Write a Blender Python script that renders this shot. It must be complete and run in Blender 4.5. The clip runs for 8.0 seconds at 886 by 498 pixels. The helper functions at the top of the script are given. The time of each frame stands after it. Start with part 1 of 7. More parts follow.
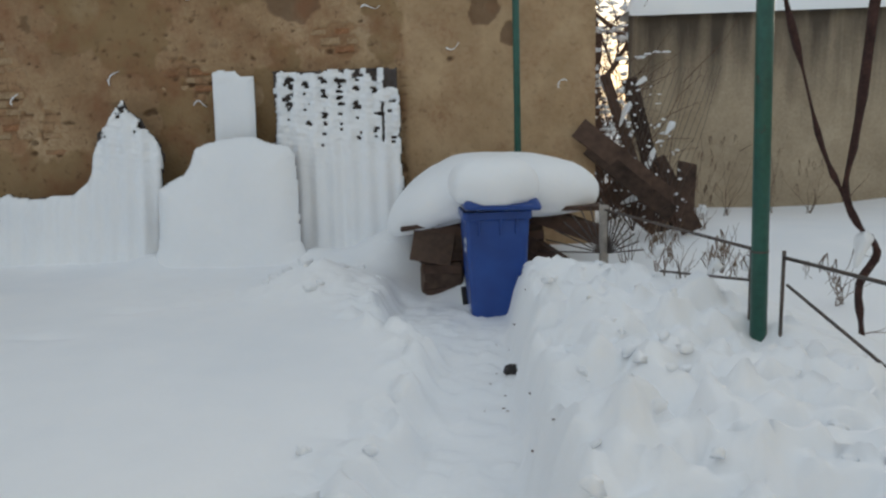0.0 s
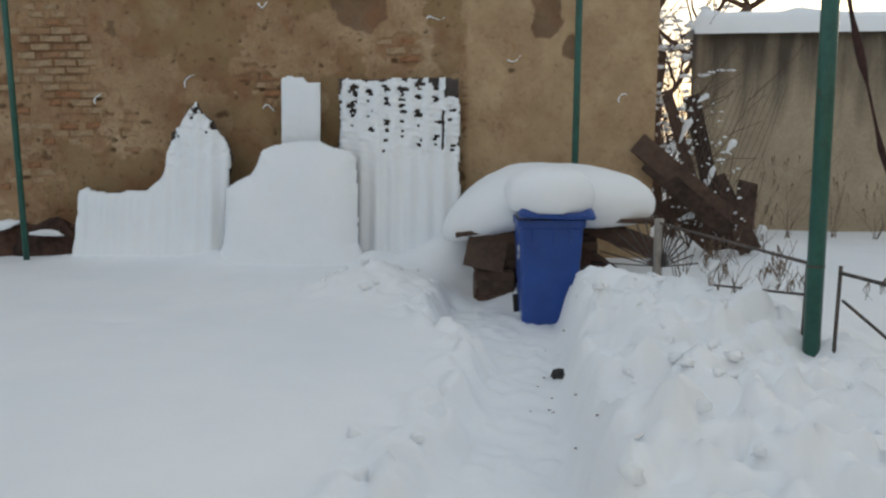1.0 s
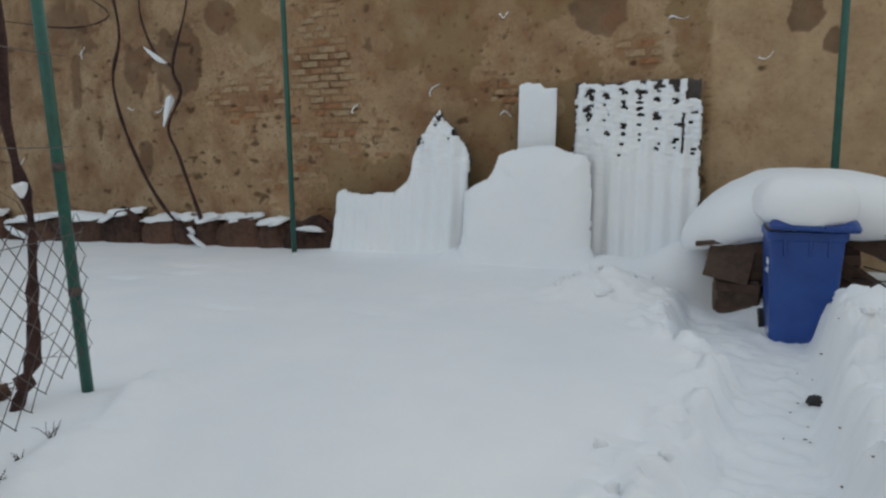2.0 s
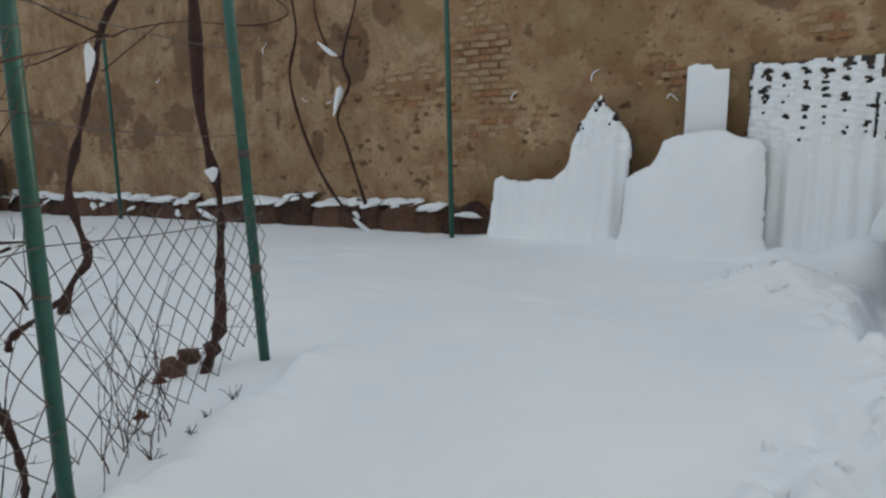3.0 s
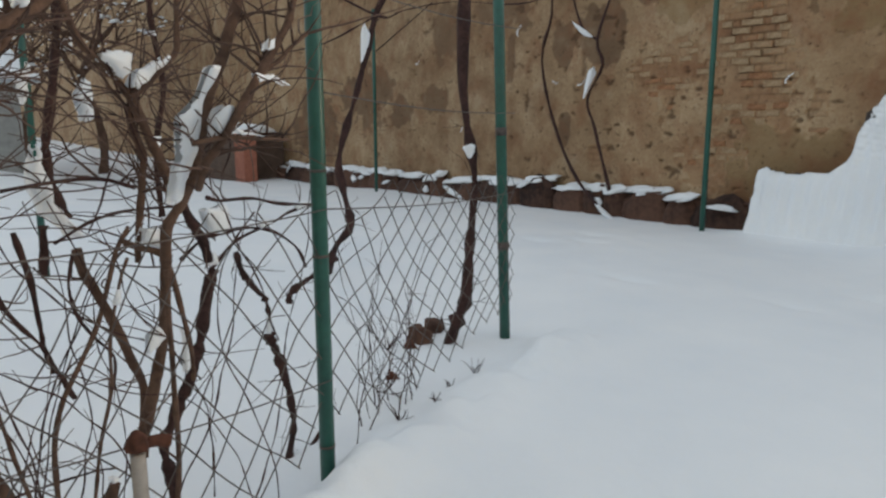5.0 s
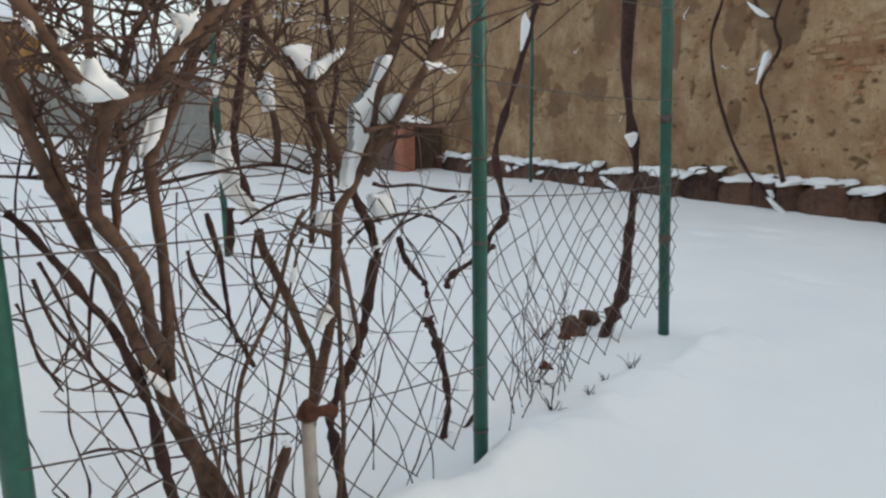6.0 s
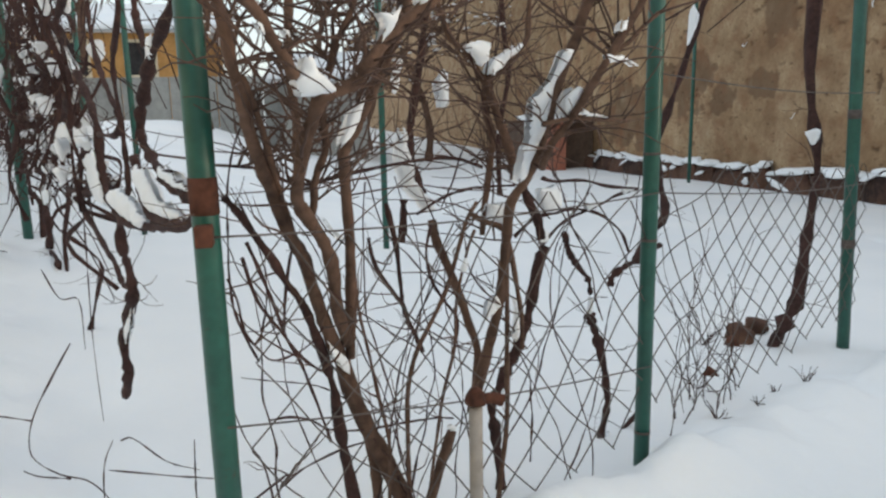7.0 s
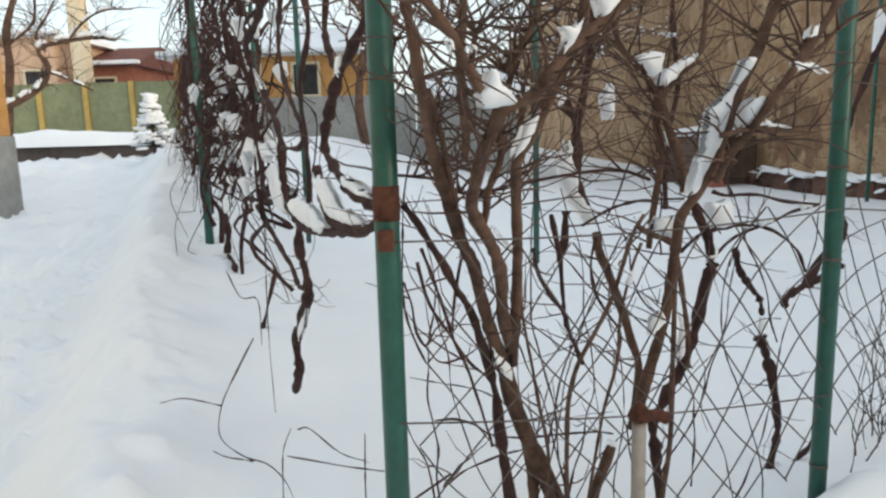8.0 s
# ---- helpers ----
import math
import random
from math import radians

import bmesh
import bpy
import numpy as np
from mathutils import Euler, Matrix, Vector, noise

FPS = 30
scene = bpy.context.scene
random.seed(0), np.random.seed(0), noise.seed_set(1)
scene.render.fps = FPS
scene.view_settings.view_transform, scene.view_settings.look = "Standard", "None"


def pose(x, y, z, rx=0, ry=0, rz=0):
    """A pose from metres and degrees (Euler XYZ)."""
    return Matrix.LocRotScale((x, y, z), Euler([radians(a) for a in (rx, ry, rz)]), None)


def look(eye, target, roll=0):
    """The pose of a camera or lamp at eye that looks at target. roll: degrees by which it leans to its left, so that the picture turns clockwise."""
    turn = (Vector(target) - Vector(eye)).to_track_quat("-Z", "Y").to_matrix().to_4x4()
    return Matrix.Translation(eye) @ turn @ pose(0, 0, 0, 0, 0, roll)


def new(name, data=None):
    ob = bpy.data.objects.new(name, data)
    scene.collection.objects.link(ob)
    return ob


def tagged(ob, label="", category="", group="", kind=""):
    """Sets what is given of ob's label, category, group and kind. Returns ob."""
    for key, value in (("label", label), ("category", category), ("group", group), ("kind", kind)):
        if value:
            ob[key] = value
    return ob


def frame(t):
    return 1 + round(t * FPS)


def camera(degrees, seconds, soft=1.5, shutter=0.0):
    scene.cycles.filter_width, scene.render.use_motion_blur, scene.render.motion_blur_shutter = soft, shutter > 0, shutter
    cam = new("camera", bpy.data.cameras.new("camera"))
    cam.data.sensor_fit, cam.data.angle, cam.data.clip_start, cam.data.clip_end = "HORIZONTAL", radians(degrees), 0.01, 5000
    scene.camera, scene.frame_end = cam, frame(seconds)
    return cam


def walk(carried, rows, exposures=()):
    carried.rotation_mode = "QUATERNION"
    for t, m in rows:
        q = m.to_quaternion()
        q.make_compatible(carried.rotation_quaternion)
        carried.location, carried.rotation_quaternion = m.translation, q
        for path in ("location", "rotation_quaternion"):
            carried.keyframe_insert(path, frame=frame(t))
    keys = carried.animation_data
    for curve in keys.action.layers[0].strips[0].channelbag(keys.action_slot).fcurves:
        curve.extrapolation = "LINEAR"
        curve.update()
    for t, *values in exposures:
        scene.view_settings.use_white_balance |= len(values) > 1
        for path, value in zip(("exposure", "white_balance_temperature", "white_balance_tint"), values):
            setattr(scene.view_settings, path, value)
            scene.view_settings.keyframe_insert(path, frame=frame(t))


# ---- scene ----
cam = camera(63.8, 8.0, soft=2.4)
PATH = [
    (0, (0.22, -0.021, 1.389), (0.179, 1.95, 1.05), -1.9),
    (0.5, (0.285, 0.001, 1.344), (0.156, 1.976, 1.054), -1.2),
    (1, (0.221, -0.127, 1.334), (0.031, 1.842, 1.039), 0.0),
    (1.5, (0.116, -0.254, 1.45), (-0.314, 1.674, 1.136), 0.1),
    (2, (0.105, -0.263, 1.433), (-0.666, 1.557, 1.126), -0.8),
    (2.2, (0.114, -0.286, 1.426), (-0.753, 1.491, 1.127), -1.2),
    (3.3, (0.088, -0.268, 1.422), (-1.133, 1.277, 1.073), -1.3),
    (3.5, (0.075, -0.263, 1.419), (-1.191, 1.245, 1.065), -1.2),
    (4, (0.041, -0.272, 1.413), (-1.364, 1.108, 1.064), -0.9),
    (5.5, (-0.026, -0.283, 1.396), (-1.72, 0.708, 1.014), -0.3),
    (6, (-0.025, -0.298, 1.392), (-1.827, 0.479, 1.006), -0.9),
    (6.5, (-0.02, -0.33, 1.389), (-1.895, 0.264, 1.023), -0.9),
    (7, (-0.017, -0.368, 1.383), (-1.94, 0.024, 1.001), -1.2),
    (7.5, (-0.005, -0.41, 1.374), (-1.966, -0.26, 1.014), -1.7),
    (8, (0.009, -0.426, 1.376), (-1.963, -0.43, 1.046), -1.6),
]
walk(cam, [(t, look(eye, target, roll)) for t, eye, target, roll in PATH], exposures=[(0, -0.42), (2.5, -0.42), (4, -0.5), (5.3, -0.25), (6.5, -0.05), (8, 0.02)])

# ---- light: low winter sun behind the long wall, the yard lies in its shade ----
SUN_EL, SUN_AZ = radians(11), radians(30)
world = bpy.data.worlds.new("winter_sky")
scene.world = world
world.use_nodes = True
wn = world.node_tree
wn.nodes.clear()
sky = wn.nodes.new("ShaderNodeTexSky")
sky.sky_type, sky.sun_disc = "NISHITA", False
sky.sun_elevation, sky.sun_rotation = SUN_EL, SUN_AZ
sky.dust_density, sky.ozone_density, sky.air_density = 3.0, 1.5, 1.0
bgn = wn.nodes.new("ShaderNodeBackground")
bgn.inputs[1].default_value = 0.10
wout = wn.nodes.new("ShaderNodeOutputWorld")
wn.links.new(sky.outputs[0], bgn.inputs[0])
haze = wn.nodes.new("ShaderNodeBackground")  # even white winter cloud over the clear sky
haze.inputs[0].default_value, haze.inputs[1].default_value = (0.905, 0.975, 1.0, 1), 0.79
both = wn.nodes.new("ShaderNodeAddShader")
wn.links.new(bgn.outputs[0], both.inputs[0])
wn.links.new(haze.outputs[0], both.inputs[1])
wn.links.new(both.outputs[0], wout.inputs[0])
sun_data = bpy.data.lights.new("sun", "SUN")
sun_data.energy, sun_data.angle, sun_data.color = 1.5, radians(10), (1.0, 0.84, 0.64)
sun = new("sun", sun_data)
sun_from = Vector((math.sin(SUN_AZ) * math.cos(SUN_EL), math.cos(SUN_AZ) * math.cos(SUN_EL), math.sin(SUN_EL)))
sun.matrix_world = look(sun_from * 60, (0, 0, 0))


# ---- tools ----
rnd = random.Random(7)
nrs = np.random.RandomState(11)
LATTICE = nrs.rand(256, 256)


def vnoise(x, y):
    x, y = np.asarray(x, float), np.asarray(y, float)
    xi, yi = np.floor(x).astype(int), np.floor(y).astype(int)
    fx, fy = x - xi, y - yi
    fx, fy = fx * fx * (3 - 2 * fx), fy * fy * (3 - 2 * fy)
    a, b = LATTICE[xi % 256, yi % 256], LATTICE[(xi + 1) % 256, yi % 256]
    c, d = LATTICE[xi % 256, (yi + 1) % 256], LATTICE[(xi + 1) % 256, (yi + 1) % 256]
    return (a * (1 - fx) + b * fx) * (1 - fy) + (c * (1 - fx) + d * fx) * fy - 0.5


def fbm(x, y, octaves=4):
    total, amp = 0.0, 1.0
    for k in range(octaves):
        total = total + amp * vnoise(x * 2 ** k + 17.3 * k, y * 2 ** k + 5.1 * k)
        amp *= 0.5
    return total


def step(a, b, x):
    u = np.clip((np.asarray(x, float) - a) / (b - a), 0, 1)
    return u * u * (3 - 2 * u)


class Solid:
    """Gathers vertices and faces of one mesh."""

    def __init__(self):
        self.v, self.f = [], []

    def add(self, verts, faces):
        n = len(self.v)
        self.v += [tuple(p) for p in verts]
        self.f += [tuple(i + n for i in f) for f in faces]
        return self

    def box(self, lo, hi, m=None):
        (x0, y0, z0), (x1, y1, z1) = lo, hi
        p = [Vector(c) for c in ((x0, y0, z0), (x1, y0, z0), (x1, y1, z0), (x0, y1, z0), (x0, y0, z1), (x1, y0, z1), (x1, y1, z1), (x0, y1, z1))]
        return self.add([m @ c if m else c for c in p], [(3, 2, 1, 0), (4, 5, 6, 7), (0, 1, 5, 4), (1, 2, 6, 5), (2, 3, 7, 6), (3, 0, 4, 7)])

    def tube(self, pts, r0, r1=None, sides=6, knob=0.0, smooth=True, seed=0):
        """A round stem through pts, tapering from r0 to r1, with uneven knots."""
        r1 = r0 if r1 is None else r1
        pts = curve_through(pts) if smooth and len(pts) > 2 else [Vector(p) for p in pts]
        n, verts, side = len(pts), [], None
        for i, p in enumerate(pts):
            d = (pts[min(i + 1, n - 1)] - pts[max(i - 1, 0)]).normalized()
            if side is None:
                side = d.cross(Vector((0.31, 0.2, 0.93)) if abs(d.z) < 0.9 else Vector((1, 0.1, 0))).normalized()
            side = (side - d * side.dot(d)).normalized()
            up = d.cross(side)
            r = r0 + (r1 - r0) * i / (n - 1)
            r *= 1 + knob * 2 * float(vnoise(i * 0.9 + seed * 3.7, seed * 1.3))
            for k in range(sides):
                a = 2 * math.pi * k / sides
                w = r * (1 + knob * float(vnoise(i * 0.7 + 40 + seed, k * 1.9 + seed)))
                verts.append(p + side * (math.cos(a) * w) + up * (math.sin(a) * w))
        faces = [(i * sides + k, i * sides + (k + 1) % sides, (i + 1) * sides + (k + 1) % sides, (i + 1) * sides + k) for i in range(n - 1) for k in range(sides)]
        faces += [tuple(range(sides))[::-1], tuple(range((n - 1) * sides, n * sides))]
        return self.add(verts, faces)

    def lump(self, c, size, seed=0, rough=0.25, m=None, level=3):
        """A rounded clump with a flattened underside."""
        bm = bmesh.new()
        bmesh.ops.create_icosphere(bm, subdivisions=level, radius=1)
        verts = []
        for v in bm.verts:
            q = v.co.normalized()
            k = 1 + rough * 1.6 * noise.noise(q * 1.3 + Vector((seed * 3.1, seed, 0))) + rough * 0.6 * noise.noise(q * 3.1 + Vector((0, seed * 2.3, seed)))
            q = q * k
            if q.z < -0.35:
                q.z = -0.35 + (q.z + 0.35) * 0.2
            p = Vector((q.x * size[0], q.y * size[1], q.z * size[2]))
            verts.append((m @ p if m else p) + Vector(c))
        faces = [tuple(v.index for v in f.verts) for f in bm.faces]
        bm.free()
        return self.add(verts, faces)

    def mesh(self, name, smooth=True):
        me = bpy.data.meshes.new(name)
        me.from_pydata(self.v, [], self.f)
        me.polygons.foreach_set("use_smooth", [smooth] * len(me.polygons))
        me.update()
        return me


def curve_through(pts, per=4):
    """Catmull-Rom points through pts."""
    pts = [Vector(p) for p in pts]
    ext = [pts[0] * 2 - pts[1]] + pts + [pts[-1] * 2 - pts[-2]]
    out = []
    for i in range(1, len(ext) - 2):
        a, b, c, d = ext[i - 1:i + 3]
        for k in range(per):
            t = k / per
            out.append(0.5 * (2 * b + (c - a) * t + (2 * a - 5 * b + 4 * c - d) * t * t + (3 * b - a - 3 * c + d) * t ** 3))
    return out + [pts[-1]]


def part(name, solid, material, parent=None, label="", smooth=True, bevel=0.0):
    ob = new(name, solid.mesh(name, smooth))
    ob.data.materials.append(material)
    if parent is not None:
        ob.parent = parent
    if bevel:
        mod = ob.modifiers.new("bevel", "BEVEL")
        mod.width, mod.segments, mod.limit_method = bevel, 2, "ANGLE"
    return tagged(ob, label) if label else ob


def thing(name, label, category, group="", kind=""):
    return tagged(new(name), label, category, group, kind)


# ---- materials ----
def material(name, rough=0.7, metal=0.0):
    m = bpy.data.materials.new(name)
    m.use_nodes = True
    nt = m.node_tree
    p = nt.nodes["Principled BSDF"]
    p.inputs["Roughness"].default_value, p.inputs["Metallic"].default_value = rough, metal
    return m, nt, p


def node(nt, kind, **values):
    n = nt.nodes.new(kind)
    for key, value in values.items():
        n.inputs[key.replace("_", " ")].default_value = value
    return n


def coords(nt, kind="Object"):
    return nt.nodes.new("ShaderNodeTexCoord").outputs[kind]


def noise_tex(nt, vec, scale, detail=5.0, rough=0.55):
    n = node(nt, "ShaderNodeTexNoise", Scale=scale, Detail=detail, Roughness=rough)
    nt.links.new(vec, n.inputs["Vector"])
    return n.outputs["Fac"]


def ramp(nt, fac, stops):
    r = nt.nodes.new("ShaderNodeValToRGB")
    while len(r.color_ramp.elements) < len(stops):
        r.color_ramp.elements.new(0.5)
    for e, (pos, col) in zip(r.color_ramp.elements, stops):
        e.position, e.color = pos, (*col, 1) if len(col) == 3 else (col[0], col[0], col[0], 1)
    nt.links.new(fac, r.inputs[0])
    return r.outputs[0]


def mix(nt, fac, a, b):
    n = nt.nodes.new("ShaderNodeMix")
    n.data_type = "RGBA"
    for sock, val in ((n.inputs[0], fac), (n.inputs[6], a), (n.inputs[7], b)):
        if isinstance(val, bpy.types.NodeSocket):
            nt.links.new(val, sock)
        else:
            sock.default_value = val if isinstance(val, (int, float)) else (*val, 1)
    return n.outputs[2]


def calc(nt, op, a, b=0.0, c=0.0):
    n = nt.nodes.new("ShaderNodeMath")
    n.operation = op
    for sock, val in zip(n.inputs, (a, b, c)):
        if isinstance(val, bpy.types.NodeSocket):
            nt.links.new(val, sock)
        else:
            sock.default_value = val
    return n.outputs[0]


def relief(nt, p, height, strength=0.4, distance=0.01):
    b = node(nt, "ShaderNodeBump", Strength=strength, Distance=distance)
    nt.links.new(height, b.inputs["Height"])
    nt.links.new(b.outputs[0], p.inputs["Normal"])


def make_simple(name, dark, light, scale=12.0, rough=0.8, metal=0.0, bump=0.4, distance=0.004, spec=0.3, vary=0.0):
    m, nt, p = material(name, rough, metal)
    vec = coords(nt)
    big, fine = noise_tex(nt, vec, scale * 0.18), noise_tex(nt, vec, scale, 8)
    f = calc(nt, "ADD", calc(nt, "MULTIPLY", big, 0.6), calc(nt, "MULTIPLY", fine, 0.5))
    if vary:
        f = calc(nt, "ADD", f, calc(nt, "MULTIPLY", calc(nt, "SUBTRACT", nt.nodes.new("ShaderNodeObjectInfo").outputs["Random"], 0.5), vary))
    nt.links.new(ramp(nt, f, ((0.35, dark), (0.72, light))), p.inputs["Base Color"])
    p.inputs["Specular IOR Level"].default_value = spec
    relief(nt, p, fine, bump, distance)
    return m


def make_snow(name, grain=1.0):
    m, nt, p = material(name, 0.6)
    vec = coords(nt)
    a, b, c = noise_tex(nt, vec, 1.3), noise_tex(nt, vec, 26, 6), noise_tex(nt, vec, 160, 3)
    nt.links.new(ramp(nt, a, ((0.3, (0.80, 0.83, 0.865)), (0.7, (0.87, 0.885, 0.90)))), p.inputs["Base Color"])
    p.inputs["Specular IOR Level"].default_value = 0.2
    h = calc(nt, "ADD", calc(nt, "MULTIPLY", b, 1.0), calc(nt, "MULTIPLY", c, 0.25))
    relief(nt, p, h, 0.3 * grain, 0.02)
    return m


SNOW = make_snow("snow", 0.5)
BARK = make_simple("bark", (0.040, 0.023, 0.017), (0.165, 0.098, 0.068), 45, 0.9, bump=0.9, distance=0.006)
VINE_BARK = make_simple("vine_bark", (0.018, 0.010, 0.010), (0.078, 0.040, 0.034), 60, 0.95, bump=1.0, distance=0.006)
TWIG = make_simple("twig", (0.04, 0.024, 0.020), (0.13, 0.078, 0.058), 40, 0.85, vary=0.3)
DRY = make_simple("dry_stalk", (0.08, 0.055, 0.04), (0.24, 0.17, 0.12), 40, 0.9)
WIRE = make_simple("wire", (0.05, 0.045, 0.042), (0.16, 0.13, 0.115), 60, 0.6, 0.4)
RUST = make_simple("rust", (0.035, 0.014, 0.009), (0.13, 0.05, 0.03), 50, 0.9, bump=0.8)
WOOD = make_simple("weathered_wood", (0.026, 0.017, 0.013), (0.115, 0.072, 0.054), 14, 0.9, bump=0.7, vary=0.25)
BLOCK = make_simple("brown_block", (0.05, 0.032, 0.025), (0.135, 0.092, 0.068), 18, 0.9, bump=0.6, vary=0.3)
STONE = make_simple("plinth_stone", (0.026, 0.014, 0.011), (0.13, 0.068, 0.046), 16, 0.9, bump=1.0, distance=0.015, vary=0.3)
SLATE = make_simple("asbestos_cement", (0.04, 0.032, 0.030), (0.11, 0.092, 0.085), 20, 0.9)
PIPE = make_simple("dull_pipe", (0.22, 0.20, 0.18), (0.42, 0.38, 0.34), 30, 0.6, 0.3)
DARK = make_simple("dark_rubber", (0.012, 0.012, 0.012), (0.05, 0.045, 0.045), 20, 0.7)


def make_green():
    m, nt, p = material("green_paint", 0.42)
    vec = coords(nt)
    big, fine = noise_tex(nt, vec, 4), noise_tex(nt, vec, 38, 6)
    col = ramp(nt, calc(nt, "ADD", calc(nt, "MULTIPLY", big, 0.7), calc(nt, "MULTIPLY", fine, 0.4)), ((0.35, (0.005, 0.050, 0.036)), (0.75, (0.018, 0.110, 0.080))))
    chips = ramp(nt, noise_tex(nt, vec, 11, 8, 0.65), ((0.64, (0,)), (0.70, (1,))))
    nt.links.new(mix(nt, chips, col, (0.06, 0.03, 0.02)), p.inputs["Base Color"])
    relief(nt, p, fine, 0.25, 0.003)
    return m


GREEN = make_green()


def make_blue():
    m, nt, p = material("blue_plastic", 0.42)
    vec = coords(nt)
    f = noise_tex(nt, vec, 5, 6)
    g = noise_tex(nt, vec, 60, 6)
    col = ramp(nt, f, ((0.3, (0.010, 0.045, 0.22)), (0.7, (0.018, 0.075, 0.32))))
    dirt = ramp(nt, noise_tex(nt, vec, 9, 8, 0.7), ((0.62, (0,)), (0.78, (1,))))
    nt.links.new(mix(nt, calc(nt, "MULTIPLY", dirt, 0.25), col, (0.25, 0.27, 0.30)), p.inputs["Base Color"])
    relief(nt, p, g, 0.12, 0.002)
    return m


BLUE = make_blue()


def mask(nt, name):
    a = nt.nodes.new("ShaderNodeAttribute")
    a.attribute_name = name
    return a.outputs["Fac"]


def make_wall():
    m, nt, p = material("old_plaster", 0.92)
    vec = coords(nt)
    big, mid, fine = noise_tex(nt, vec, 0.7), noise_tex(nt, vec, 3.2, 7), noise_tex(nt, vec, 24, 8)
    speck = noise_tex(nt, vec, 14, 8, 0.7)
    base = ramp(nt, calc(nt, "ADD", calc(nt, "MULTIPLY", big, 0.6), calc(nt, "MULTIPLY", mid, 0.5)),
                ((0.36, (0.225, 0.148, 0.084)), (0.52, (0.36, 0.252, 0.148)), (0.70, (0.50, 0.375, 0.235))))
    base = mix(nt, calc(nt, "MULTIPLY", ramp(nt, fine, ((0.4, (0,)), (0.65, (1,)))), 0.4), base, (0.22, 0.14, 0.082))
    brick = ramp(nt, calc(nt, "ADD", calc(nt, "MULTIPLY", mid, 0.7), calc(nt, "MULTIPLY", fine, 0.4)), ((0.38, (0.19, 0.105, 0.06)), (0.62, (0.36, 0.235, 0.135))))
    base = mix(nt, mask(nt, "bare"), base, brick)
    base = mix(nt, calc(nt, "MULTIPLY", mask(nt, "render"), 0.85), base, ramp(nt, mid, ((0.3, (0.20, 0.138, 0.07)), (0.7, (0.27, 0.19, 0.10)))))
    base = mix(nt, calc(nt, "MULTIPLY", mask(nt, "damp"), 0.85), base, ramp(nt, mid, ((0.3, (0.09, 0.06, 0.04)), (0.7, (0.17, 0.118, 0.078)))))
    rust = ramp(nt, noise_tex(nt, vec, 2.4, 6, 0.65), ((0.47, (0,)), (0.66, (1,))))
    base = mix(nt, calc(nt, "MULTIPLY", rust, 0.7), base, (0.21, 0.095, 0.052))
    base = mix(nt, calc(nt, "MULTIPLY", ramp(nt, speck, ((0.57, (0,)), (0.65, (1,)))), 0.75), base, (0.12, 0.072, 0.045))
    pale = ramp(nt, noise_tex(nt, vec, 1.6, 6, 0.6), ((0.60, (0,)), (0.74, (1,))))
    base = mix(nt, calc(nt, "MULTIPLY", pale, 0.4), base, (0.40, 0.335, 0.235))
    base = mix(nt, calc(nt, "MULTIPLY", mask(nt, "fresh"), ramp(nt, fine, ((0.35, (0.25,)), (0.6, (0.65,))))), base, ramp(nt, mid, ((0.3, (0.40, 0.295, 0.178)), (0.7, (0.56, 0.425, 0.265)))))
    # darker brown paints in the shade that vines and trees give this stretch
    base = mix(nt, calc(nt, "MULTIPLY", mask(nt, "left_shade"), ramp(nt, mid, ((0.3, (0.60,)), (0.7, (0.22,))))), base, (0.13, 0.085, 0.052))
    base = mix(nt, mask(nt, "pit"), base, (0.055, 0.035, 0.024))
    base = mix(nt, 0.12, base, (0.40, 0.21, 0.10))
    nt.links.new(base, p.inputs["Base Color"])
    p.inputs["Specular IOR Level"].default_value = 0.15
    relief(nt, p, calc(nt, "ADD", mid, calc(nt, "MULTIPLY", fine, 0.5)), 0.8, 0.02)
    return m


PLASTER = make_wall()


def make_brick():
    """Old bricks: most smeared with pale mortar, some bare and orange."""
    m, nt, p = material("old_brick", 0.92)
    vec = coords(nt)
    who = nt.nodes.new("ShaderNodeObjectInfo").outputs["Random"]
    mid, fine = noise_tex(nt, vec, 11, 6), noise_tex(nt, vec, 45, 8)
    f = calc(nt, "ADD", calc(nt, "MULTIPLY", mid, 0.7), calc(nt, "MULTIPLY", fine, 0.4))
    pale = ramp(nt, f, ((0.38, (0.23, 0.145, 0.082)), (0.70, (0.45, 0.325, 0.20))))
    orange = ramp(nt, f, ((0.38, (0.18, 0.082, 0.043)), (0.70, (0.38, 0.20, 0.105))))
    nt.links.new(mix(nt, ramp(nt, calc(nt, "ADD", who, calc(nt, "MULTIPLY", mid, 0.5)), ((0.80, (0,)), (1.05, (1,)))), pale, orange), p.inputs["Base Color"])
    p.inputs["Specular IOR Level"].default_value = 0.15
    relief(nt, p, f, 1.0, 0.012)
    return m


BRICK = make_brick()


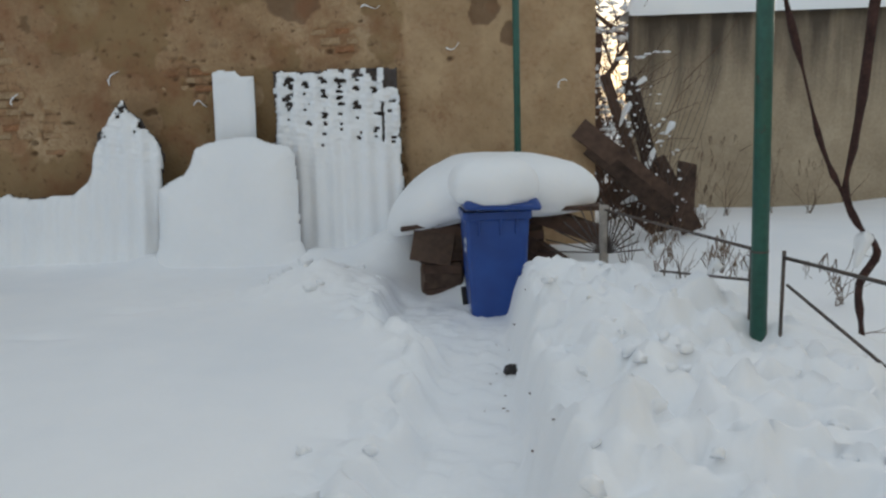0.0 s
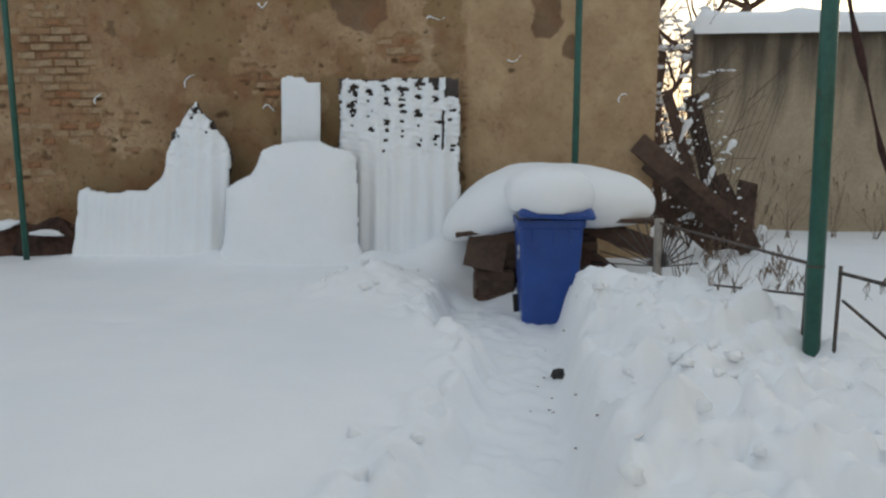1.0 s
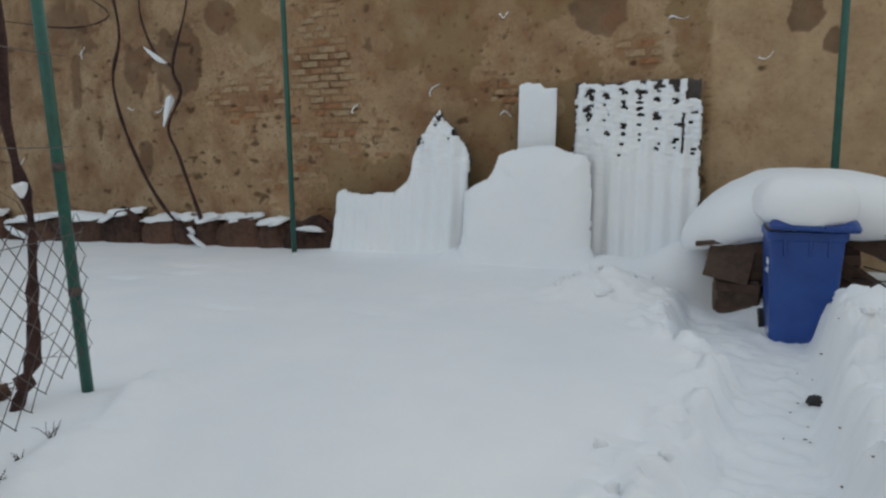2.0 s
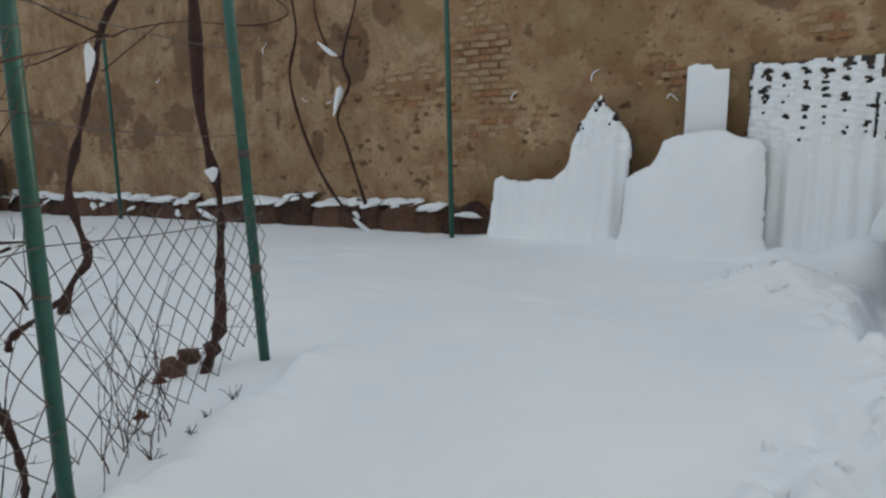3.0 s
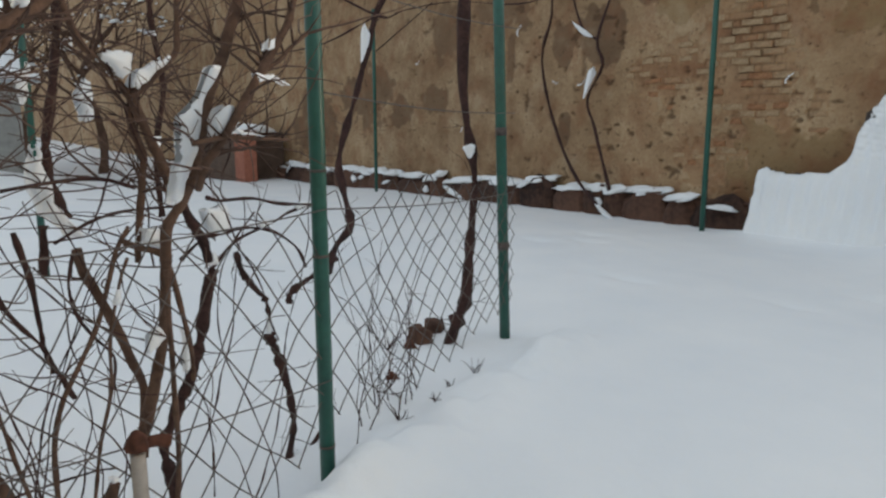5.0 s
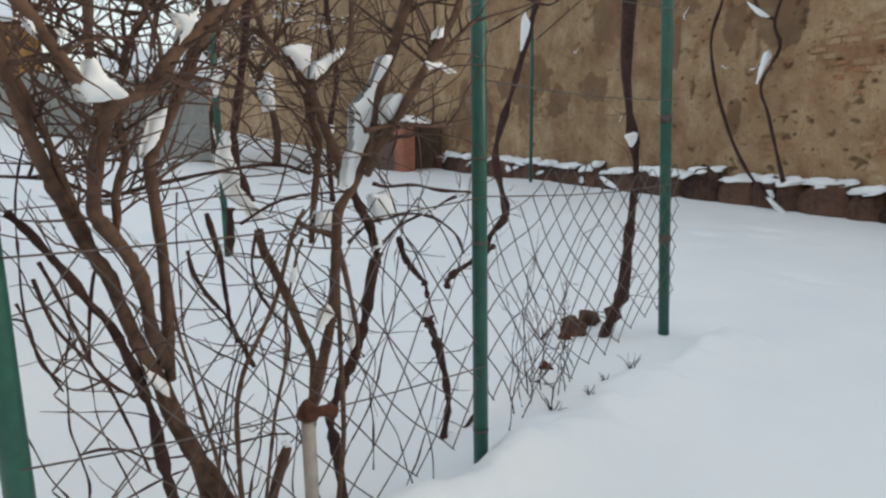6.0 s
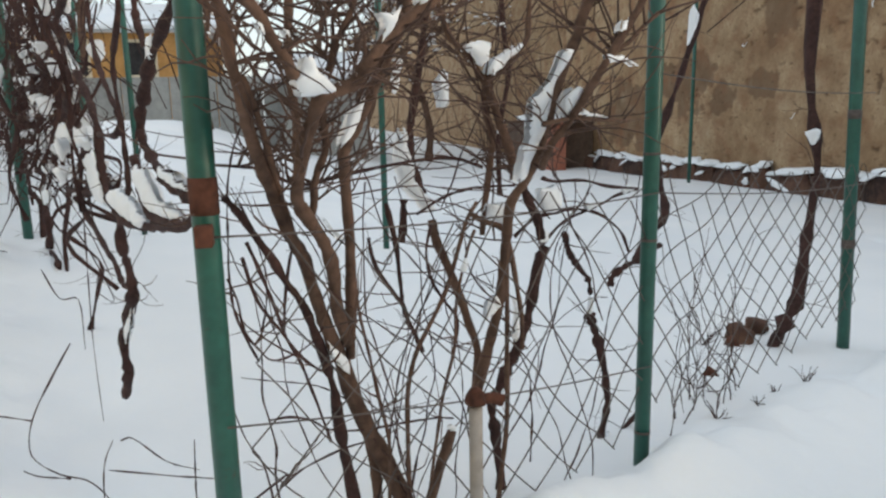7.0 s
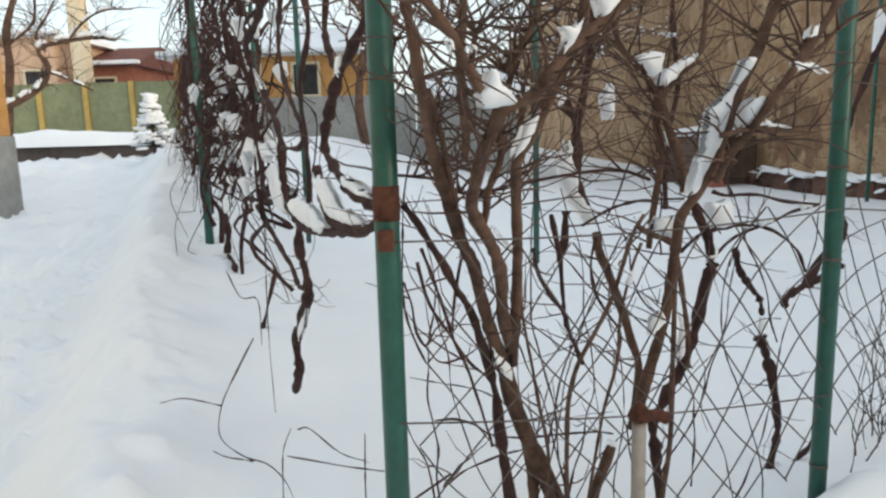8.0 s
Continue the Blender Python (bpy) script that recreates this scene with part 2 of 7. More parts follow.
def make_concrete():
    m, nt, p = material("streaked_concrete", 0.9)
    vec = coords(nt)
    sep = nt.nodes.new("ShaderNodeSeparateXYZ")
    nt.links.new(vec, sep.inputs[0])
    stretch = nt.nodes.new("ShaderNodeMapping")
    stretch.inputs["Scale"].default_value = (5, 5, 0.5)
    nt.links.new(vec, stretch.inputs[0])
    streak = noise_tex(nt, stretch.outputs[0], 1.0, 6)
    mid, fine = noise_tex(nt, vec, 2.2, 6), noise_tex(nt, vec, 25, 8)
    col = ramp(nt, calc(nt, "ADD", calc(nt, "MULTIPLY", mid, 0.6), calc(nt, "MULTIPLY", fine, 0.4)), ((0.3, (0.27, 0.215, 0.15)), (0.7, (0.48, 0.40, 0.29))))
    top = node(nt, "ShaderNodeMapRange")
    nt.links.new(calc(nt, "ADD", sep.outputs[2], calc(nt, "MULTIPLY", streak, 2.2)), top.inputs[0])
    top.inputs[1].default_value, top.inputs[2].default_value = 2.65, 3.75
    nt.links.new(mix(nt, calc(nt, "MULTIPLY", top.outputs[0], 0.9), col, (0.05, 0.04, 0.032)), p.inputs["Base Color"])
    relief(nt, p, calc(nt, "ADD", mid, calc(nt, "MULTIPLY", fine, 0.4)), 0.7, 0.02)
    return m


CONCRETE = make_concrete()
HOUSE = make_simple("house_plaster", (0.50, 0.33, 0.22), (0.66, 0.46, 0.32), 6, 0.9)
CREAM = make_simple("cream_plaster", (0.62, 0.52, 0.36), (0.76, 0.66, 0.48), 6, 0.9)
RED_BRICK = make_simple("red_wall", (0.25, 0.09, 0.06), (0.42, 0.17, 0.11), 12, 0.9)
FENCE_GREEN = make_simple("faded_green_panel", (0.15, 0.165, 0.09), (0.25, 0.265, 0.155), 8, 0.8)
YELLOW = make_simple("yellow_post_paint", (0.38, 0.25, 0.07), (0.55, 0.38, 0.12), 14, 0.7)
GREY = make_simple("grey_panel", (0.22, 0.22, 0.21), (0.36, 0.36, 0.34), 8, 0.8)
TILE = make_simple("roof_tile", (0.10, 0.04, 0.03), (0.22, 0.09, 0.07), 12, 0.9)
PAPER = make_simple("sticker_white", (0.55, 0.6, 0.66), (0.78, 0.80, 0.82), 20, 0.6)
ORANGE = make_simple("orange_boards", (0.40, 0.20, 0.06), (0.60, 0.33, 0.12), 10, 0.8)


# ---- ground: one snow sheet with the dug path, banks and drifts ----
W = 6.7
CELLS = nrs.rand(1900, 2) * (2.3, 4.8) + (0.3, 0.9)
CELL_H = nrs.rand(1900) - 0.5
CELL_T = (nrs.rand(1900, 2) - 0.5) * 1.3


def blocks(x, y):
    """Uneven height of a heap of shovelled snow blocks."""
    out = np.zeros(x.shape)
    flat_x, flat_y, flat = x.ravel(), y.ravel(), np.zeros(x.size)
    inside = np.where((flat_x > 0.2) & (flat_x < 2.8) & (flat_y > 0.8) & (flat_y < 5.8))[0]
    for chunk in np.array_split(inside, max(1, len(inside) // 4000)):
        px, py = flat_x[chunk] + 0.05 * vnoise(flat_x[chunk] * 9, flat_y[chunk] * 9), flat_y[chunk] + 0.05 * vnoise(flat_x[chunk] * 9 + 50, flat_y[chunk] * 9)
        d = (px[:, None] - CELLS[:, 0]) ** 2 + (py[:, None] - CELLS[:, 1]) ** 2
        w = np.exp(-(d - d.min(1, keepdims=True)) / 0.0010)
        w /= w.sum(1, keepdims=True)
        h = CELL_H + CELL_T[:, 0] * (px[:, None] - CELLS[:, 0]) + CELL_T[:, 1] * (py[:, None] - CELLS[:, 1])
        flat[chunk] = (w * h).sum(1)
    return flat.reshape(x.shape)


def ground_height(x, y):
    x, y = np.asarray(x, float), np.asarray(y, float)
    far = -np.clip(-4.5 - x, 0, 14) * 0.026 * step(0.5, 3.0, y)
    rise = np.clip(-3.0 - x, 0, 14) * 0.075 * (1 - step(-1.8, 2.5, y - 0.12 * (x + 3)))
    z = 0.25 + far + rise + 0.05 * fbm(x * 0.45, y * 0.45, 2) + 0.012 * fbm(x * 2.2, y * 2.2, 3)
    # garden behind the low rail fence lies a little higher
    z = z + 0.03 * step(1.5, 3.5, x) * step(4.5, 8, y) - 0.05 * step(6.8, 9.0, y) + 0.12 * step(4.8, 6.5, x)
    # drift against the leaning sheets
    drift = step(-4.5, -3.7, x) * (1 - step(-0.1, 0.5, x))
    z = z + drift * (0.01 * step(5.6, 6.35, y) + 0.03 * np.exp(-((y - 6.32) / 0.16) ** 2))
    z = z + 0.24 * np.exp(-(((x + 0.32) / 0.36) ** 2 + ((y - 6.15) / 0.32) ** 2)) + 0.07 * np.exp(-(((x + 1.05) / 0.16) ** 2 + ((y - 6.15) / 0.25) ** 2)) + 0.07 * np.exp(-(((x + 2.5) / 0.16) ** 2 + ((y - 6.15) / 0.25) ** 2))
    # small heap of thrown snow
    heap = np.exp(-(((x + 0.83) / 0.30) ** 2 + ((y - 5.15) / 0.33) ** 2))
    z = z + 0.17 * heap ** 0.8 * (1 + 0.35 * fbm(x * 6, y * 6, 2)) + 0.05 * heap ** 0.5 * fbm(x * 15, y * 15, 3) + 0.05 * np.exp(-(((x + 0.95) / 0.8) ** 2 + ((y - 4.9) / 0.35) ** 2)) * (0.5 + fbm(x * 12, y * 12, 3))
    # heap of shovelled blocks on the far side of the path
    edge = 0.45 + 0.045 * (y - 2.2) + 0.06 * fbm(y * 2.2, 0 * y + 3, 3) + 0.03 * fbm(y * 9, 0 * y + 1, 2)
    m = step(edge - 0.02, edge + 0.13, x) * (1 - step(1.35, 2.5, x + 0.18 * fbm(x * 2, y * 2, 2))) * step(0.2, 1.3, y) * (1 - step(4.2, 5.3, y + 0.35 * (x - 0.8)))
    z = z + m * (0.20 + 0.11 * blocks(x, y) + 0.14 * fbm(x * 2.1, y * 2.1, 2) + 0.20 * np.abs(fbm(x * 4.2, y * 4.2, 2)) + 0.13 * np.abs(vnoise(x * 11 + 5, y * 11)) + 0.03 * fbm(x * 22, y * 22, 2))
    # snow behind the bin and by the stake
    z = z + 0.14 * np.exp(-(((x - 1.15) / 0.35) ** 2 + ((y - 4.95) / 0.4) ** 2))
    z = z - 0.17 * np.exp(-(((x + 0.02) / 0.24) ** 2 + ((y - 5.42) / 0.26) ** 2))
    # dug path to the bin
    left = -0.20 + 0.13 * np.clip(y - 2.0, -1.5, 1.7) + 0.09 * fbm(y * 2.6, 0 * y, 3) + 0.05 * fbm(y * 9, 0 * y + 9, 2)
    left = left - 0.38 * step(3.75, 4.25, y)
    trench = step(left, left + 0.15, x + 0.04 * fbm(x * 7, y * 7, 2)) * (1 - step(edge - 0.03, edge + 0.07, x)) * (1 - step(5.15, 5.5, y)) * step(-3.2, -2.6, y)
    floor = 0.05 + 0.03 * fbm(x * 3.5, y * 2, 3) + 0.05 * np.abs(fbm(x * 8, y * 8, 3)) + 0.02 * fbm(x * 19, y * 19, 2)
    z = z * (1 - trench) + floor * trench
    crumbs = np.exp(-((x - left + 0.02) / 0.16) ** 2) * step(0.5, 1.2, y) * (1 - step(4.6, 5.0, y))
    z = z + crumbs * np.clip(0.16 * np.abs(fbm(x * 6, y * 6, 3)) + 0.08 * np.abs(vnoise(x * 15, y * 15)) - 0.03, -0.04, 0.14)
    # trodden path on the other side of the vines, with its bank
    lane = -1.75 + 0.36 * (x + 2.2)
    on = (1 - step(lane - 0.35, lane + 0.15, y)) * (1 - step(-1.6, -0.8, x)) * step(-24, -21, x)
    z = z - 0.24 * on + on * (0.17 * fbm(x * 1.9, y * 2.6, 3) - 0.15 * np.abs(fbm(x * 4, y * 5, 3)) + 0.045 * fbm(x * 11, y * 13, 2))
    for k in range(46):
        fx = -2.0 - 0.17 * k
        fy = -2.15 + 0.36 * (fx + 2.2) - 0.55 - 0.55 * ((k * 7) % 5) / 5
        z = z - 0.07 * np.exp(-(((x - fx) / 0.15) ** 2 + ((y - fy) / 0.07) ** 2) ** 2)
    bank = np.exp(-((y - lane - 0.25) / 0.28) ** 2) * (1 - step(-1.6, -0.8, x)) * step(-16, -12, x)
    z = z + bank * (0.15 + 0.20 * fbm(x * 2.4, y * 3, 4))
    # ridge along the foot of the mesh fence
    s = (x + 1.41) * -0.386 + (y + 0.54) * 0.922
    o = (x + 1.41) * -0.922 + (y + 0.54) * -0.386
    z = z + 0.085 * np.exp(-((o + 0.10) / 0.13) ** 2) * step(0.3, 0.8, s) * (1 - step(2.9, 3.3, s)) * np.clip(1 + 1.8 * fbm(x * 4, y * 4, 3), 0.3, 1.6)
    # old foot marks
    for cx, cy in ((-4.9, 5.1), (-4.6, 4.7), (-5.0, 4.4), (-2.0, 4.6), (-2.25, 4.0), (-3.3, 3.7), (-0.2, 2.6)):
        z = z - 0.03 * np.exp(-(((x - cx) / 0.16) ** 2 + ((y - cy) / 0.06) ** 2))
    # rolling land far away
    r = np.sqrt(x * x + y * y)
    return z + step(40, 300, r) * 6 * fbm(x * 0.01, y * 0.01, 2)


def spread(lo, hi, fine, mid_lo, mid_hi, mid):
    core = np.arange(lo, hi + 1e-6, fine)
    a, b = np.arange(mid_lo, lo - mid * 0.4, mid), np.arange(hi + mid, mid_hi, mid)
    out = [mid_hi + (400 - mid_hi) * (k / 24) ** 2.6 for k in range(1, 25)]
    back = [mid_lo - (400 + mid_lo) * (k / 24) ** 2.6 for k in range(24, 0, -1)]
    return np.concatenate([back, a, core, b, out])


def build_ground():
    gx, gy = spread(-6.5, 2.7, 0.032, -17, 8, 0.11), spread(-4.6, 6.6, 0.034, -9, 12, 0.12)
    X, Y = np.meshgrid(gx, gy)
    Z = ground_height(X, Y)
    n = len(gx)
    verts = np.stack([X.ravel(), Y.ravel(), Z.ravel()], 1).tolist()
    i = (np.arange(len(gy) - 1)[:, None] * n + np.arange(n - 1)[None, :]).ravel()
    faces = np.stack([i, i + 1, i + n + 1, i + n], 1).tolist()
    me = bpy.data.meshes.new("ground")
    me.from_pydata(verts, [], faces)
    me.polygons.foreach_set("use_smooth", [True] * len(me.polygons))
    me.materials.append(SNOW)
    return tagged(new("ground", me), "snow-covered yard with a dug path and heaped shovelled snow", "ground", kind="structure")


build_ground()


def gz(x, y):
    return float(ground_height(np.array([x]), np.array([y]))[0])


# ---- the long wall, its stone plinth and the concrete wall ----
# patches on the wall: x, z, half width, half height
DAMP = [(-1.25, 2.62, 0.24, 0.22), (0.52, 2.55, 0.15, 0.30), (-10.0, 1.65, 0.36, 0.22), (-6.95, 1.20, 0.13, 0.22), (-6.35, 2.45, 0.42, 0.42),
        (-12.2, 1.85, 0.95, 0.55), (-7.0, 2.35, 0.2, 0.32), (-11.0, 1.5, 0.35, 0.3), (0.75, 2.2, 0.08, 0.12),
        (-8.2, 2.9, 0.5, 0.35), (-9.6, 2.75, 0.35, 0.5), (-8.05, 2.3, 0.10, 0.35), (-14.5, 1.2, 1.2, 0.7), (-5.6, 2.85, 0.22, 0.2)]
RENDER = [(-2.9, 2.6, 0.62, 0.36), (-2.75, 2.25, 0.3, 0.25), (-0.42, 2.35, 0.20, 0.55), (-3.6, 0.8, 0.9, 0.45), (-2.2, 1.1, 0.5, 0.8), (-5.2, 2.7, 0.3, 0.3), (-1.3, 1.2, 0.35, 1.0), (-1.75, 2.75, 0.35, 0.2), (-3.3, 2.3, 0.22, 0.15)]
BARE = [(-4.25, 2.15, 0.55, 0.75), (-4.0, 1.35, 0.25, 0.5), (-2.15, 1.85, 0.35, 0.16), (-5.3, 1.9, 0.5, 0.4), (-4.6, 0.95, 0.4, 0.25), (-0.9, 2.2, 0.2, 0.12), (1.2, 2.4, 0.2, 0.3)]


def patches(x, z, spots, ragged, seed):
    """1 inside any of the ragged patches."""
    wob = ragged * (0.75 * fbm(x * 2.6 + seed, z * 2.6, 3) + 0.5 * fbm(x * 8 + seed, z * 8, 3))
    out = np.zeros(x.shape)
    for cx, cz, rx, rz in spots:
        d = np.sqrt(((x - cx) / rx) ** 2 + ((z - cz) / rz) ** 2) + wob
        out = np.maximum(out, 1 - step(0.94, 1.04, d))
    return out


def weathered_wall():
    """The long wall: a solid core with a worn plaster skin in real relief."""
    gx = np.concatenate([np.arange(-70, -30, 0.5), np.arange(-30, -15, 0.12), np.arange(-15, -8, 0.03), np.arange(-8, 1.53, 0.015), [1.53]])
    gz_ = np.concatenate([[-0.6, 0.0], np.arange(0.12, 3.05, 0.015), np.arange(3.1, 3.91, 0.1)])
    X, Z = np.meshgrid(gx, gz_)
    damp, render = patches(X, Z, DAMP, 0.8, 3), patches(X, Z, RENDER, 0.9, 8)
    bare = np.maximum(patches(X, Z, BARE, 1.6, 21), 1 - step(-0.56, -0.50, fbm(X * 1.1 + 7, Z * 1.3, 4)))
    bare = bare * (1 - render)
    row = np.floor(Z / 0.077)
    u = X / 0.262 + 0.5 * (row % 2) + 0.06 * vnoise(row * 3.1, X * 0.4)
    joint = np.maximum(1 - step(0.0, 0.16, np.minimum((Z / 0.077) % 1, 1 - (Z / 0.077) % 1)), 1 - step(0.0, 0.05, np.minimum(u % 1, 1 - u % 1)))
    joint = joint * step(-0.12, 0.22, fbm(X * 2.2, Z * 2.2 + 4, 3))
    worn = 1 - 0.85 * step(-0.24, -0.18, X + 0.03 * fbm(Z * 4, Z, 2))  # the end of the wall was plastered anew
    bare = bare * worn
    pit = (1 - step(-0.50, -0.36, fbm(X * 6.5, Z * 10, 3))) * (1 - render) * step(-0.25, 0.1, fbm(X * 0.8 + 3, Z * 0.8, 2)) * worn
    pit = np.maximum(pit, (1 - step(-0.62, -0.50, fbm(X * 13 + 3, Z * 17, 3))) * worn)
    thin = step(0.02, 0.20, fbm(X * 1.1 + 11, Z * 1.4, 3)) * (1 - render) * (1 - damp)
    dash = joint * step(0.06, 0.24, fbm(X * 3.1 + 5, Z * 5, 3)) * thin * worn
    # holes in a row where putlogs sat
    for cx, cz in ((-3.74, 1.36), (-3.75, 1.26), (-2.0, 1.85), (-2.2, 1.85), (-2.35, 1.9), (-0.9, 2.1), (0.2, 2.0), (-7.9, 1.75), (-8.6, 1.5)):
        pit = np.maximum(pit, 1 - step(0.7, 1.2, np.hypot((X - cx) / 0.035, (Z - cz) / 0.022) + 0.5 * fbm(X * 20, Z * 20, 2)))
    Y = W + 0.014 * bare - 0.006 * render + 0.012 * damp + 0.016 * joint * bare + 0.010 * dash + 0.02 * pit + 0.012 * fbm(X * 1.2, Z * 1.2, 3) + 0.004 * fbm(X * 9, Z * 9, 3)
    Y = Y + 0.006 * step(-0.42, -0.44, X)
    n, rows = len(gx), len(gz_)
    verts = np.stack([X.ravel(), Y.ravel(), Z.ravel()], 1).tolist()
    i = (np.arange(rows - 1)[:, None] * n + np.arange(n - 1)[None, :]).ravel()
    faces = np.stack([i, i + 1, i + n + 1, i + n], 1).tolist()
    k, top, last = len(verts), (rows - 1) * n, n - 1
    verts += [(-70, W + 0.4, -0.6), (1.53, W + 0.4, -0.6), (1.53, W + 0.4, 3.9), (-70, W + 0.4, 3.9)]
    faces.append([top + j for j in range(n)] + [k + 2, k + 3])
    faces.append([r * n + last for r in range(rows)][::-1] + [k + 1, k + 2][:1] + [k + 2])
    faces.append([r * n for r in range(rows)] + [k + 3, k])
    faces.append([k + 1, k, k + 3, k + 2])
    me = bpy.data.meshes.new("wall_north")
    me.from_pydata(verts, [], faces)
    me.polygons.foreach_set("use_smooth", [True] * (len(faces) - 4) + [False] * 4)
    left_shade = step(-15, -9.5, X) * (1 - step(-8.5, -4.2, X + 1.6 * fbm(X * 0.5 + 2, Z * 0.7, 3)))  # shade over the left stretch, put into the plaster colour
    for name, values in (("left_shade", left_shade), ("fresh", (1 - worn) / 0.85 * (1 - damp)), ("bare", np.maximum(bare * 0.9, 0)), ("render", render), ("damp", damp), ("pit", np.maximum(np.maximum(pit * 0.75, joint * bare * 0.6), dash * 0.55))):
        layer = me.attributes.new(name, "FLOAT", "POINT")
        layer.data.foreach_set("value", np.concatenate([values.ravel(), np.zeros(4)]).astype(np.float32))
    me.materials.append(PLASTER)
    return new("wall_north", me)


def build_walls():
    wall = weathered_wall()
    tagged(wall, "long old wall with crumbling tan plaster over brick", "wall", kind="structure")
    back = part("wall_east", Solid().box((2.50, 9.2, -0.5), (16, 9.55, 2.72)), CONCRETE, smooth=False, bevel=0.02)
    tagged(back, "grey concrete wall with dark streaks under its snow cap", "wall", kind="structure")
    cap = Solid()
    gx, gy = np.linspace(2.42, 16, 200), np.linspace(9.1, 9.65, 9)
    v, f = [], []
    for i, x in enumerate(gx):
        for j, y in enumerate(gy):
            e = 1 - abs(j - 4) / 4
            v.append((x, y + 0.02 * float(vnoise(x * 4, 3)), 2.70 - 0.05 * (e == 0) + 0.27 * e ** 0.45 * (1 + 0.5 * float(fbm(x * 1.7, y, 2))) * min(1, (x - 2.42) * 8 + 0.1)))
    for i in range(len(gx) - 1):
        for j in range(8):
            a = i * 9 + j
            f.append((a, a + 9, a + 10, a + 1))
    cap.add(v, f)
    part("snow_cap", cap, SNOW, back, "thick snow along the wall top")
    # rough stones at the foot of the wall, each with snow on top
    plinth = tagged(new("stone_plinth"), "dark rough stone footing with patches of snow", "plinth", kind="structure")
    part("mortar", Solid().add([(-4.0, W - 0.10, -0.3), (-4.0, W - 0.10, 0.50), (-22, W - 0.10, 0.06), (-22, W - 0.10, -0.9), (-4.0, W + 0.05, -0.3), (-4.0, W + 0.05, 0.53), (-22, W + 0.05, 0.09), (-22, W + 0.05, -0.9)],
                             [(0, 1, 2, 3), (1, 5, 6, 2), (0, 4, 5, 1), (3, 2, 6, 7), (4, 0, 3, 7), (7, 6, 5, 4)]), STONE, plinth, smooth=False)
    x = -4.05
    while x > -22:
        w = rnd.choice((0.3, 0.45, 0.6, 0.8)) * rnd.uniform(0.8, 1.2) * (1 if x > -15 else 1.5)
        top = 0.57 + 0.024 * (x + 4.4) + rnd.uniform(-0.07, 0.04)
        h = top + 0.25
        m = pose(x - w / 2, W - 0.10, top - h / 2, rnd.uniform(-4, 4), rnd.uniform(-3, 3), rnd.uniform(-4, 4))
        part("stone", stone_block(w * 1.12, 0.30, h, rnd.random() * 99), STONE, plinth).matrix_basis = m
        if rnd.random() < 0.9:
            c = Solid().lump((0, 0, 0), (w * 0.50, 0.12, 0.052), rnd.random() * 50, 0.4, level=3)
            part("snow_patch", c, SNOW, plinth).matrix_basis = pose(x - w / 2, W - 0.12, top - 0.005, 14, rnd.uniform(-6, 6), 0)
        if rnd.random() < 0.5:
            c = Solid().lump((0, 0, 0), (w * 0.25, 0.05, 0.03), rnd.random() * 50, 0.5, level=2)
            part("snow_patch", c, SNOW, plinth).matrix_basis = pose(x - w * rnd.random(), W - 0.26, top - rnd.uniform(0.06, 0.2), 30, rnd.uniform(-40, 40), 0)
        x -= w + 0.015
    upper = part("wall_upper", Solid().box((-100, W + 0.004, 3.9), (-12.5, W + 5, 9.5)), PLASTER, smooth=False)
    tagged(upper, "tall tan plastered building end above the wall", "wall", kind="structure")
    end = part("wall_end", Solid().box((-100, W + 0.004, -1.5), (-70, W + 5, 3.9)), PLASTER, smooth=False)
    tagged(end, "far tan plastered wall", "wall", kind="structure")
    return wall


def stone_block(w, d, h, seed):
    """A rough stone: a rounded, dented block."""
    s = Solid()
    bm = bmesh.new()
    bmesh.ops.create_cube(bm, size=1)
    bmesh.ops.subdivide_edges(bm, edges=bm.edges[:], cuts=5, use_grid_fill=True)
    verts = []
    for v in bm.verts:
        q = v.co * 2
        k = (abs(q.x) ** 3 + abs(q.y) ** 3 + abs(q.z) ** 3) ** (1 / 3)
        q = q / k
        q = q * (1 + 0.30 * noise.noise(q * 1.7 + Vector((seed, seed * 0.7, 0))))
        verts.append((q.x * w / 2, q.y * d / 2, q.z * h / 2))
    s.add(verts, [tuple(v.index for v in f.verts) for f in bm.faces])
    bm.free()
    return s


wall_north = build_walls()


# ---- sheets leaning on the wall under snow ----
def edge_distance(px, pz, outline):
    """Distance to an outline and whether the point lies inside."""
    best, inside = np.full(px.shape, 9.0), np.zeros(px.shape, bool)
    n = len(outline)
    for i in range(n):
        (ax, az), (bx, bz) = outline[i], outline[(i + 1) % n]
        ux, uz = bx - ax, bz - az
        t = np.clip(((px - ax) * ux + (pz - az) * uz) / (ux * ux + uz * uz + 1e-9), 0, 1)
        best = np.minimum(best, np.hypot(px - ax - t * ux, pz - az - t * uz))
        cross = ((az > pz) != (bz > pz)) & (px < ux * (pz - az) / (uz if abs(uz) > 1e-9 else 1e-9) + ax)
        inside ^= cross
    return best, inside


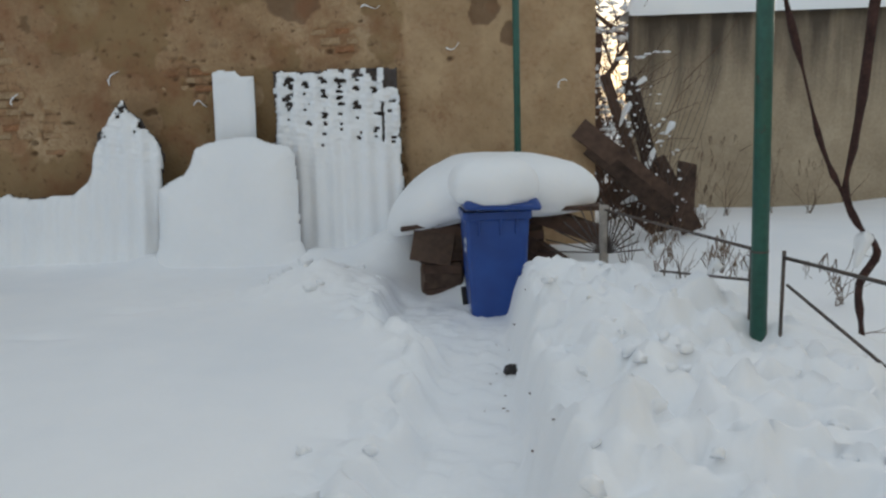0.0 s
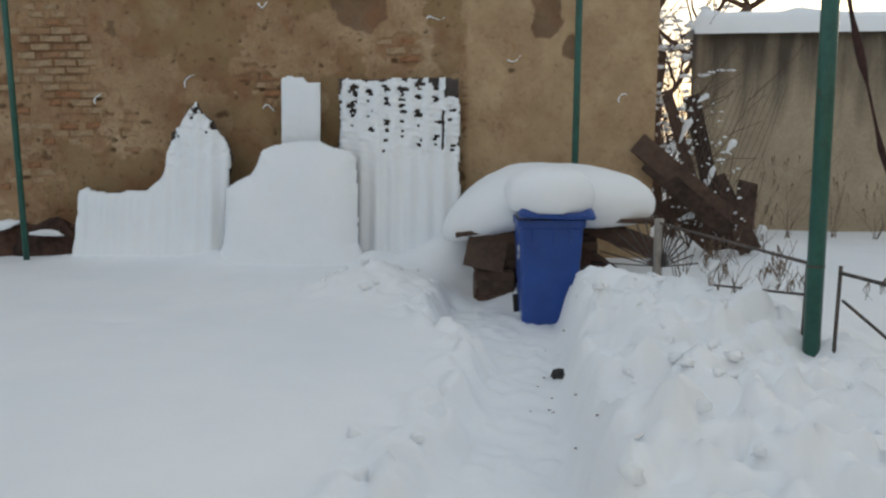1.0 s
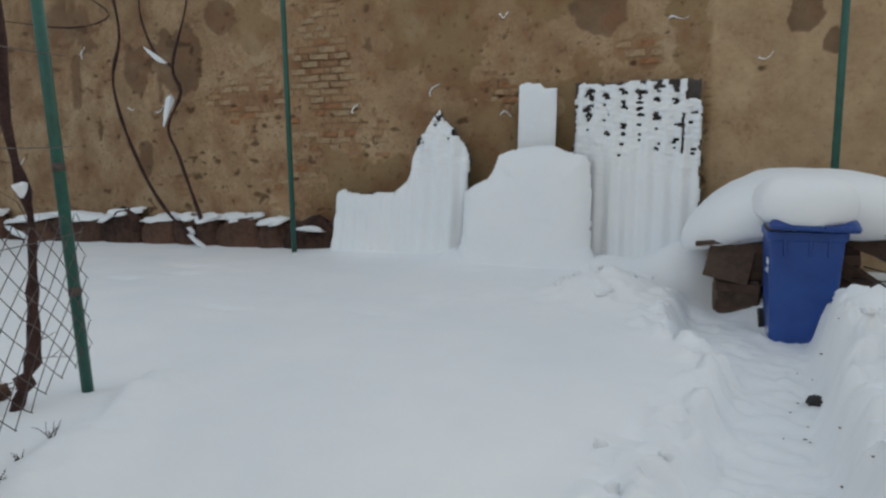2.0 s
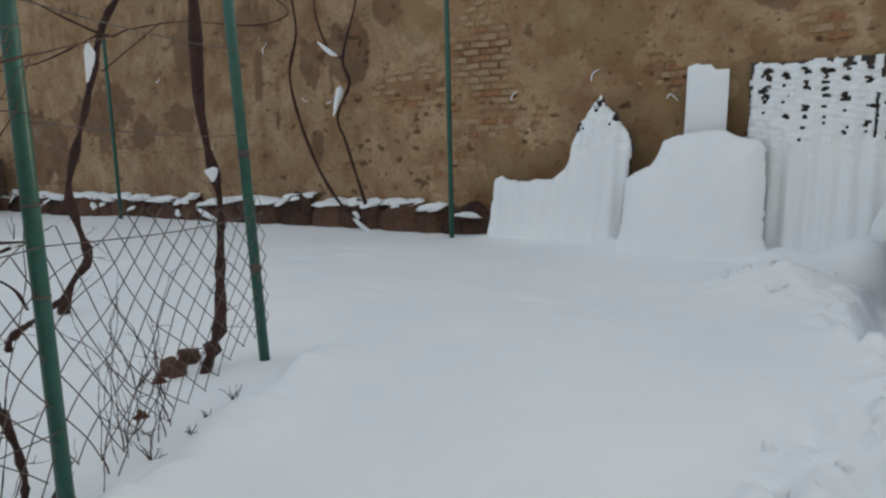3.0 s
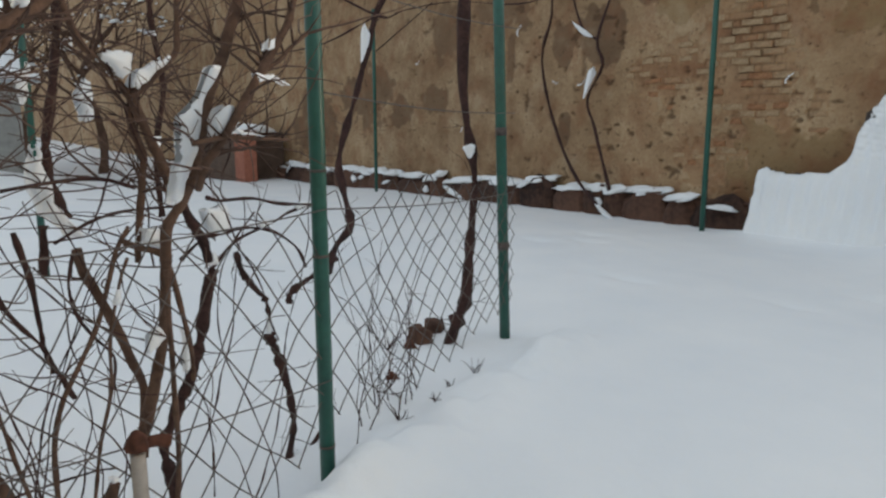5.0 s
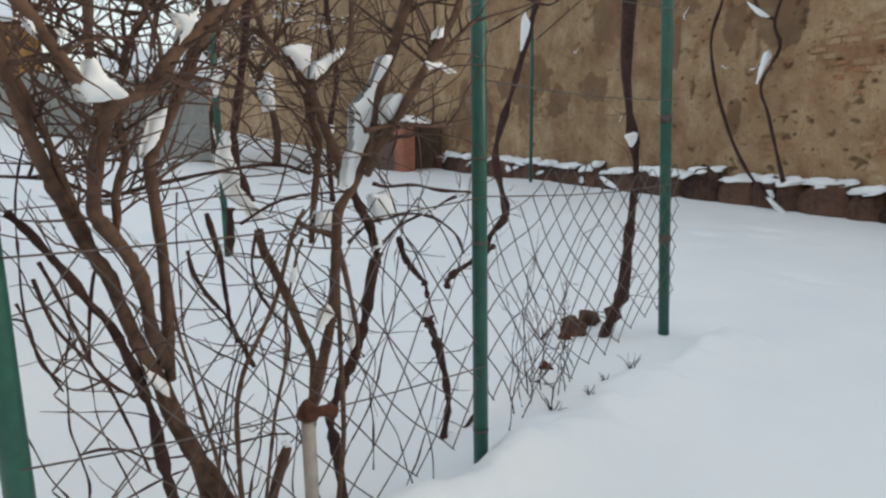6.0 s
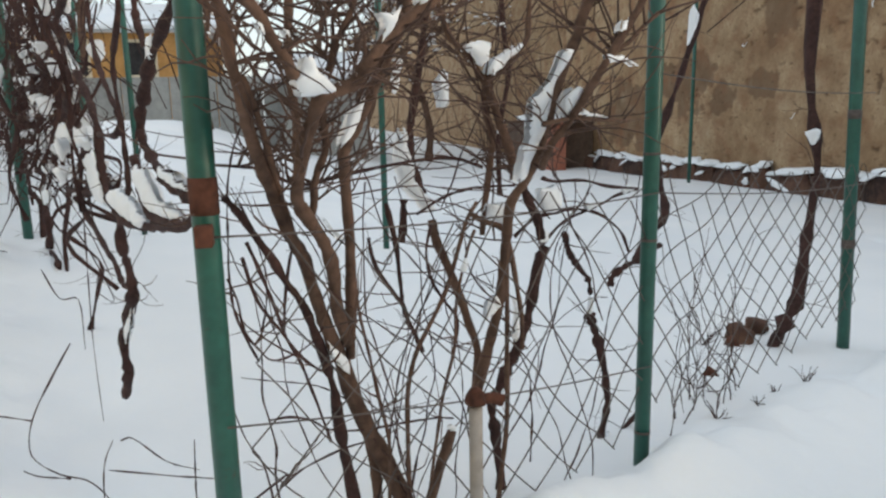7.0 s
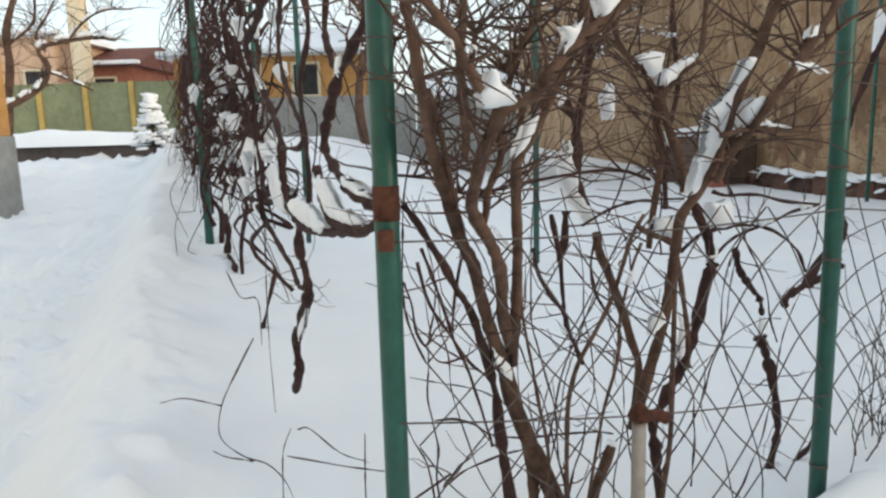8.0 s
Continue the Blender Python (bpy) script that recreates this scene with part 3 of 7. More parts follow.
def snowy_sheet(name, label, outline, waves, thick, base_y, lean, bare, seed, flare=0.0, corners=()):
    """A wavy or flat sheet leaning back at the wall, with a layer of snow stuck on it."""
    root = thing(name, label, "sheet")
    xs = [p[0] for p in outline]
    zs = [p[1] for p in outline]
    st = 0.0125
    gx, gz_ = np.arange(min(xs) - 0.03, max(xs) + 0.03, st), np.arange(min(zs) - 0.03, max(zs) + 0.03, st)
    X, Z = np.meshgrid(gx, gz_)
    jag = 0.02 if waves else 0.008
    d, inside = edge_distance(X + jag * fbm(Z * 9 + seed, X * 3, 3), Z + jag * fbm(X * 9, Z * 4 + seed, 3), outline)
    plane = base_y + lean * (Z - 0.3) / 1.6
    ripple = 0.016 * np.cos((X - min(xs)) / waves * 2 * math.pi) if waves else 0 * X
    # the sheet itself
    sheet, keep = Solid(), inside & (d > (0.0 if waves else 0.03))
    index = -np.ones(X.shape, int)
    index[keep] = np.arange(keep.sum())
    sheet_y = plane + ripple
    verts = np.stack([X[keep], sheet_y[keep], Z[keep]], 1).tolist()
    q = keep[:-1, :-1] & keep[1:, :-1] & keep[:-1, 1:] & keep[1:, 1:]
    faces = np.stack([index[:-1, :-1][q], index[:-1, 1:][q], index[1:, 1:][q], index[1:, :-1][q]], 1).tolist()
    sheet.add(verts, faces)
    ob = part("corrugated_sheet" if waves else "board", sheet, SLATE, root)
    mod = ob.modifiers.new("thickness", "SOLIDIFY")
    mod.thickness, mod.offset = 0.008, -1
    # the snow
    height = (Z - min(zs)) / (max(zs) - min(zs))
    t = thick * (1 - np.exp(-d / (thick * 0.55))) * (1.25 - 0.55 * height) + 0.012 * fbm(X * 3 + seed, Z * 3, 3) + 0.004 * fbm(X * 18, Z * 18 + seed, 2)
    if waves:
        clump = fbm(X * 17 + seed, Z * 21, 3)
        t = t - (0.001 - 0.012 * step(0.0, 0.30, 0.30 - height)) * np.cos((X - min(xs)) / waves * 2 * math.pi)
        scale = np.abs(((Z + 0.012 * np.floor((X - min(xs)) / waves * 2)) / 0.055) % 1 - 0.5)
        t = t + step(0.35, 0.9, height) * (0.030 * clump + 0.022 * (0.25 - scale))
        hole = np.zeros(X.shape, bool)
        g = random.Random(seed)
        for k in range(int((max(xs) - min(xs)) / waves) + 1):
            cx, top = min(xs) + k * waves, max(zs)
            for j in range(19):
                cx = min(xs) + k * waves + 0.010 * math.sin(j * 1.9 + k)
                cz = top - 0.03 - 0.046 * j + g.uniform(-0.015, 0.015)
                size = bare * (1 - j / 19) * g.choice((0.25, 0.5, 0.75, 1.0, 1.2))
                if size < 0.28:
                    continue
                hole |= np.hypot((X - cx - g.uniform(-0.015, 0.015)) / (0.032 * size), (Z - cz + 0.4 * np.abs(X - cx)) / (0.013 * size)) + 2.2 * clump < 1
        for hx0, hx1, hz0, hz1 in corners:
            hole |= (X > hx0 + 0.01 * clump) & (X < hx1 + 0.02 * clump) & (Z > hz0 + 0.03 * clump) & (Z < hz1)
    else:
        hole = np.zeros(X.shape, bool)
    if not waves:
        t = np.maximum(t, 0.02)
    t = t + flare * np.exp(-(Z - min(zs)) / 0.16)
    keep = inside & ~hole & (t > 0.004)
    index = -np.ones(X.shape, int)
    index[keep] = np.arange(keep.sum())
    snow = Solid()
    n = int(keep.sum())
    front = np.stack([X[keep], (sheet_y - 0.006 - t)[keep], Z[keep]], 1).tolist()
    q = keep[:-1, :-1] & keep[1:, :-1] & keep[:-1, 1:] & keep[1:, 1:]
    faces = np.stack([index[:-1, :-1][q], index[:-1, 1:][q], index[1:, 1:][q], index[1:, :-1][q]], 1).tolist()
    snow.add(front, faces)
    ob = part("snow_layer", snow, SNOW, root, "snow frozen to the sheet")
    mod = ob.modifiers.new("thickness", "SOLIDIFY")
    mod.thickness, mod.offset = 0.02, -1
    return root


RUIN = [(-4.02, 0.1), (-3.94, 0.88), (-3.88, 0.91), (-3.74, 0.88), (-3.6, 0.87), (-3.42, 0.88), (-3.26, 0.90), (-3.16, 0.98), (-3.09, 1.12), (-3.05, 1.30), (-3.02, 1.44),
        (-2.93, 1.51), (-2.86, 1.66), (-2.78, 1.74), (-2.72, 1.64), (-2.60, 1.54), (-2.55, 1.43), (-2.44, 1.32), (-2.41, 1.22), (-2.44, 0.8), (-2.47, 0.1)]
MIDDLE = [(-2.66, 0.02), (-2.52, 0.24), (-2.44, 0.42), (-2.43, 0.92), (-2.34, 0.98), (-2.20, 1.05), (-2.14, 1.15), (-2.10, 1.27), (-1.98, 1.32), (-1.70, 1.36), (-1.55, 1.36), (-1.42, 1.30), (-1.26, 1.27), (-1.20, 1.2),
          (-1.17, 0.9), (-1.16, 0.45), (-1.06, 0.25), (-0.92, 0.02)]
TALL = [(-1.98, 0.2), (-1.965, 1.94), (-1.90, 1.96), (-1.74, 1.95), (-1.70, 1.91), (-1.58, 1.90), (-1.575, 0.2)]
PANEL = [(-1.40, 0.05), (-1.42, 1.94), (-1.15, 1.93), (-0.80, 1.94), (-0.45, 1.945), (-0.275, 1.935), (-0.255, 1.4), (-0.25, 0.05)]
snowy_sheet("broken_corrugated_sheet", "broken grey corrugated sheet thickly coated with snow", RUIN, 0.15, 0.075, 6.34, 0.22, 0.42, 1, 0.10, ((-3.035, -2.985, 1.37, 1.47), (-2.80, -2.755, 1.6, 1.66), (-2.63, -2.58, 1.48, 1.53)))
snowy_sheet("leaning_board", "wide board fully covered with thick snow", MIDDLE, 0, 0.17, 6.20, 0.28, 0, 2, 0.16)
snowy_sheet("narrow_board", "tall narrow board coated with snow", TALL, 0, 0.05, 6.46, 0.14, 0, 3)
snowy_sheet("corrugated_sheet_panel", "grey corrugated roofing sheet half covered with clumped snow", PANEL, 0.155, 0.05, 6.44, 0.16, 0.9, 4, 0.10, ((-0.40, -0.25, 1.76, 1.95), (-0.43, -0.405, 1.3, 1.62), (-1.43, -1.38, 1.82, 1.94)))


# ---- wheeled bin ----
def ring_box(levels):
    """A closed skin through rounded rectangles: x0, x1, y0, y1, z, corner radius."""
    s, n = Solid(), 24
    verts = []
    for x0, x1, y0, y1, z, r in levels:
        for k in range(n):
            a = 2 * math.pi * (k + 0.5) / n
            cx, cy = math.cos(a), math.sin(a)
            px = (x1 - r if cx > 0 else x0 + r) + r * cx
            py = (y1 - r if cy > 0 else y0 + r) + r * cy
            verts.append((px, py, z))
    m = len(levels)
    faces = [(i * n + k, i * n + (k + 1) % n, (i + 1) * n + (k + 1) % n, (i + 1) * n + k) for i in range(m - 1) for k in range(n)]
    faces += [tuple(range(n))[::-1], tuple(range((m - 1) * n, m * n))]
    return s.add(verts, faces)


def build_bin():
    root = thing("wheeled_bin", "blue plastic wheeled bin with stickers, standing in dug snow", "bin")
    body = ring_box([(-0.185, 0.185, -0.20, 0.20, 0.0, 0.03), (-0.19, 0.19, -0.205, 0.205, 0.02, 0.03), (-0.225, 0.225, -0.245, 0.25, 0.74, 0.035),
                     (-0.240, 0.240, -0.26, 0.265, 0.745, 0.035), (-0.243, 0.243, -0.263, 0.268, 0.80, 0.035), (-0.228, 0.228, -0.248, 0.25, 0.802, 0.03), (-0.21, 0.21, -0.22, 0.23, 0.70, 0.03)])
    part("body", body, BLUE, root, smooth=False, bevel=0.004)
    for x in (-0.13, 0.02, 0.13):
        part("rib", Solid().box((x - 0.008, -0.262, 0.64), (x + 0.008, -0.235, 0.75)), BLUE, root, smooth=False, bevel=0.003)
    lid = ring_box([(-0.262, 0.262, -0.315, 0.30, 0.806, 0.04), (-0.268, 0.268, -0.325, 0.30, 0.83, 0.045), (-0.25, 0.25, -0.29, 0.29, 0.875, 0.05), (-0.19, 0.19, -0.2, 0.25, 0.90, 0.05)])
    lid_ob = part("lid", lid, BLUE, root, "slightly tilted blue lid", smooth=False, bevel=0.005)
    lid_ob.matrix_basis = pose(0, 0, 0.02, 1.5, 2.0, 0)
    part("lid_grip", Solid().box((0.05, -0.36, 0.825), (0.20, -0.31, 0.85)), BLUE, lid_ob, smooth=False, bevel=0.006)
    part("handle", Solid().tube([(-0.2, 0.30, 0.80), (-0.2, 0.36, 0.83), (0.2, 0.36, 0.83), (0.2, 0.30, 0.80)], 0.014, smooth=False, sides=8), BLUE, root)
    for x in (-0.2, 0.2):
        w = Solid().tube([(x - 0.03, 0.2, 0.09), (x + 0.03, 0.2, 0.09)], 0.09, sides=18)
        part("wheel", w, DARK, root, "black rubber wheel", smooth=False)
    # sticker on the flank and a scuffed mark near the foot
    stick = pose(-0.2168, -0.13, 0.60, 90, 0, -90 + 0.0) @ pose(0, 0, 0, -2.8)
    sticker = part("sticker", Solid().box((-0.07, -0.085, 0), (0.07, 0.085, 0.002)), PAPER, root, "faded white printed sticker", smooth=False)
    sticker.matrix_basis = stick
    for i, (a, b, z) in enumerate(((-0.055, 0.05, 0.05), (-0.055, 0.03, 0.02), (-0.055, 0.05, -0.04), (-0.055, 0.01, -0.06))):
        part("print_bar", Solid().box((a, z - 0.009, 0.002), (b, z + 0.009, 0.004)), BLUE, sticker, smooth=False)
    m2 = part("sticker", Solid().box((-0.04, -0.035, 0), (0.04, 0.035, 0.002)), PAPER, root, "torn pale sticker remnant", smooth=False)
    m2.matrix_basis = pose(-0.193, -0.12, 0.12, 90, 0, -90) @ pose(0, 0, 0, -2.8)
    root.matrix_basis = pose(0.485, 5.10, 0.0, 0, 0, 4)
    return root


def dome(outline_x, outline_y, z0, thick, name, label, seed, droop=0.0, tilt=(0, 0), wob=0.05, sag=0.0):
    """A pillow of snow lying on something flat: an egg-shaped plan, rounded rim."""
    s, rings, n = Solid(), 16, 72
    verts = []
    cx, cy = sum(outline_x) / 2, sum(outline_y) / 2
    rx, ry = (outline_x[1] - outline_x[0]) / 2, (outline_y[1] - outline_y[0]) / 2
    for i in range(rings + 1):
        u = i / rings
        for k in range(n):
            a = 2 * math.pi * k / n
            ca, sa = math.cos(a), math.sin(a)
            e = (abs(ca) ** 2.6 + abs(sa) ** 2.6) ** (-1 / 2.6)
            e *= 1 + wob * float(fbm(np.array(2.0 + 1.5 * ca + seed), np.array(2 + 1.5 * sa), 3)) * 2
            if u < 0.3:
                w = u / 0.3
                r, h = 0.86 + 0.14 * math.sin(w * math.pi / 2), 0.42 * thick * w ** 1.0 * (0.4 + 0.6 * w)
            else:
                w = (u - 0.3) / 0.7
                r = math.cos(w * math.pi / 2) ** 0.62 if w < 1 else 0.0
                h = thick * (0.42 + 0.58 * math.sin(w * math.pi / 2) ** 0.9)
            x, y = cx + rx * e * r * ca, cy + ry * e * r * sa
            z = z0 + h + tilt[0] * (x - cx) + tilt[1] * (y - cy) - droop * (r * e) ** 3 + 0.05 * thick * float(fbm(np.array(x * 5 + seed), np.array(y * 5), 3))
            z -= sag * max(0.0, (cx - x) / rx - 0.25) ** 1.3
            verts.append((x, y, z))
    faces = [(i * n + k, i * n + (k + 1) % n, (i + 1) * n + (k + 1) % n, (i + 1) * n + k) for i in range(rings) for k in range(n)]
    faces.append(tuple(range(n))[::-1])
    s.add(verts, faces)
    return tagged(part(name, s, SNOW), label, "snow")


build_bin()
dome((0.16, 0.81), (4.72, 5.45), 0.880, 0.29, "snow_cap", "rounded pillow of snow on the bin lid", 3, 0.03, (-0.02, 0.02))


# ---- stack of brown crates under boards and a snow cap ----
def build_stack():
    root = thing("crate_stack", "collapsed dark brown crates and boards under a snow-laden lid", "crate stack")
    for x, y, z, w, h, d, tilt, turn in ((0.10, 5.62, 0.50, 0.36, 0.34, 0.40, 7, 6), (0.13, 5.60, 0.20, 0.30, 0.30, 0.36, -3, -9), (0.46, 5.74, 0.36, 0.34, 0.70, 0.40, 2, 3),
                                         (0.80, 5.70, 0.32, 0.26, 0.62, 0.38, -4, -6), (-0.02, 5.60, 0.22, 0.10, 0.26, 0.30, 14, 12)):
        m = pose(x, y, z, 2, tilt, turn)
        crate = part("crate", Solid().box((-w / 2, -d / 2, -h / 2), (w / 2, d / 2, h / 2)), BLOCK, root, smooth=False, bevel=0.012)
        crate.matrix_basis = m
        for k in range(2):
            strip = part("slat", Solid().box((-w / 2 - 0.004, -d / 2 - 0.012, -0.035), (w / 2 + 0.004, -d / 2 + 0.004, 0.035)), WOOD, crate, smooth=False, bevel=0.004)
            strip.matrix_basis = pose(0, 0, h * (0.34 - 0.62 * k), 0, rnd.uniform(-4, 4), 0)
    flap = part("flap", Solid().box((-0.02, 0, -0.17), (0.30, 0.014, 0.17)), BLOCK, root, "torn hanging brown flap", smooth=False, bevel=0.004)
    flap.matrix_basis = pose(-0.10, 5.38, 0.55, -9, 12, 4)
    for x0, x1, y0, y1, z, tilt in ((-0.22, 0.52, 5.36, 6.2, 0.66, -9), (0.48, 1.32, 5.34, 6.2, 0.735, 1.5)):
        lid = part("board", Solid().box(((x0 - x1) / 2, (y0 - y1) / 2, 0), ((x1 - x0) / 2, (y1 - y0) / 2, 0.035)), WOOD, root, "dark weathered board", smooth=False, bevel=0.005)
        lid.matrix_basis = pose((x0 + x1) / 2, (y0 + y1) / 2, z, 0, tilt, 1)
    for x, l, ang, z, w in ((1.06, 0.62, 20, 0.62, 0.14), (0.96, 0.55, 34, 0.36, 0.10)):
        plank = part("plank", Solid().box((-l / 2, -0.05, -w / 2), (l / 2, 0.05, w / 2)), WOOD, root, smooth=False, bevel=0.006)
        plank.matrix_basis = pose(x, 5.50, z, 10, ang, -8)


build_stack()
dome((-0.34, 1.33), (5.22, 6.28), 0.765, 0.40, "snow_cap", "thick rounded snow cap sagging over the crate stack", 8, 0.06, (-0.01, 0.06), 0.07, 0.34)


# ---- posts ----
def post(x, y, z0, z1, r, label, bands=(), tilt=(0, 0), mat=None, wide=0.004):
    root = thing("fence_post", label, "post", "green fence posts")
    part("pole", Solid().tube([(0, 0, 0), (0, 0, (z1 - z0) * 0.5), (0, 0, z1 - z0)], r, sides=16, smooth=False), GREEN, root)
    for b in bands:
        part("band", Solid().tube([(0, 0, b - z0 - wide), (0, 0, b - z0 + wide)], r * 1.07, sides=16), mat or WIRE, root, "wire tie")
    part("cap", Solid().tube([(0, 0, z1 - z0), (0, 0, z1 - z0 + 0.012)], r * 1.05, r * 0.7, sides=16), GREEN, root)
    root.matrix_basis = pose(x, y, z0, *tilt)
    return root


P1, P2, P3 = (-1.41, -0.54), (-1.90, 0.63), (-2.74, 2.09)
post(*P1, -0.1, 2.4, 0.0255, "chipped green steel post with a rusty bracket", (1.235,), mat=RUST, wide=0.035)
post(*P2, -0.1, 2.5, 0.0235, "green painted steel post of the mesh fence", (0.4, 1.0, 1.25))
post(*P3, -0.1, 2.6, 0.027, "green steel post at the end of the mesh fence", (0.75, 1.33), (1.0, -1.6), wide=0.02)
post(-4.39, 6.18, -0.1, 3.2, 0.028, "green steel post standing near the plastered wall")
post(-11.0, 6.15, -0.1, 3.2, 0.03, "distant green steel post near the plastered wall")
post(0.77, 6.25, -0.1, 3.2, 0.03, "green steel post behind the crate stack")
post(1.575, 3.10, -0.1, 2.6, 0.036, "thick green steel post of the low rail fence", (0.80,), (0, -1.2))
post(-5.45, 0.29, 0.0, 2.7, 0.024, "green steel post among the vines")
post(-5.98, -2.42, 0.0, 3.2, 0.036, "green steel post among the vines")
post(-6.0, -1.58, 0.0, 2.8, 0.022, "green steel post among the vines")
post(-8.2, -2.5, 0.0, 2.8, 0.026, "green steel post among the vines")


# ---- mesh fence ----
def fence_point(s, z, o=0.0):
    """A point on the fence line: metres along it from the first post, height, and metres behind it."""
    kink = max(0.0, s - 1.268)
    x = P1[0] - 0.386 * min(s, 1.268) - 0.499 * kink - 0.922 * o
    y = P1[1] + 0.922 * min(s, 1.268) + 0.867 * kink - 0.386 * o
    return Vector((x, y, z))


def build_mesh_fence():
    root = thing("mesh_fence", "loose rusty chain-link mesh hanging between green posts", "fence")
    s, cell, length = Solid(), 0.148, 3.05
    n = int((length + 1.0) / cell)
    for sign in (1, -1):
        for i in range(-12, n + 12):
            pts = []
            for k in range(0, 18):
                q = i * cell + sign * k * cell * 0.5
                z = 0.28 + k * (0.086 - 0.026 * float(step(1.1, 1.7, q)))
                if not 0.02 < q < length:
                    continue
                low = 0.36 + 0.10 * float(vnoise(np.array(q * 1.8), np.array(0.3)))
                top = 1.17 - 0.09 * step(1.2, 3.0, q)
                if z < low or z > float(top) + 0.05:
                    continue
                wob_s, wob_z = 0.08 * float(fbm(np.array(q * 2.1), np.array(z * 2.3), 2)), 0.08 * float(fbm(np.array(q * 2.3 + 9), np.array(z * 2.1), 2))
                pts.append(fence_point(q + wob_s, z + wob_z, 0.004 * sign + 0.05 * float(fbm(np.array(q * 1.5), np.array(z * 1.5 + 4), 2))))
            if len(pts) > 1:
                s.tube(pts, 0.0021, sides=4)
    tagged(part("chain_link", s, WIRE, root, "rusty diamond wire mesh"), kind="stuff")
    for z0, z1, a, b in ((1.16, 1.14, 0, 1.268), (1.14, 1.03, 1.268, 2.95), (1.47, 1.42, 1.268, 2.95), (1.78, 1.82, 1.268, 2.95), (0.78, 0.62, 0, 1.268)):
        pts = [fence_point(a + (b - a) * k / 6, z0 + (z1 - z0) * k / 6 - 0.02 * math.sin(math.pi * k / 6), -0.03) for k in range(7)]
        part("tension_wire", Solid().tube(pts, 0.0022, sides=5), WIRE, root)
    b = part("bracket", Solid().box((-0.016, -0.035, -0.02), (0.016, 0.0, 0.02)), RUST, root, "rusty square bracket", smooth=False, bevel=0.003)
    b.matrix_basis = pose(P1[0] + 0.024, P1[1], 1.165, 0, 0, 90)


build_mesh_fence()


# ---- low rail fence with fan-shaped rods ----
def build_rail_fence():
    root = thing("rail_fence", "low welded rail fence with fan-shaped rods, in snow", "fence")
    a, b, c = Vector((1.27, 5.04, 0.77)), Vector((1.60, 3.10, 0.80)), Vector((1.86, 1.6, 0.80))
    part("stake", Solid().tube([(1.27, 5.04, 0.1), (1.27, 5.04, 0.80)], 0.033, sides=10, smooth=False), PIPE, root, "dull grey pipe stake")
    part("rail", Solid().tube([a, b + Vector((-0.05, 0.06, 0))], 0.009, sides=6), WIRE, root)
    part("rail", Solid().tube([b + Vector((0.035, -0.06, -0.02)), c + Vector((-0.03, 0, 0.02))], 0.009, sides=6), WIRE, root)
    for dx, dy in ((-0.05, 0.07), (0.035, -0.06)):
        part("upright", Solid().tube([(1.60 + dx, 3.10 + dy, 0.2), (1.60 + dx, 3.10 + dy, 0.81)], 0.008, sides=6), WIRE, root)
    part("brace", Solid().tube([b + Vector((0.05, -0.07, -0.14)), c + Vector((0, 0, -0.55))], 0.007, sides=6), WIRE, root)
    part("lower_rail", Solid().tube([(1.42, 4.15, 0.50), (1.545, 3.17, 0.655)], 0.007, sides=6), WIRE, root)
    hub = Vector((1.29, 5.0, 0.46))
    for k in range(9):
        t = k / 8
        end = a.lerp(b, 0.04 + 0.30 * t) - Vector((0, 0, 0.01 + 0.18 * t * t))
        part("fan_rod", Solid().tube([hub, end], 0.0055, sides=5), WIRE, root)
    for k in range(8):
        t = k / 7
        end = Vector((1.25 - 0.42 * t, 5.08 + 0.25 * t, 0.78 - 0.35 * t * t))
        part("fan_rod", Solid().tube([hub + Vector((-0.04, 0.03, 0)), end], 0.0055, sides=5), WIRE, root)


build_rail_fence()


# ---- vines and shrub ----
def stem_points(name, seed, base, count, length, up, spread_, solid, r=0.003, sides=4):
    """Fine twigs that spring from base points."""
    g = random.Random(seed)
    for _ in range(count):
        p = Vector(g.choice(base))
        d = Vector((g.uniform(-1, 1) * spread_, g.uniform(-1, 1) * spread_, up + g.uniform(-0.5, 0.5))).normalized()
        pts, l = [p], length * g.uniform(0.4, 1.2)
        for k in range(6):
            d = (d + Vector((g.uniform(-1, 1), g.uniform(-1, 1), g.uniform(-0.7, 0.75))) * 0.36).normalized()
            p = p + d * l / 6
            pts.append(p)
        solid.tube(pts, r * g.uniform(0.6, 1.3), r * 0.25, sides=sides, smooth=False)
        if g.random() < 0.6:
            q = pts[2]
            e = (d + Vector((g.uniform(-1, 1), g.uniform(-1, 1), g.uniform(-0.2, 1)))).normalized()
            solid.tube([q, q + e * l * 0.2, q + e * l * 0.35 + Vector((0, 0, 0.02))], r * 0.6, r * 0.3, sides=sides, smooth=False)


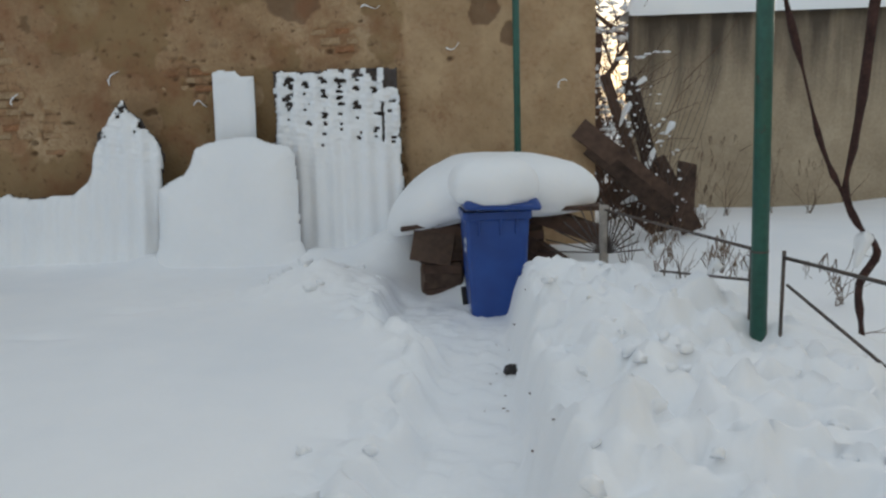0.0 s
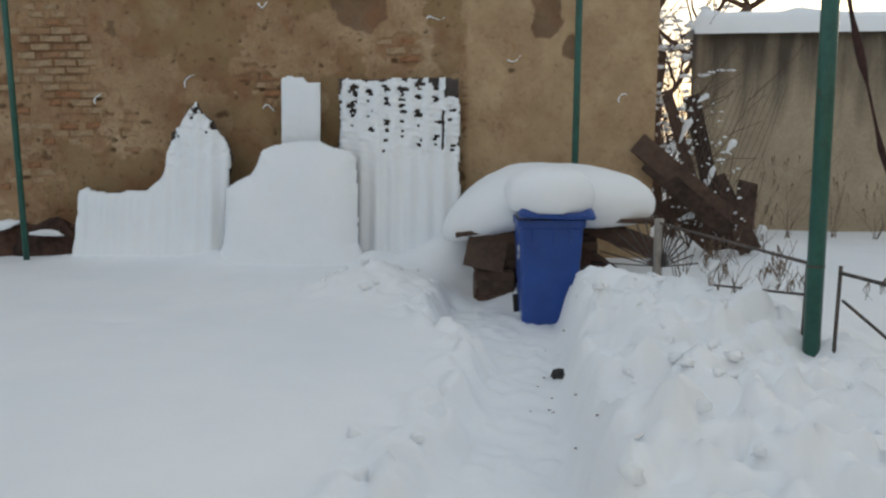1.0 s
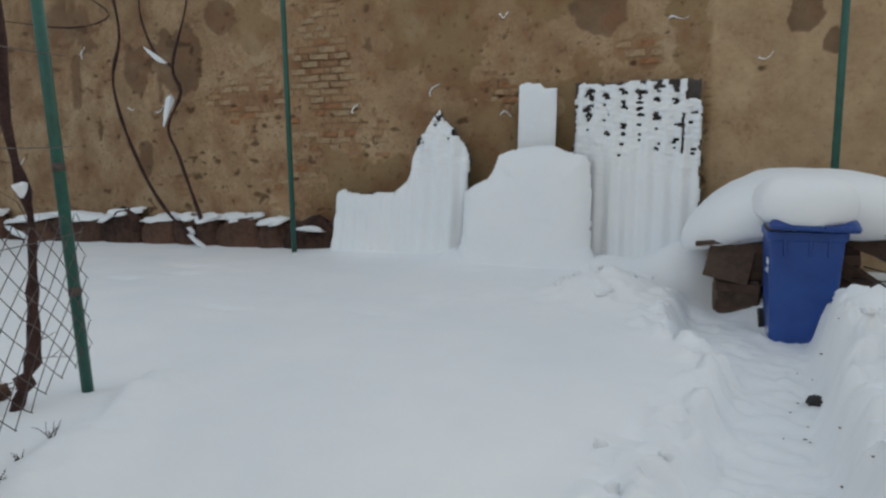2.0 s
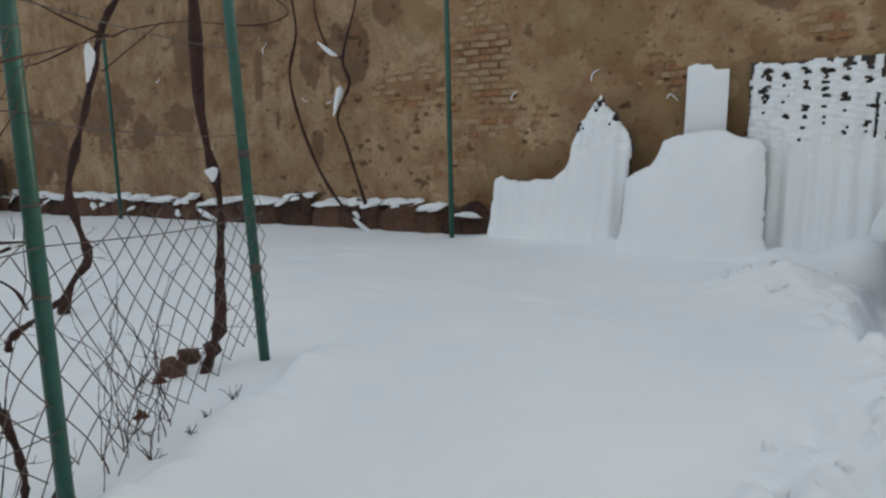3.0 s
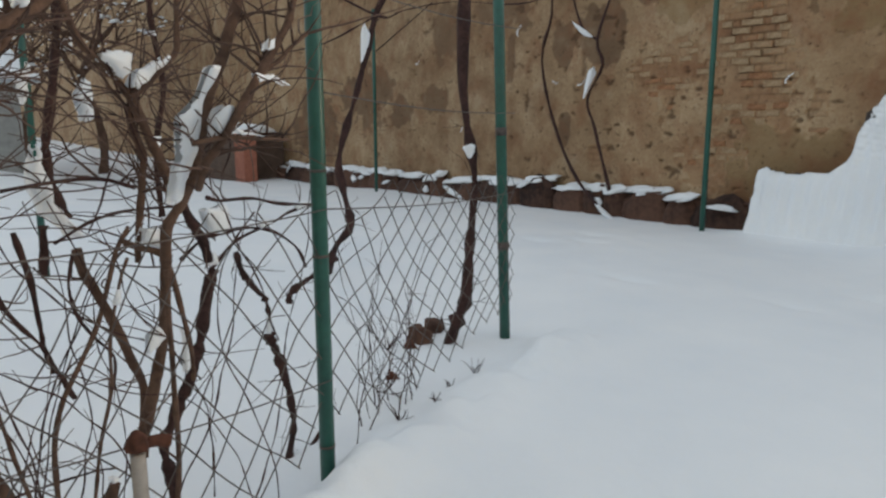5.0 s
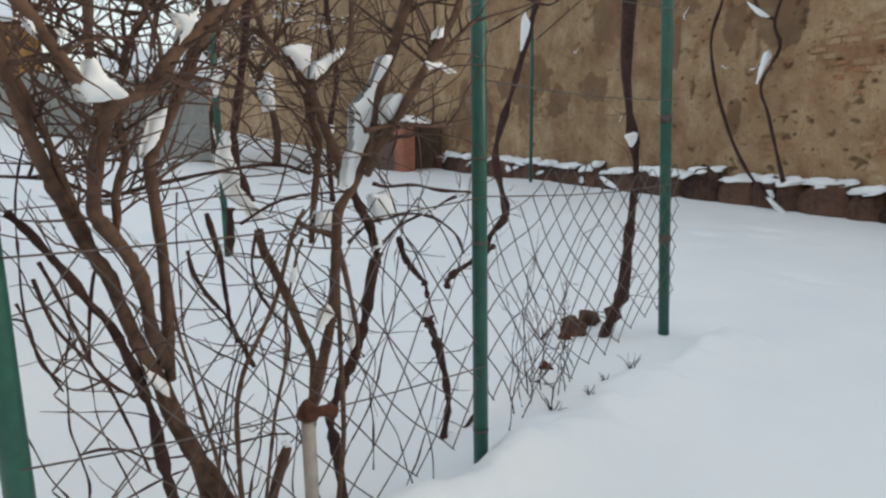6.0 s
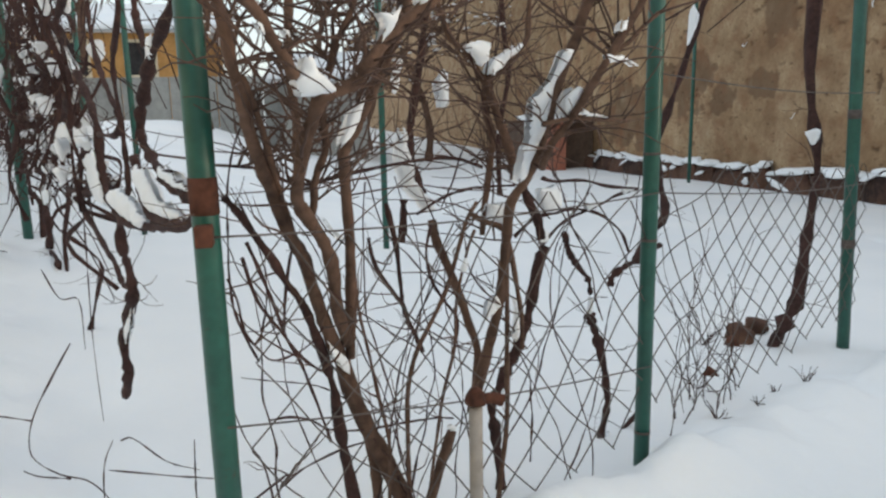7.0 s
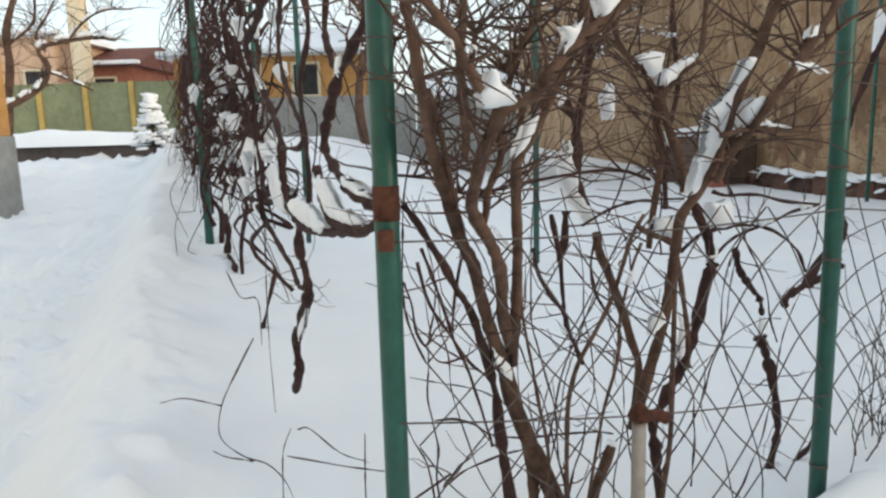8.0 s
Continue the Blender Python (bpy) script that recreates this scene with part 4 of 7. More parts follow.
def fork_snow(outline, depth, root, along=(-0.386, 0.922, 0)):
    """Snow packed in a fork: a pillow filling an outline, thin at its edges."""
    pts = [Vector(p) for p in outline]
    mid = sum(pts, Vector()) / len(pts)
    side = Vector(along).normalized()
    face = side.cross(Vector((0, 0, 1)))
    flat = [((p - mid).dot(side), p.z - mid.z) for p in pts]
    fit = np.linalg.lstsq(np.array([(u, v, 1) for u, v in flat]), np.array([(p - mid).dot(face) for p in pts]), rcond=None)[0]
    us, vs_ = [q[0] for q in flat], [q[1] for q in flat]
    st = max(0.004, (max(vs_) - min(vs_)) / 45)
    U, V = np.meshgrid(np.arange(min(us) - 0.01, max(us) + 0.01, st), np.arange(min(vs_) - 0.01, max(vs_) + 0.01, st))
    k = mid.x * 31 + mid.z * 57
    dist, keep = edge_distance(U + 0.012 * fbm(V * 22 + k, U * 22, 3), V + 0.012 * fbm(U * 22, V * 22 + k, 3), flat)
    if keep.sum() < 9:
        return
    keep3 = keep.astype(float)
    for _ in range(4):
        w, su, sv = keep3.copy(), U * keep3, V * keep3
        for ax in (0, 1):
            for d in (1, -1):
                r = np.roll(keep3, d, ax)
                w, su, sv = w + r, su + np.roll(U, d, ax) * r, sv + np.roll(V, d, ax) * r
        U, V = np.where(keep, su / np.maximum(w, 1), U), np.where(keep, sv / np.maximum(w, 1), V)
    top = max(float(dist[keep].max()), 1e-4)
    t = depth * np.sqrt(np.clip(1 - (1 - dist / top) ** 2, 0.02, 1)) * (1 + 0.7 * fbm(U * 14 + k, V * 14, 3))
    o = fit[0] * U + fit[1] * V + fit[2]
    index = -np.ones(U.shape, int)
    index[keep] = np.arange(keep.sum())
    n = int(keep.sum())
    q = keep[:-1, :-1] & keep[1:, :-1] & keep[:-1, 1:] & keep[1:, 1:]
    quad = np.stack([index[:-1, :-1][q], index[:-1, 1:][q], index[1:, 1:][q], index[1:, :-1][q]], 1)
    body = Solid()
    for sign in (1, -1):
        off = (o + sign * t)[keep]
        xyz = np.array(mid) + U[keep][:, None] * np.array(side) + V[keep][:, None] * np.array((0, 0, 1.0)) + off[:, None] * np.array(face)
        body.add(xyz.tolist(), (quad if sign > 0 else quad[:, ::-1]).tolist())
    part("snow_clump", body, SNOW, root)


def shrub():
    root = thing("shrub", "bare many-stemmed brown shrub with snow in its forks", "shrub")
    base = []

    def stem(mat, r0, r1, pts):
        k = 0.80 if r0 > 0.008 else 0.95
        part("stem", Solid().tube(pts, r0 * k, r1 * k, sides=9 if r0 > 0.008 else 6, knob=0.2 if mat == BARK else 0.4, seed=len(base) % 61), mat, root)
        base.extend(p for p in curve_through(pts) if 0.45 < p.z < 1.95)

    stem(BARK, 0.0307, 0.0241, [(-1.833, -0.038, 0.100), (-1.770, -0.143, 0.377), (-1.740, -0.192, 0.507), (-1.712, -0.238, 0.622), (-1.693, -0.268, 0.714), (-1.680, -0.285, 0.793)])
    stem(BARK, 0.0198, 0.0167, [(-1.774, -0.189, 0.100), (-1.768, -0.204, 0.380), (-1.766, -0.208, 0.462), (-1.760, -0.222, 0.545), (-1.749, -0.249, 0.630)])
    stem(VINE_BARK, 0.0179, 0.0094, [(-1.724, -0.225, 0.100), (-1.693, -0.271, 0.423), (-1.679, -0.292, 0.570), (-1.671, -0.303, 0.664), (-1.667, -0.308, 0.725), (-1.658, -0.324, 0.794), (-1.628, -0.346, 0.883), (-1.596, -0.373, 0.968), (-1.570, -0.403, 1.021), (-1.546, -0.429, 1.079), (-1.517, -0.462, 1.142), (-1.495, -0.486, 1.188), (-1.471, -0.509, 1.222)])
    stem(BARK, 0.0227, 0.0102, [(-1.677, -0.286, 0.787), (-1.652, -0.305, 0.846), (-1.611, -0.330, 0.935), (-1.581, -0.347, 1.004), (-1.549, -0.362, 1.076), (-1.527, -0.382, 1.119), (-1.500, -0.402, 1.173), (-1.456, -0.419, 1.238), (-1.405, -0.435, 1.299), (-1.358, -0.447, 1.356), (-1.318, -0.452, 1.408), (-1.281, -0.462, 1.466), (-1.269, -0.469, 1.523), (-1.251, -0.483, 1.604), (-1.239, -0.489, 1.665), (-1.162, -0.531, 2.056)])
    stem(BARK, 0.0098, 0.0072, [(-1.531, -0.377, 1.112), (-1.505, -0.390, 1.172), (-1.452, -0.407, 1.250), (-1.386, -0.420, 1.333), (-1.338, -0.432, 1.392), (-1.292, -0.447, 1.447)])
    stem(BARK, 0.0186, 0.0137, [(-1.666, -0.269, 0.840), (-1.606, -0.294, 0.942), (-1.560, -0.299, 1.034), (-1.526, -0.311, 1.092), (-1.499, -0.327, 1.134), (-1.469, -0.350, 1.176), (-1.426, -0.369, 1.222), (-1.361, -0.359, 1.289), (-1.319, -0.350, 1.333), (-1.292, -0.337, 1.364), (-1.258, -0.322, 1.403), (-1.252, -0.298, 1.418), (-1.252, -0.263, 1.432), (-1.241, -0.236, 1.466), (-1.247, -0.201, 1.508), (-1.255, -0.165, 1.536), (-1.267, -0.119, 1.570), (-1.276, -0.069, 1.626), (-1.323, 0.195, 1.922)])
    stem(BARK, 0.0161, 0.0133, [(-1.684, -0.264, 0.798), (-1.647, -0.260, 0.931), (-1.622, -0.258, 1.019), (-1.597, -0.259, 1.104), (-1.572, -0.263, 1.185), (-1.525, -0.268, 1.264), (-1.498, -0.268, 1.307), (-1.482, -0.243, 1.351), (-1.457, -0.220, 1.405), (-1.439, -0.194, 1.459), (-1.443, -0.163, 1.523), (-1.446, -0.143, 1.566), (-1.441, -0.137, 1.629), (-1.432, -0.135, 1.700), (-1.383, -0.129, 2.097)])
    stem(BARK, 0.0125, 0.0091, [(-1.201, -0.361, 1.441), (-1.184, -0.373, 1.466), (-1.169, -0.392, 1.496), (-1.157, -0.406, 1.526), (-1.143, -0.426, 1.550), (-1.129, -0.447, 1.577), (-1.113, -0.471, 1.604), (-0.951, -0.719, 1.872)])
    stem(BARK, 0.0141, 0.0142, [(-1.970, -0.367, 1.287), (-1.974, -0.358, 1.344), (-1.971, -0.366, 1.451), (-1.970, -0.369, 1.556), (-1.973, -0.362, 1.644), (-1.975, -0.356, 1.760), (-1.983, -0.336, 2.160)])
    stem(BARK, 0.0107, 0.0097, [(-1.341, -0.319, 1.399), (-1.374, -0.312, 1.362), (-1.417, -0.310, 1.312), (-1.447, -0.326, 1.269), (-1.470, -0.334, 1.237), (-1.499, -0.335, 1.202), (-1.512, -0.341, 1.164)])
    stem(BARK, 0.0063, 0.0050, [(-1.305, -0.302, 1.453), (-1.303, -0.292, 1.492), (-1.304, -0.276, 1.522), (-1.306, -0.256, 1.560), (-1.303, -0.243, 1.607), (-1.298, -0.236, 1.653), (-1.252, -0.182, 2.047)])
    stem(BARK, 0.0178, 0.0142, [(-1.858, 0.142, 0.768), (-1.843, 0.158, 0.851), (-1.809, 0.157, 0.937), (-1.784, 0.158, 1.002), (-1.759, 0.157, 1.065), (-1.728, 0.155, 1.141), (-1.721, 0.171, 1.176), (-1.713, 0.194, 1.211), (-1.659, 0.206, 1.281), (-1.595, 0.208, 1.359), (-1.535, 0.205, 1.430), (-1.518, 0.220, 1.487), (-1.519, 0.242, 1.532), (-1.517, 0.253, 1.571), (-1.515, 0.276, 1.637), (-1.510, 0.293, 1.707), (-1.482, 0.387, 2.094)])
    stem(BARK, 0.0220, 0.0194, [(-1.843, 0.080, 0.548), (-1.851, 0.099, 0.626), (-1.862, 0.126, 0.703), (-1.870, 0.145, 0.764)])
    stem(BARK, 0.0176, 0.0155, [(-1.699, -0.161, 0.100), (-1.742, -0.057, 0.381), (-1.754, -0.030, 0.455), (-1.768, 0.004, 0.535)])
    stem(BARK, 0.0102, 0.0073, [(-1.819, 0.177, 1.040), (-1.826, 0.195, 0.962), (-1.832, 0.210, 0.884), (-1.838, 0.223, 0.804), (-1.838, 0.224, 0.724)])
    stem(BARK, 0.0069, 0.0081, [(-1.718, 0.144, 1.051), (-1.718, 0.144, 0.900), (-1.718, 0.143, 0.753), (-1.717, 0.142, 0.571), (-1.708, 0.120, 0.404), (-1.691, 0.079, 0.100)])
    stem(VINE_BARK, 0.0204, 0.0183, [(-1.973, 0.337, 0.984), (-1.962, 0.313, 0.930), (-1.954, 0.294, 0.850), (-1.945, 0.272, 0.770), (-1.934, 0.246, 0.707), (-1.919, 0.211, 0.646), (-1.905, 0.175, 0.586), (-1.894, 0.149, 0.541), (-1.898, 0.160, 0.453), (-1.904, 0.174, 0.345), (-1.918, 0.206, 0.100)])
    stem(VINE_BARK, 0.0155, 0.0121, [(-1.942, 0.315, 1.014), (-1.934, 0.298, 1.080), (-1.924, 0.272, 1.121), (-1.914, 0.249, 1.177), (-1.904, 0.226, 1.224)])
    stem(BARK, 0.0161, 0.0144, [(-1.841, 0.203, 1.200), (-1.835, 0.189, 1.273), (-1.821, 0.157, 1.349), (-1.810, 0.130, 1.417), (-1.803, 0.113, 1.459)])
    stem(BARK, 0.0115, 0.0081, [(-1.803, 0.113, 1.452), (-1.788, 0.077, 1.497), (-1.774, 0.045, 1.529), (-1.761, 0.014, 1.559), (-1.751, -0.009, 1.617), (-1.742, -0.033, 1.706), (-1.699, -0.134, 2.091)])
    stem(BARK, 0.0115, 0.0075, [(-1.806, 0.121, 1.452), (-1.825, 0.166, 1.486), (-1.842, 0.206, 1.525), (-1.856, 0.240, 1.559), (-1.859, 0.246, 1.612), (-1.861, 0.253, 1.708), (-1.872, 0.279, 2.107)])
    stem(BARK, 0.0131, 0.0102, [(-1.828, 0.121, 1.453), (-1.827, 0.119, 1.383), (-1.836, 0.141, 1.315), (-1.834, 0.135, 1.260), (-1.829, 0.124, 1.188), (-1.824, 0.112, 1.115), (-1.822, 0.107, 1.056)])
    stem(BARK, 0.0085, 0.0116, [(-1.770, 0.061, 1.124), (-1.786, 0.099, 1.100), (-1.805, 0.145, 1.082), (-1.821, 0.183, 1.060)])
    stem(BARK, 0.0156, 0.0152, [(-1.954, 0.113, 0.533), (-1.959, 0.125, 0.685), (-1.948, 0.097, 0.774), (-1.939, 0.076, 0.843), (-1.928, 0.049, 0.912), (-1.916, 0.022, 0.980), (-1.907, -0.001, 1.029), (-1.902, -0.013, 1.090)])
    stem(VINE_BARK, 0.0123, 0.0157, [(-2.198, 0.047, 2.208), (-2.195, 0.039, 1.808), (-2.194, 0.036, 1.680), (-2.186, 0.019, 1.548), (-2.177, -0.003, 1.432), (-2.170, -0.021, 1.348), (-2.167, -0.028, 1.272), (-2.171, -0.017, 1.212), (-2.184, 0.014, 1.131)])
    stem(VINE_BARK, 0.0137, 0.0137, [(-2.157, -0.052, 1.119), (-2.156, -0.054, 1.058), (-2.152, -0.063, 0.988)])
    stem(VINE_BARK, 0.0104, 0.0087, [(-2.179, 0.261, 1.116), (-2.177, 0.255, 1.238), (-2.180, 0.262, 1.341), (-2.193, 0.294, 1.492), (-2.184, 0.273, 1.639), (-2.181, 0.265, 1.783), (-2.171, 0.243, 2.183)])
    stem(BARK, 0.0118, 0.0091, [(-1.648, 0.211, 1.242), (-1.585, 0.212, 1.303), (-1.563, 0.229, 1.332), (-1.531, 0.242, 1.367), (-1.487, 0.256, 1.415), (-1.456, 0.279, 1.469), (-1.460, 0.323, 1.534), (-1.463, 0.363, 1.598), (-1.457, 0.380, 1.661), (-1.417, 0.484, 2.045)])
    stem(BARK, 0.0061, 0.0039, [(-1.519, 0.166, 1.348), (-1.538, 0.240, 1.359), (-1.583, 0.334, 1.354), (-1.624, 0.421, 1.349)])
    stem(BARK, 0.0058, 0.0048, [(-1.456, 0.289, 1.488), (-1.471, 0.341, 1.518), (-1.478, 0.371, 1.546), (-1.489, 0.415, 1.579)])
    stem(BARK, 0.0061, 0.0040, [(-1.687, -0.188, 0.100), (-1.691, -0.180, 0.422), (-1.692, -0.176, 0.560), (-1.683, -0.199, 0.686), (-1.674, -0.220, 0.808), (-1.665, -0.241, 0.925), (-1.663, -0.246, 1.017)])
    stem(BARK, 0.0075, 0.0058, [(-1.714, -0.125, 0.100), (-1.714, -0.125, 0.407), (-1.714, -0.125, 0.549), (-1.715, -0.122, 0.671), (-1.720, -0.111, 0.729), (-1.728, -0.091, 0.786), (-1.746, -0.049, 0.854), (-1.765, -0.002, 0.937), (-1.780, 0.033, 1.036), (-1.790, 0.056, 1.100), (-1.803, 0.088, 1.148)])
    stem(BARK, 0.0054, 0.0042, [(-1.694, -0.122, 0.100), (-1.715, -0.070, 0.405), (-1.725, -0.047, 0.541), (-1.735, -0.024, 0.660), (-1.749, 0.010, 0.776), (-1.752, 0.018, 0.895), (-1.766, 0.051, 1.023), (-1.776, 0.075, 1.079)])
    stem(VINE_BARK, 0.0031, 0.0025, [(-1.475, -0.515, 1.058), (-1.481, -0.500, 1.007), (-1.485, -0.491, 0.942), (-1.495, -0.467, 0.900), (-1.507, -0.439, 0.867), (-1.527, -0.390, 0.872), (-1.541, -0.356, 0.889), (-1.554, -0.327, 0.918)])
    stem(VINE_BARK, 0.0040, 0.0030, [(-1.487, -0.485, 1.098), (-1.497, -0.462, 1.002), (-1.514, -0.421, 0.932), (-1.532, -0.378, 0.859), (-1.548, -0.339, 0.819)])
    stem(VINE_BARK, 0.0046, 0.0033, [(-1.523, -0.477, 1.122), (-1.533, -0.455, 1.057), (-1.542, -0.432, 0.983), (-1.552, -0.407, 0.894), (-1.563, -0.382, 0.836), (-1.575, -0.352, 0.734), (-1.587, -0.324, 0.629)])
    stem(VINE_BARK, 0.0038, 0.0030, [(-1.585, -0.380, 1.109), (-1.579, -0.395, 1.058), (-1.574, -0.408, 0.981), (-1.571, -0.414, 0.902)])
    stem(VINE_BARK, 0.0074, 0.0060, [(-1.847, -0.144, 1.149), (-1.857, -0.120, 1.034), (-1.861, -0.111, 0.932), (-1.864, -0.104, 0.861), (-1.874, -0.079, 0.793), (-1.886, -0.050, 0.724)])
    stem(VINE_BARK, 0.0057, 0.0050, [(-1.792, -0.198, 1.070), (-1.796, -0.187, 1.009), (-1.810, -0.155, 0.945), (-1.829, -0.110, 0.878), (-1.835, -0.094, 0.813)])
    stem(VINE_BARK, 0.0075, 0.0054, [(-2.078, 0.277, 1.000), (-2.106, 0.345, 1.045), (-2.131, 0.405, 1.057), (-2.166, 0.488, 1.061), (-2.202, 0.574, 1.048), (-2.232, 0.647, 1.015), (-2.263, 0.719, 0.956), (-2.277, 0.754, 0.887)])
    stem(VINE_BARK, 0.0054, 0.0044, [(-2.116, 0.369, 0.948), (-2.158, 0.469, 1.025), (-2.220, 0.617, 1.063), (-2.249, 0.687, 1.088), (-2.290, 0.785, 1.101)])
    stem(VINE_BARK, 0.0044, 0.0037, [(-1.825, -0.067, 1.120), (-1.859, 0.014, 1.158), (-1.887, 0.081, 1.172), (-1.908, 0.132, 1.174), (-1.953, 0.239, 1.170)])
    stem(VINE_BARK, 0.0055, 0.0040, [(-1.933, 0.138, 1.227), (-1.896, 0.052, 1.256), (-1.855, -0.047, 1.257), (-1.803, -0.172, 1.245), (-1.765, -0.262, 1.233), (-1.723, -0.363, 1.218), (-1.689, -0.444, 1.260), (-1.662, -0.509, 1.272)])
    stem(VINE_BARK, 0.0064, 0.0052, [(-1.993, 0.335, 1.183), (-2.012, 0.380, 1.170), (-2.057, 0.488, 1.165), (-2.097, 0.582, 1.140), (-2.156, 0.723, 1.120)])
    stem(VINE_BARK, 0.0033, 0.0029, [(-1.606, -0.460, 0.689), (-1.626, -0.412, 0.683), (-1.647, -0.364, 0.659), (-1.664, -0.321, 0.623), (-1.701, -0.233, 0.596), (-1.734, -0.155, 0.587), (-1.781, -0.043, 0.571), (-1.806, 0.016, 0.553)])
    stem(VINE_BARK, 0.0027, 0.0025, [(-1.127, -1.346, 0.100), (-1.482, -0.498, 0.564), (-1.505, -0.443, 0.572), (-1.524, -0.397, 0.598), (-1.541, -0.356, 0.609), (-1.564, -0.302, 0.618), (-1.587, -0.246, 0.619)])
    stem(VINE_BARK, 0.0048, 0.0035, [(-1.782, -0.039, 1.096), (-1.776, -0.054, 1.024), (-1.783, -0.038, 0.948), (-1.797, -0.005, 0.891), (-1.813, 0.034, 0.832), (-1.809, 0.025, 0.755)])
    twigs = Solid()
    stem_points("twig", 3, base, 170, 0.26, 0.3, 1.1, twigs, 0.0028)
    high = [p for p in base if p.z > 1.2]
    stem_points("twig", 13, high, 330, 0.34, 0.5, 1.1, twigs, 0.0030)
    tagged(part("twig_tangle", twigs, TWIG, root), kind="stuff")
    canes = Solid()
    g = random.Random(5)
    for i in range(26):
        s, z, o = g.uniform(0.12, 1.1), g.choice((0.2, 0.2, g.uniform(0.6, 1.3))), g.uniform(-0.02, 0.30)
        a = g.uniform(-0.9, 0.9) if z > 0.3 else g.uniform(-0.3, 0.3)
        bend, run = g.uniform(-0.08, 0.08), []
        for k in range(15):
            run.append(fence_point(s, z, o))
            s += math.sin(a) * 0.075
            z += math.cos(a) * 0.075
            o += g.uniform(-0.012, 0.012)
            a += bend + g.uniform(-0.28, 0.28)
            if z < 0.2 or s < 0.03:
                break
        if len(run) > 3:
            canes.tube(run, g.uniform(0.0018, 0.0036), 0.0014, sides=5, knob=0.5, seed=i)
    tagged(part("cane_tangle", canes, VINE_BARK, root), kind="stuff")
    fork_snow([(-1.190, -0.354, 1.470), (-1.195, -0.340, 1.477), (-1.211, -0.321, 1.448), (-1.242, -0.297, 1.428), (-1.256, -0.307, 1.410), (-1.253, -0.337, 1.401), (-1.237, -0.360, 1.407), (-1.208, -0.370, 1.431), (-1.197, -0.355, 1.448)], 0.035, root)
    fork_snow([(-1.149, -0.424, 1.529), (-1.159, -0.405, 1.521), (-1.167, -0.400, 1.492), (-1.159, -0.414, 1.502)], 0.015, root)
    fork_snow([(-1.166, -0.388, 1.518), (-1.176, -0.368, 1.513), (-1.181, -0.364, 1.494), (-1.175, -0.378, 1.495)], 0.015, root)
    fork_snow([(-1.224, -0.234, 1.546), (-1.237, -0.203, 1.547), (-1.243, -0.176, 1.573), (-1.246, -0.189, 1.531), (-1.242, -0.225, 1.483), (-1.235, -0.222, 1.521)], 0.022, root)
    fork_snow([(-1.242, -0.168, 1.594), (-1.264, -0.113, 1.597), (-1.266, -0.116, 1.581), (-1.262, -0.138, 1.560), (-1.256, -0.156, 1.554)], 0.025, root)
    fork_snow([(-1.401, -0.232, 1.421), (-1.424, -0.234, 1.388), (-1.458, -0.257, 1.328), (-1.463, -0.284, 1.306), (-1.440, -0.285, 1.336), (-1.410, -0.265, 1.388)], 0.020, root)
    fork_snow([(-1.750, 0.038, 1.548), (-1.772, 0.092, 1.556), (-1.788, 0.129, 1.545), (-1.780, 0.111, 1.498), (-1.771, 0.089, 1.485), (-1.762, 0.067, 1.498)], 0.025, root)
    fork_snow([(-1.784, 0.120, 1.512), (-1.803, 0.164, 1.531), (-1.821, 0.209, 1.559), (-1.822, 0.210, 1.534), (-1.803, 0.166, 1.496), (-1.785, 0.122, 1.453), (-1.776, 0.102, 1.477)], 0.025, root)
    fork_snow([(-1.501, 0.192, 1.514), (-1.518, 0.232, 1.513), (-1.538, 0.213, 1.430), (-1.597, 0.212, 1.359), (-1.663, 0.194, 1.271), (-1.713, 0.180, 1.203), (-1.706, 0.153, 1.196), (-1.643, 0.145, 1.270), (-1.589, 0.147, 1.336), (-1.538, 0.135, 1.391), (-1.523, 0.138, 1.410), (-1.514, 0.167, 1.436), (-1.506, 0.183, 1.464)], 0.022, root)
    fork_snow([(-1.496, 0.209, 1.428), (-1.506, 0.249, 1.434), (-1.536, 0.263, 1.410), (-1.566, 0.251, 1.372), (-1.570, 0.224, 1.356), (-1.522, 0.210, 1.400)], 0.020, root)
    fork_snow([(-1.504, 0.247, 1.395), (-1.539, 0.283, 1.376), (-1.575, 0.342, 1.365), (-1.587, 0.344, 1.354), (-1.542, 0.256, 1.362)], 0.014, root)
    fork_snow([(-1.448, 0.304, 1.554), (-1.455, 0.327, 1.568), (-1.461, 0.326, 1.534), (-1.453, 0.301, 1.527)], 0.012, root)
    fork_snow([(-1.448, 0.274, 1.497), (-1.472, 0.331, 1.495), (-1.498, 0.379, 1.467), (-1.492, 0.358, 1.456), (-1.477, 0.333, 1.476), (-1.459, 0.285, 1.467)], 0.014, root)
    fork_snow([(-1.794, 0.117, 1.151), (-1.817, 0.174, 1.147), (-1.821, 0.183, 1.072), (-1.807, 0.149, 1.084), (-1.784, 0.095, 1.109)], 0.025, root)
    fork_snow([(-1.984, 0.314, 1.155), (-2.018, 0.393, 1.163), (-2.023, 0.407, 1.087), (-2.002, 0.355, 1.065), (-1.988, 0.323, 1.100)], 0.030, root)
    fork_snow([(-1.627, -0.333, 0.872), (-1.641, -0.299, 0.846), (-1.653, -0.270, 0.794), (-1.653, -0.271, 0.756), (-1.644, -0.293, 0.774), (-1.631, -0.323, 0.825)], 0.018, root)
    fork_snow([(-1.811, 0.108, 0.874), (-1.828, 0.148, 0.896), (-1.836, 0.166, 0.861), (-1.825, 0.139, 0.832), (-1.812, 0.109, 0.818)], 0.014, root)
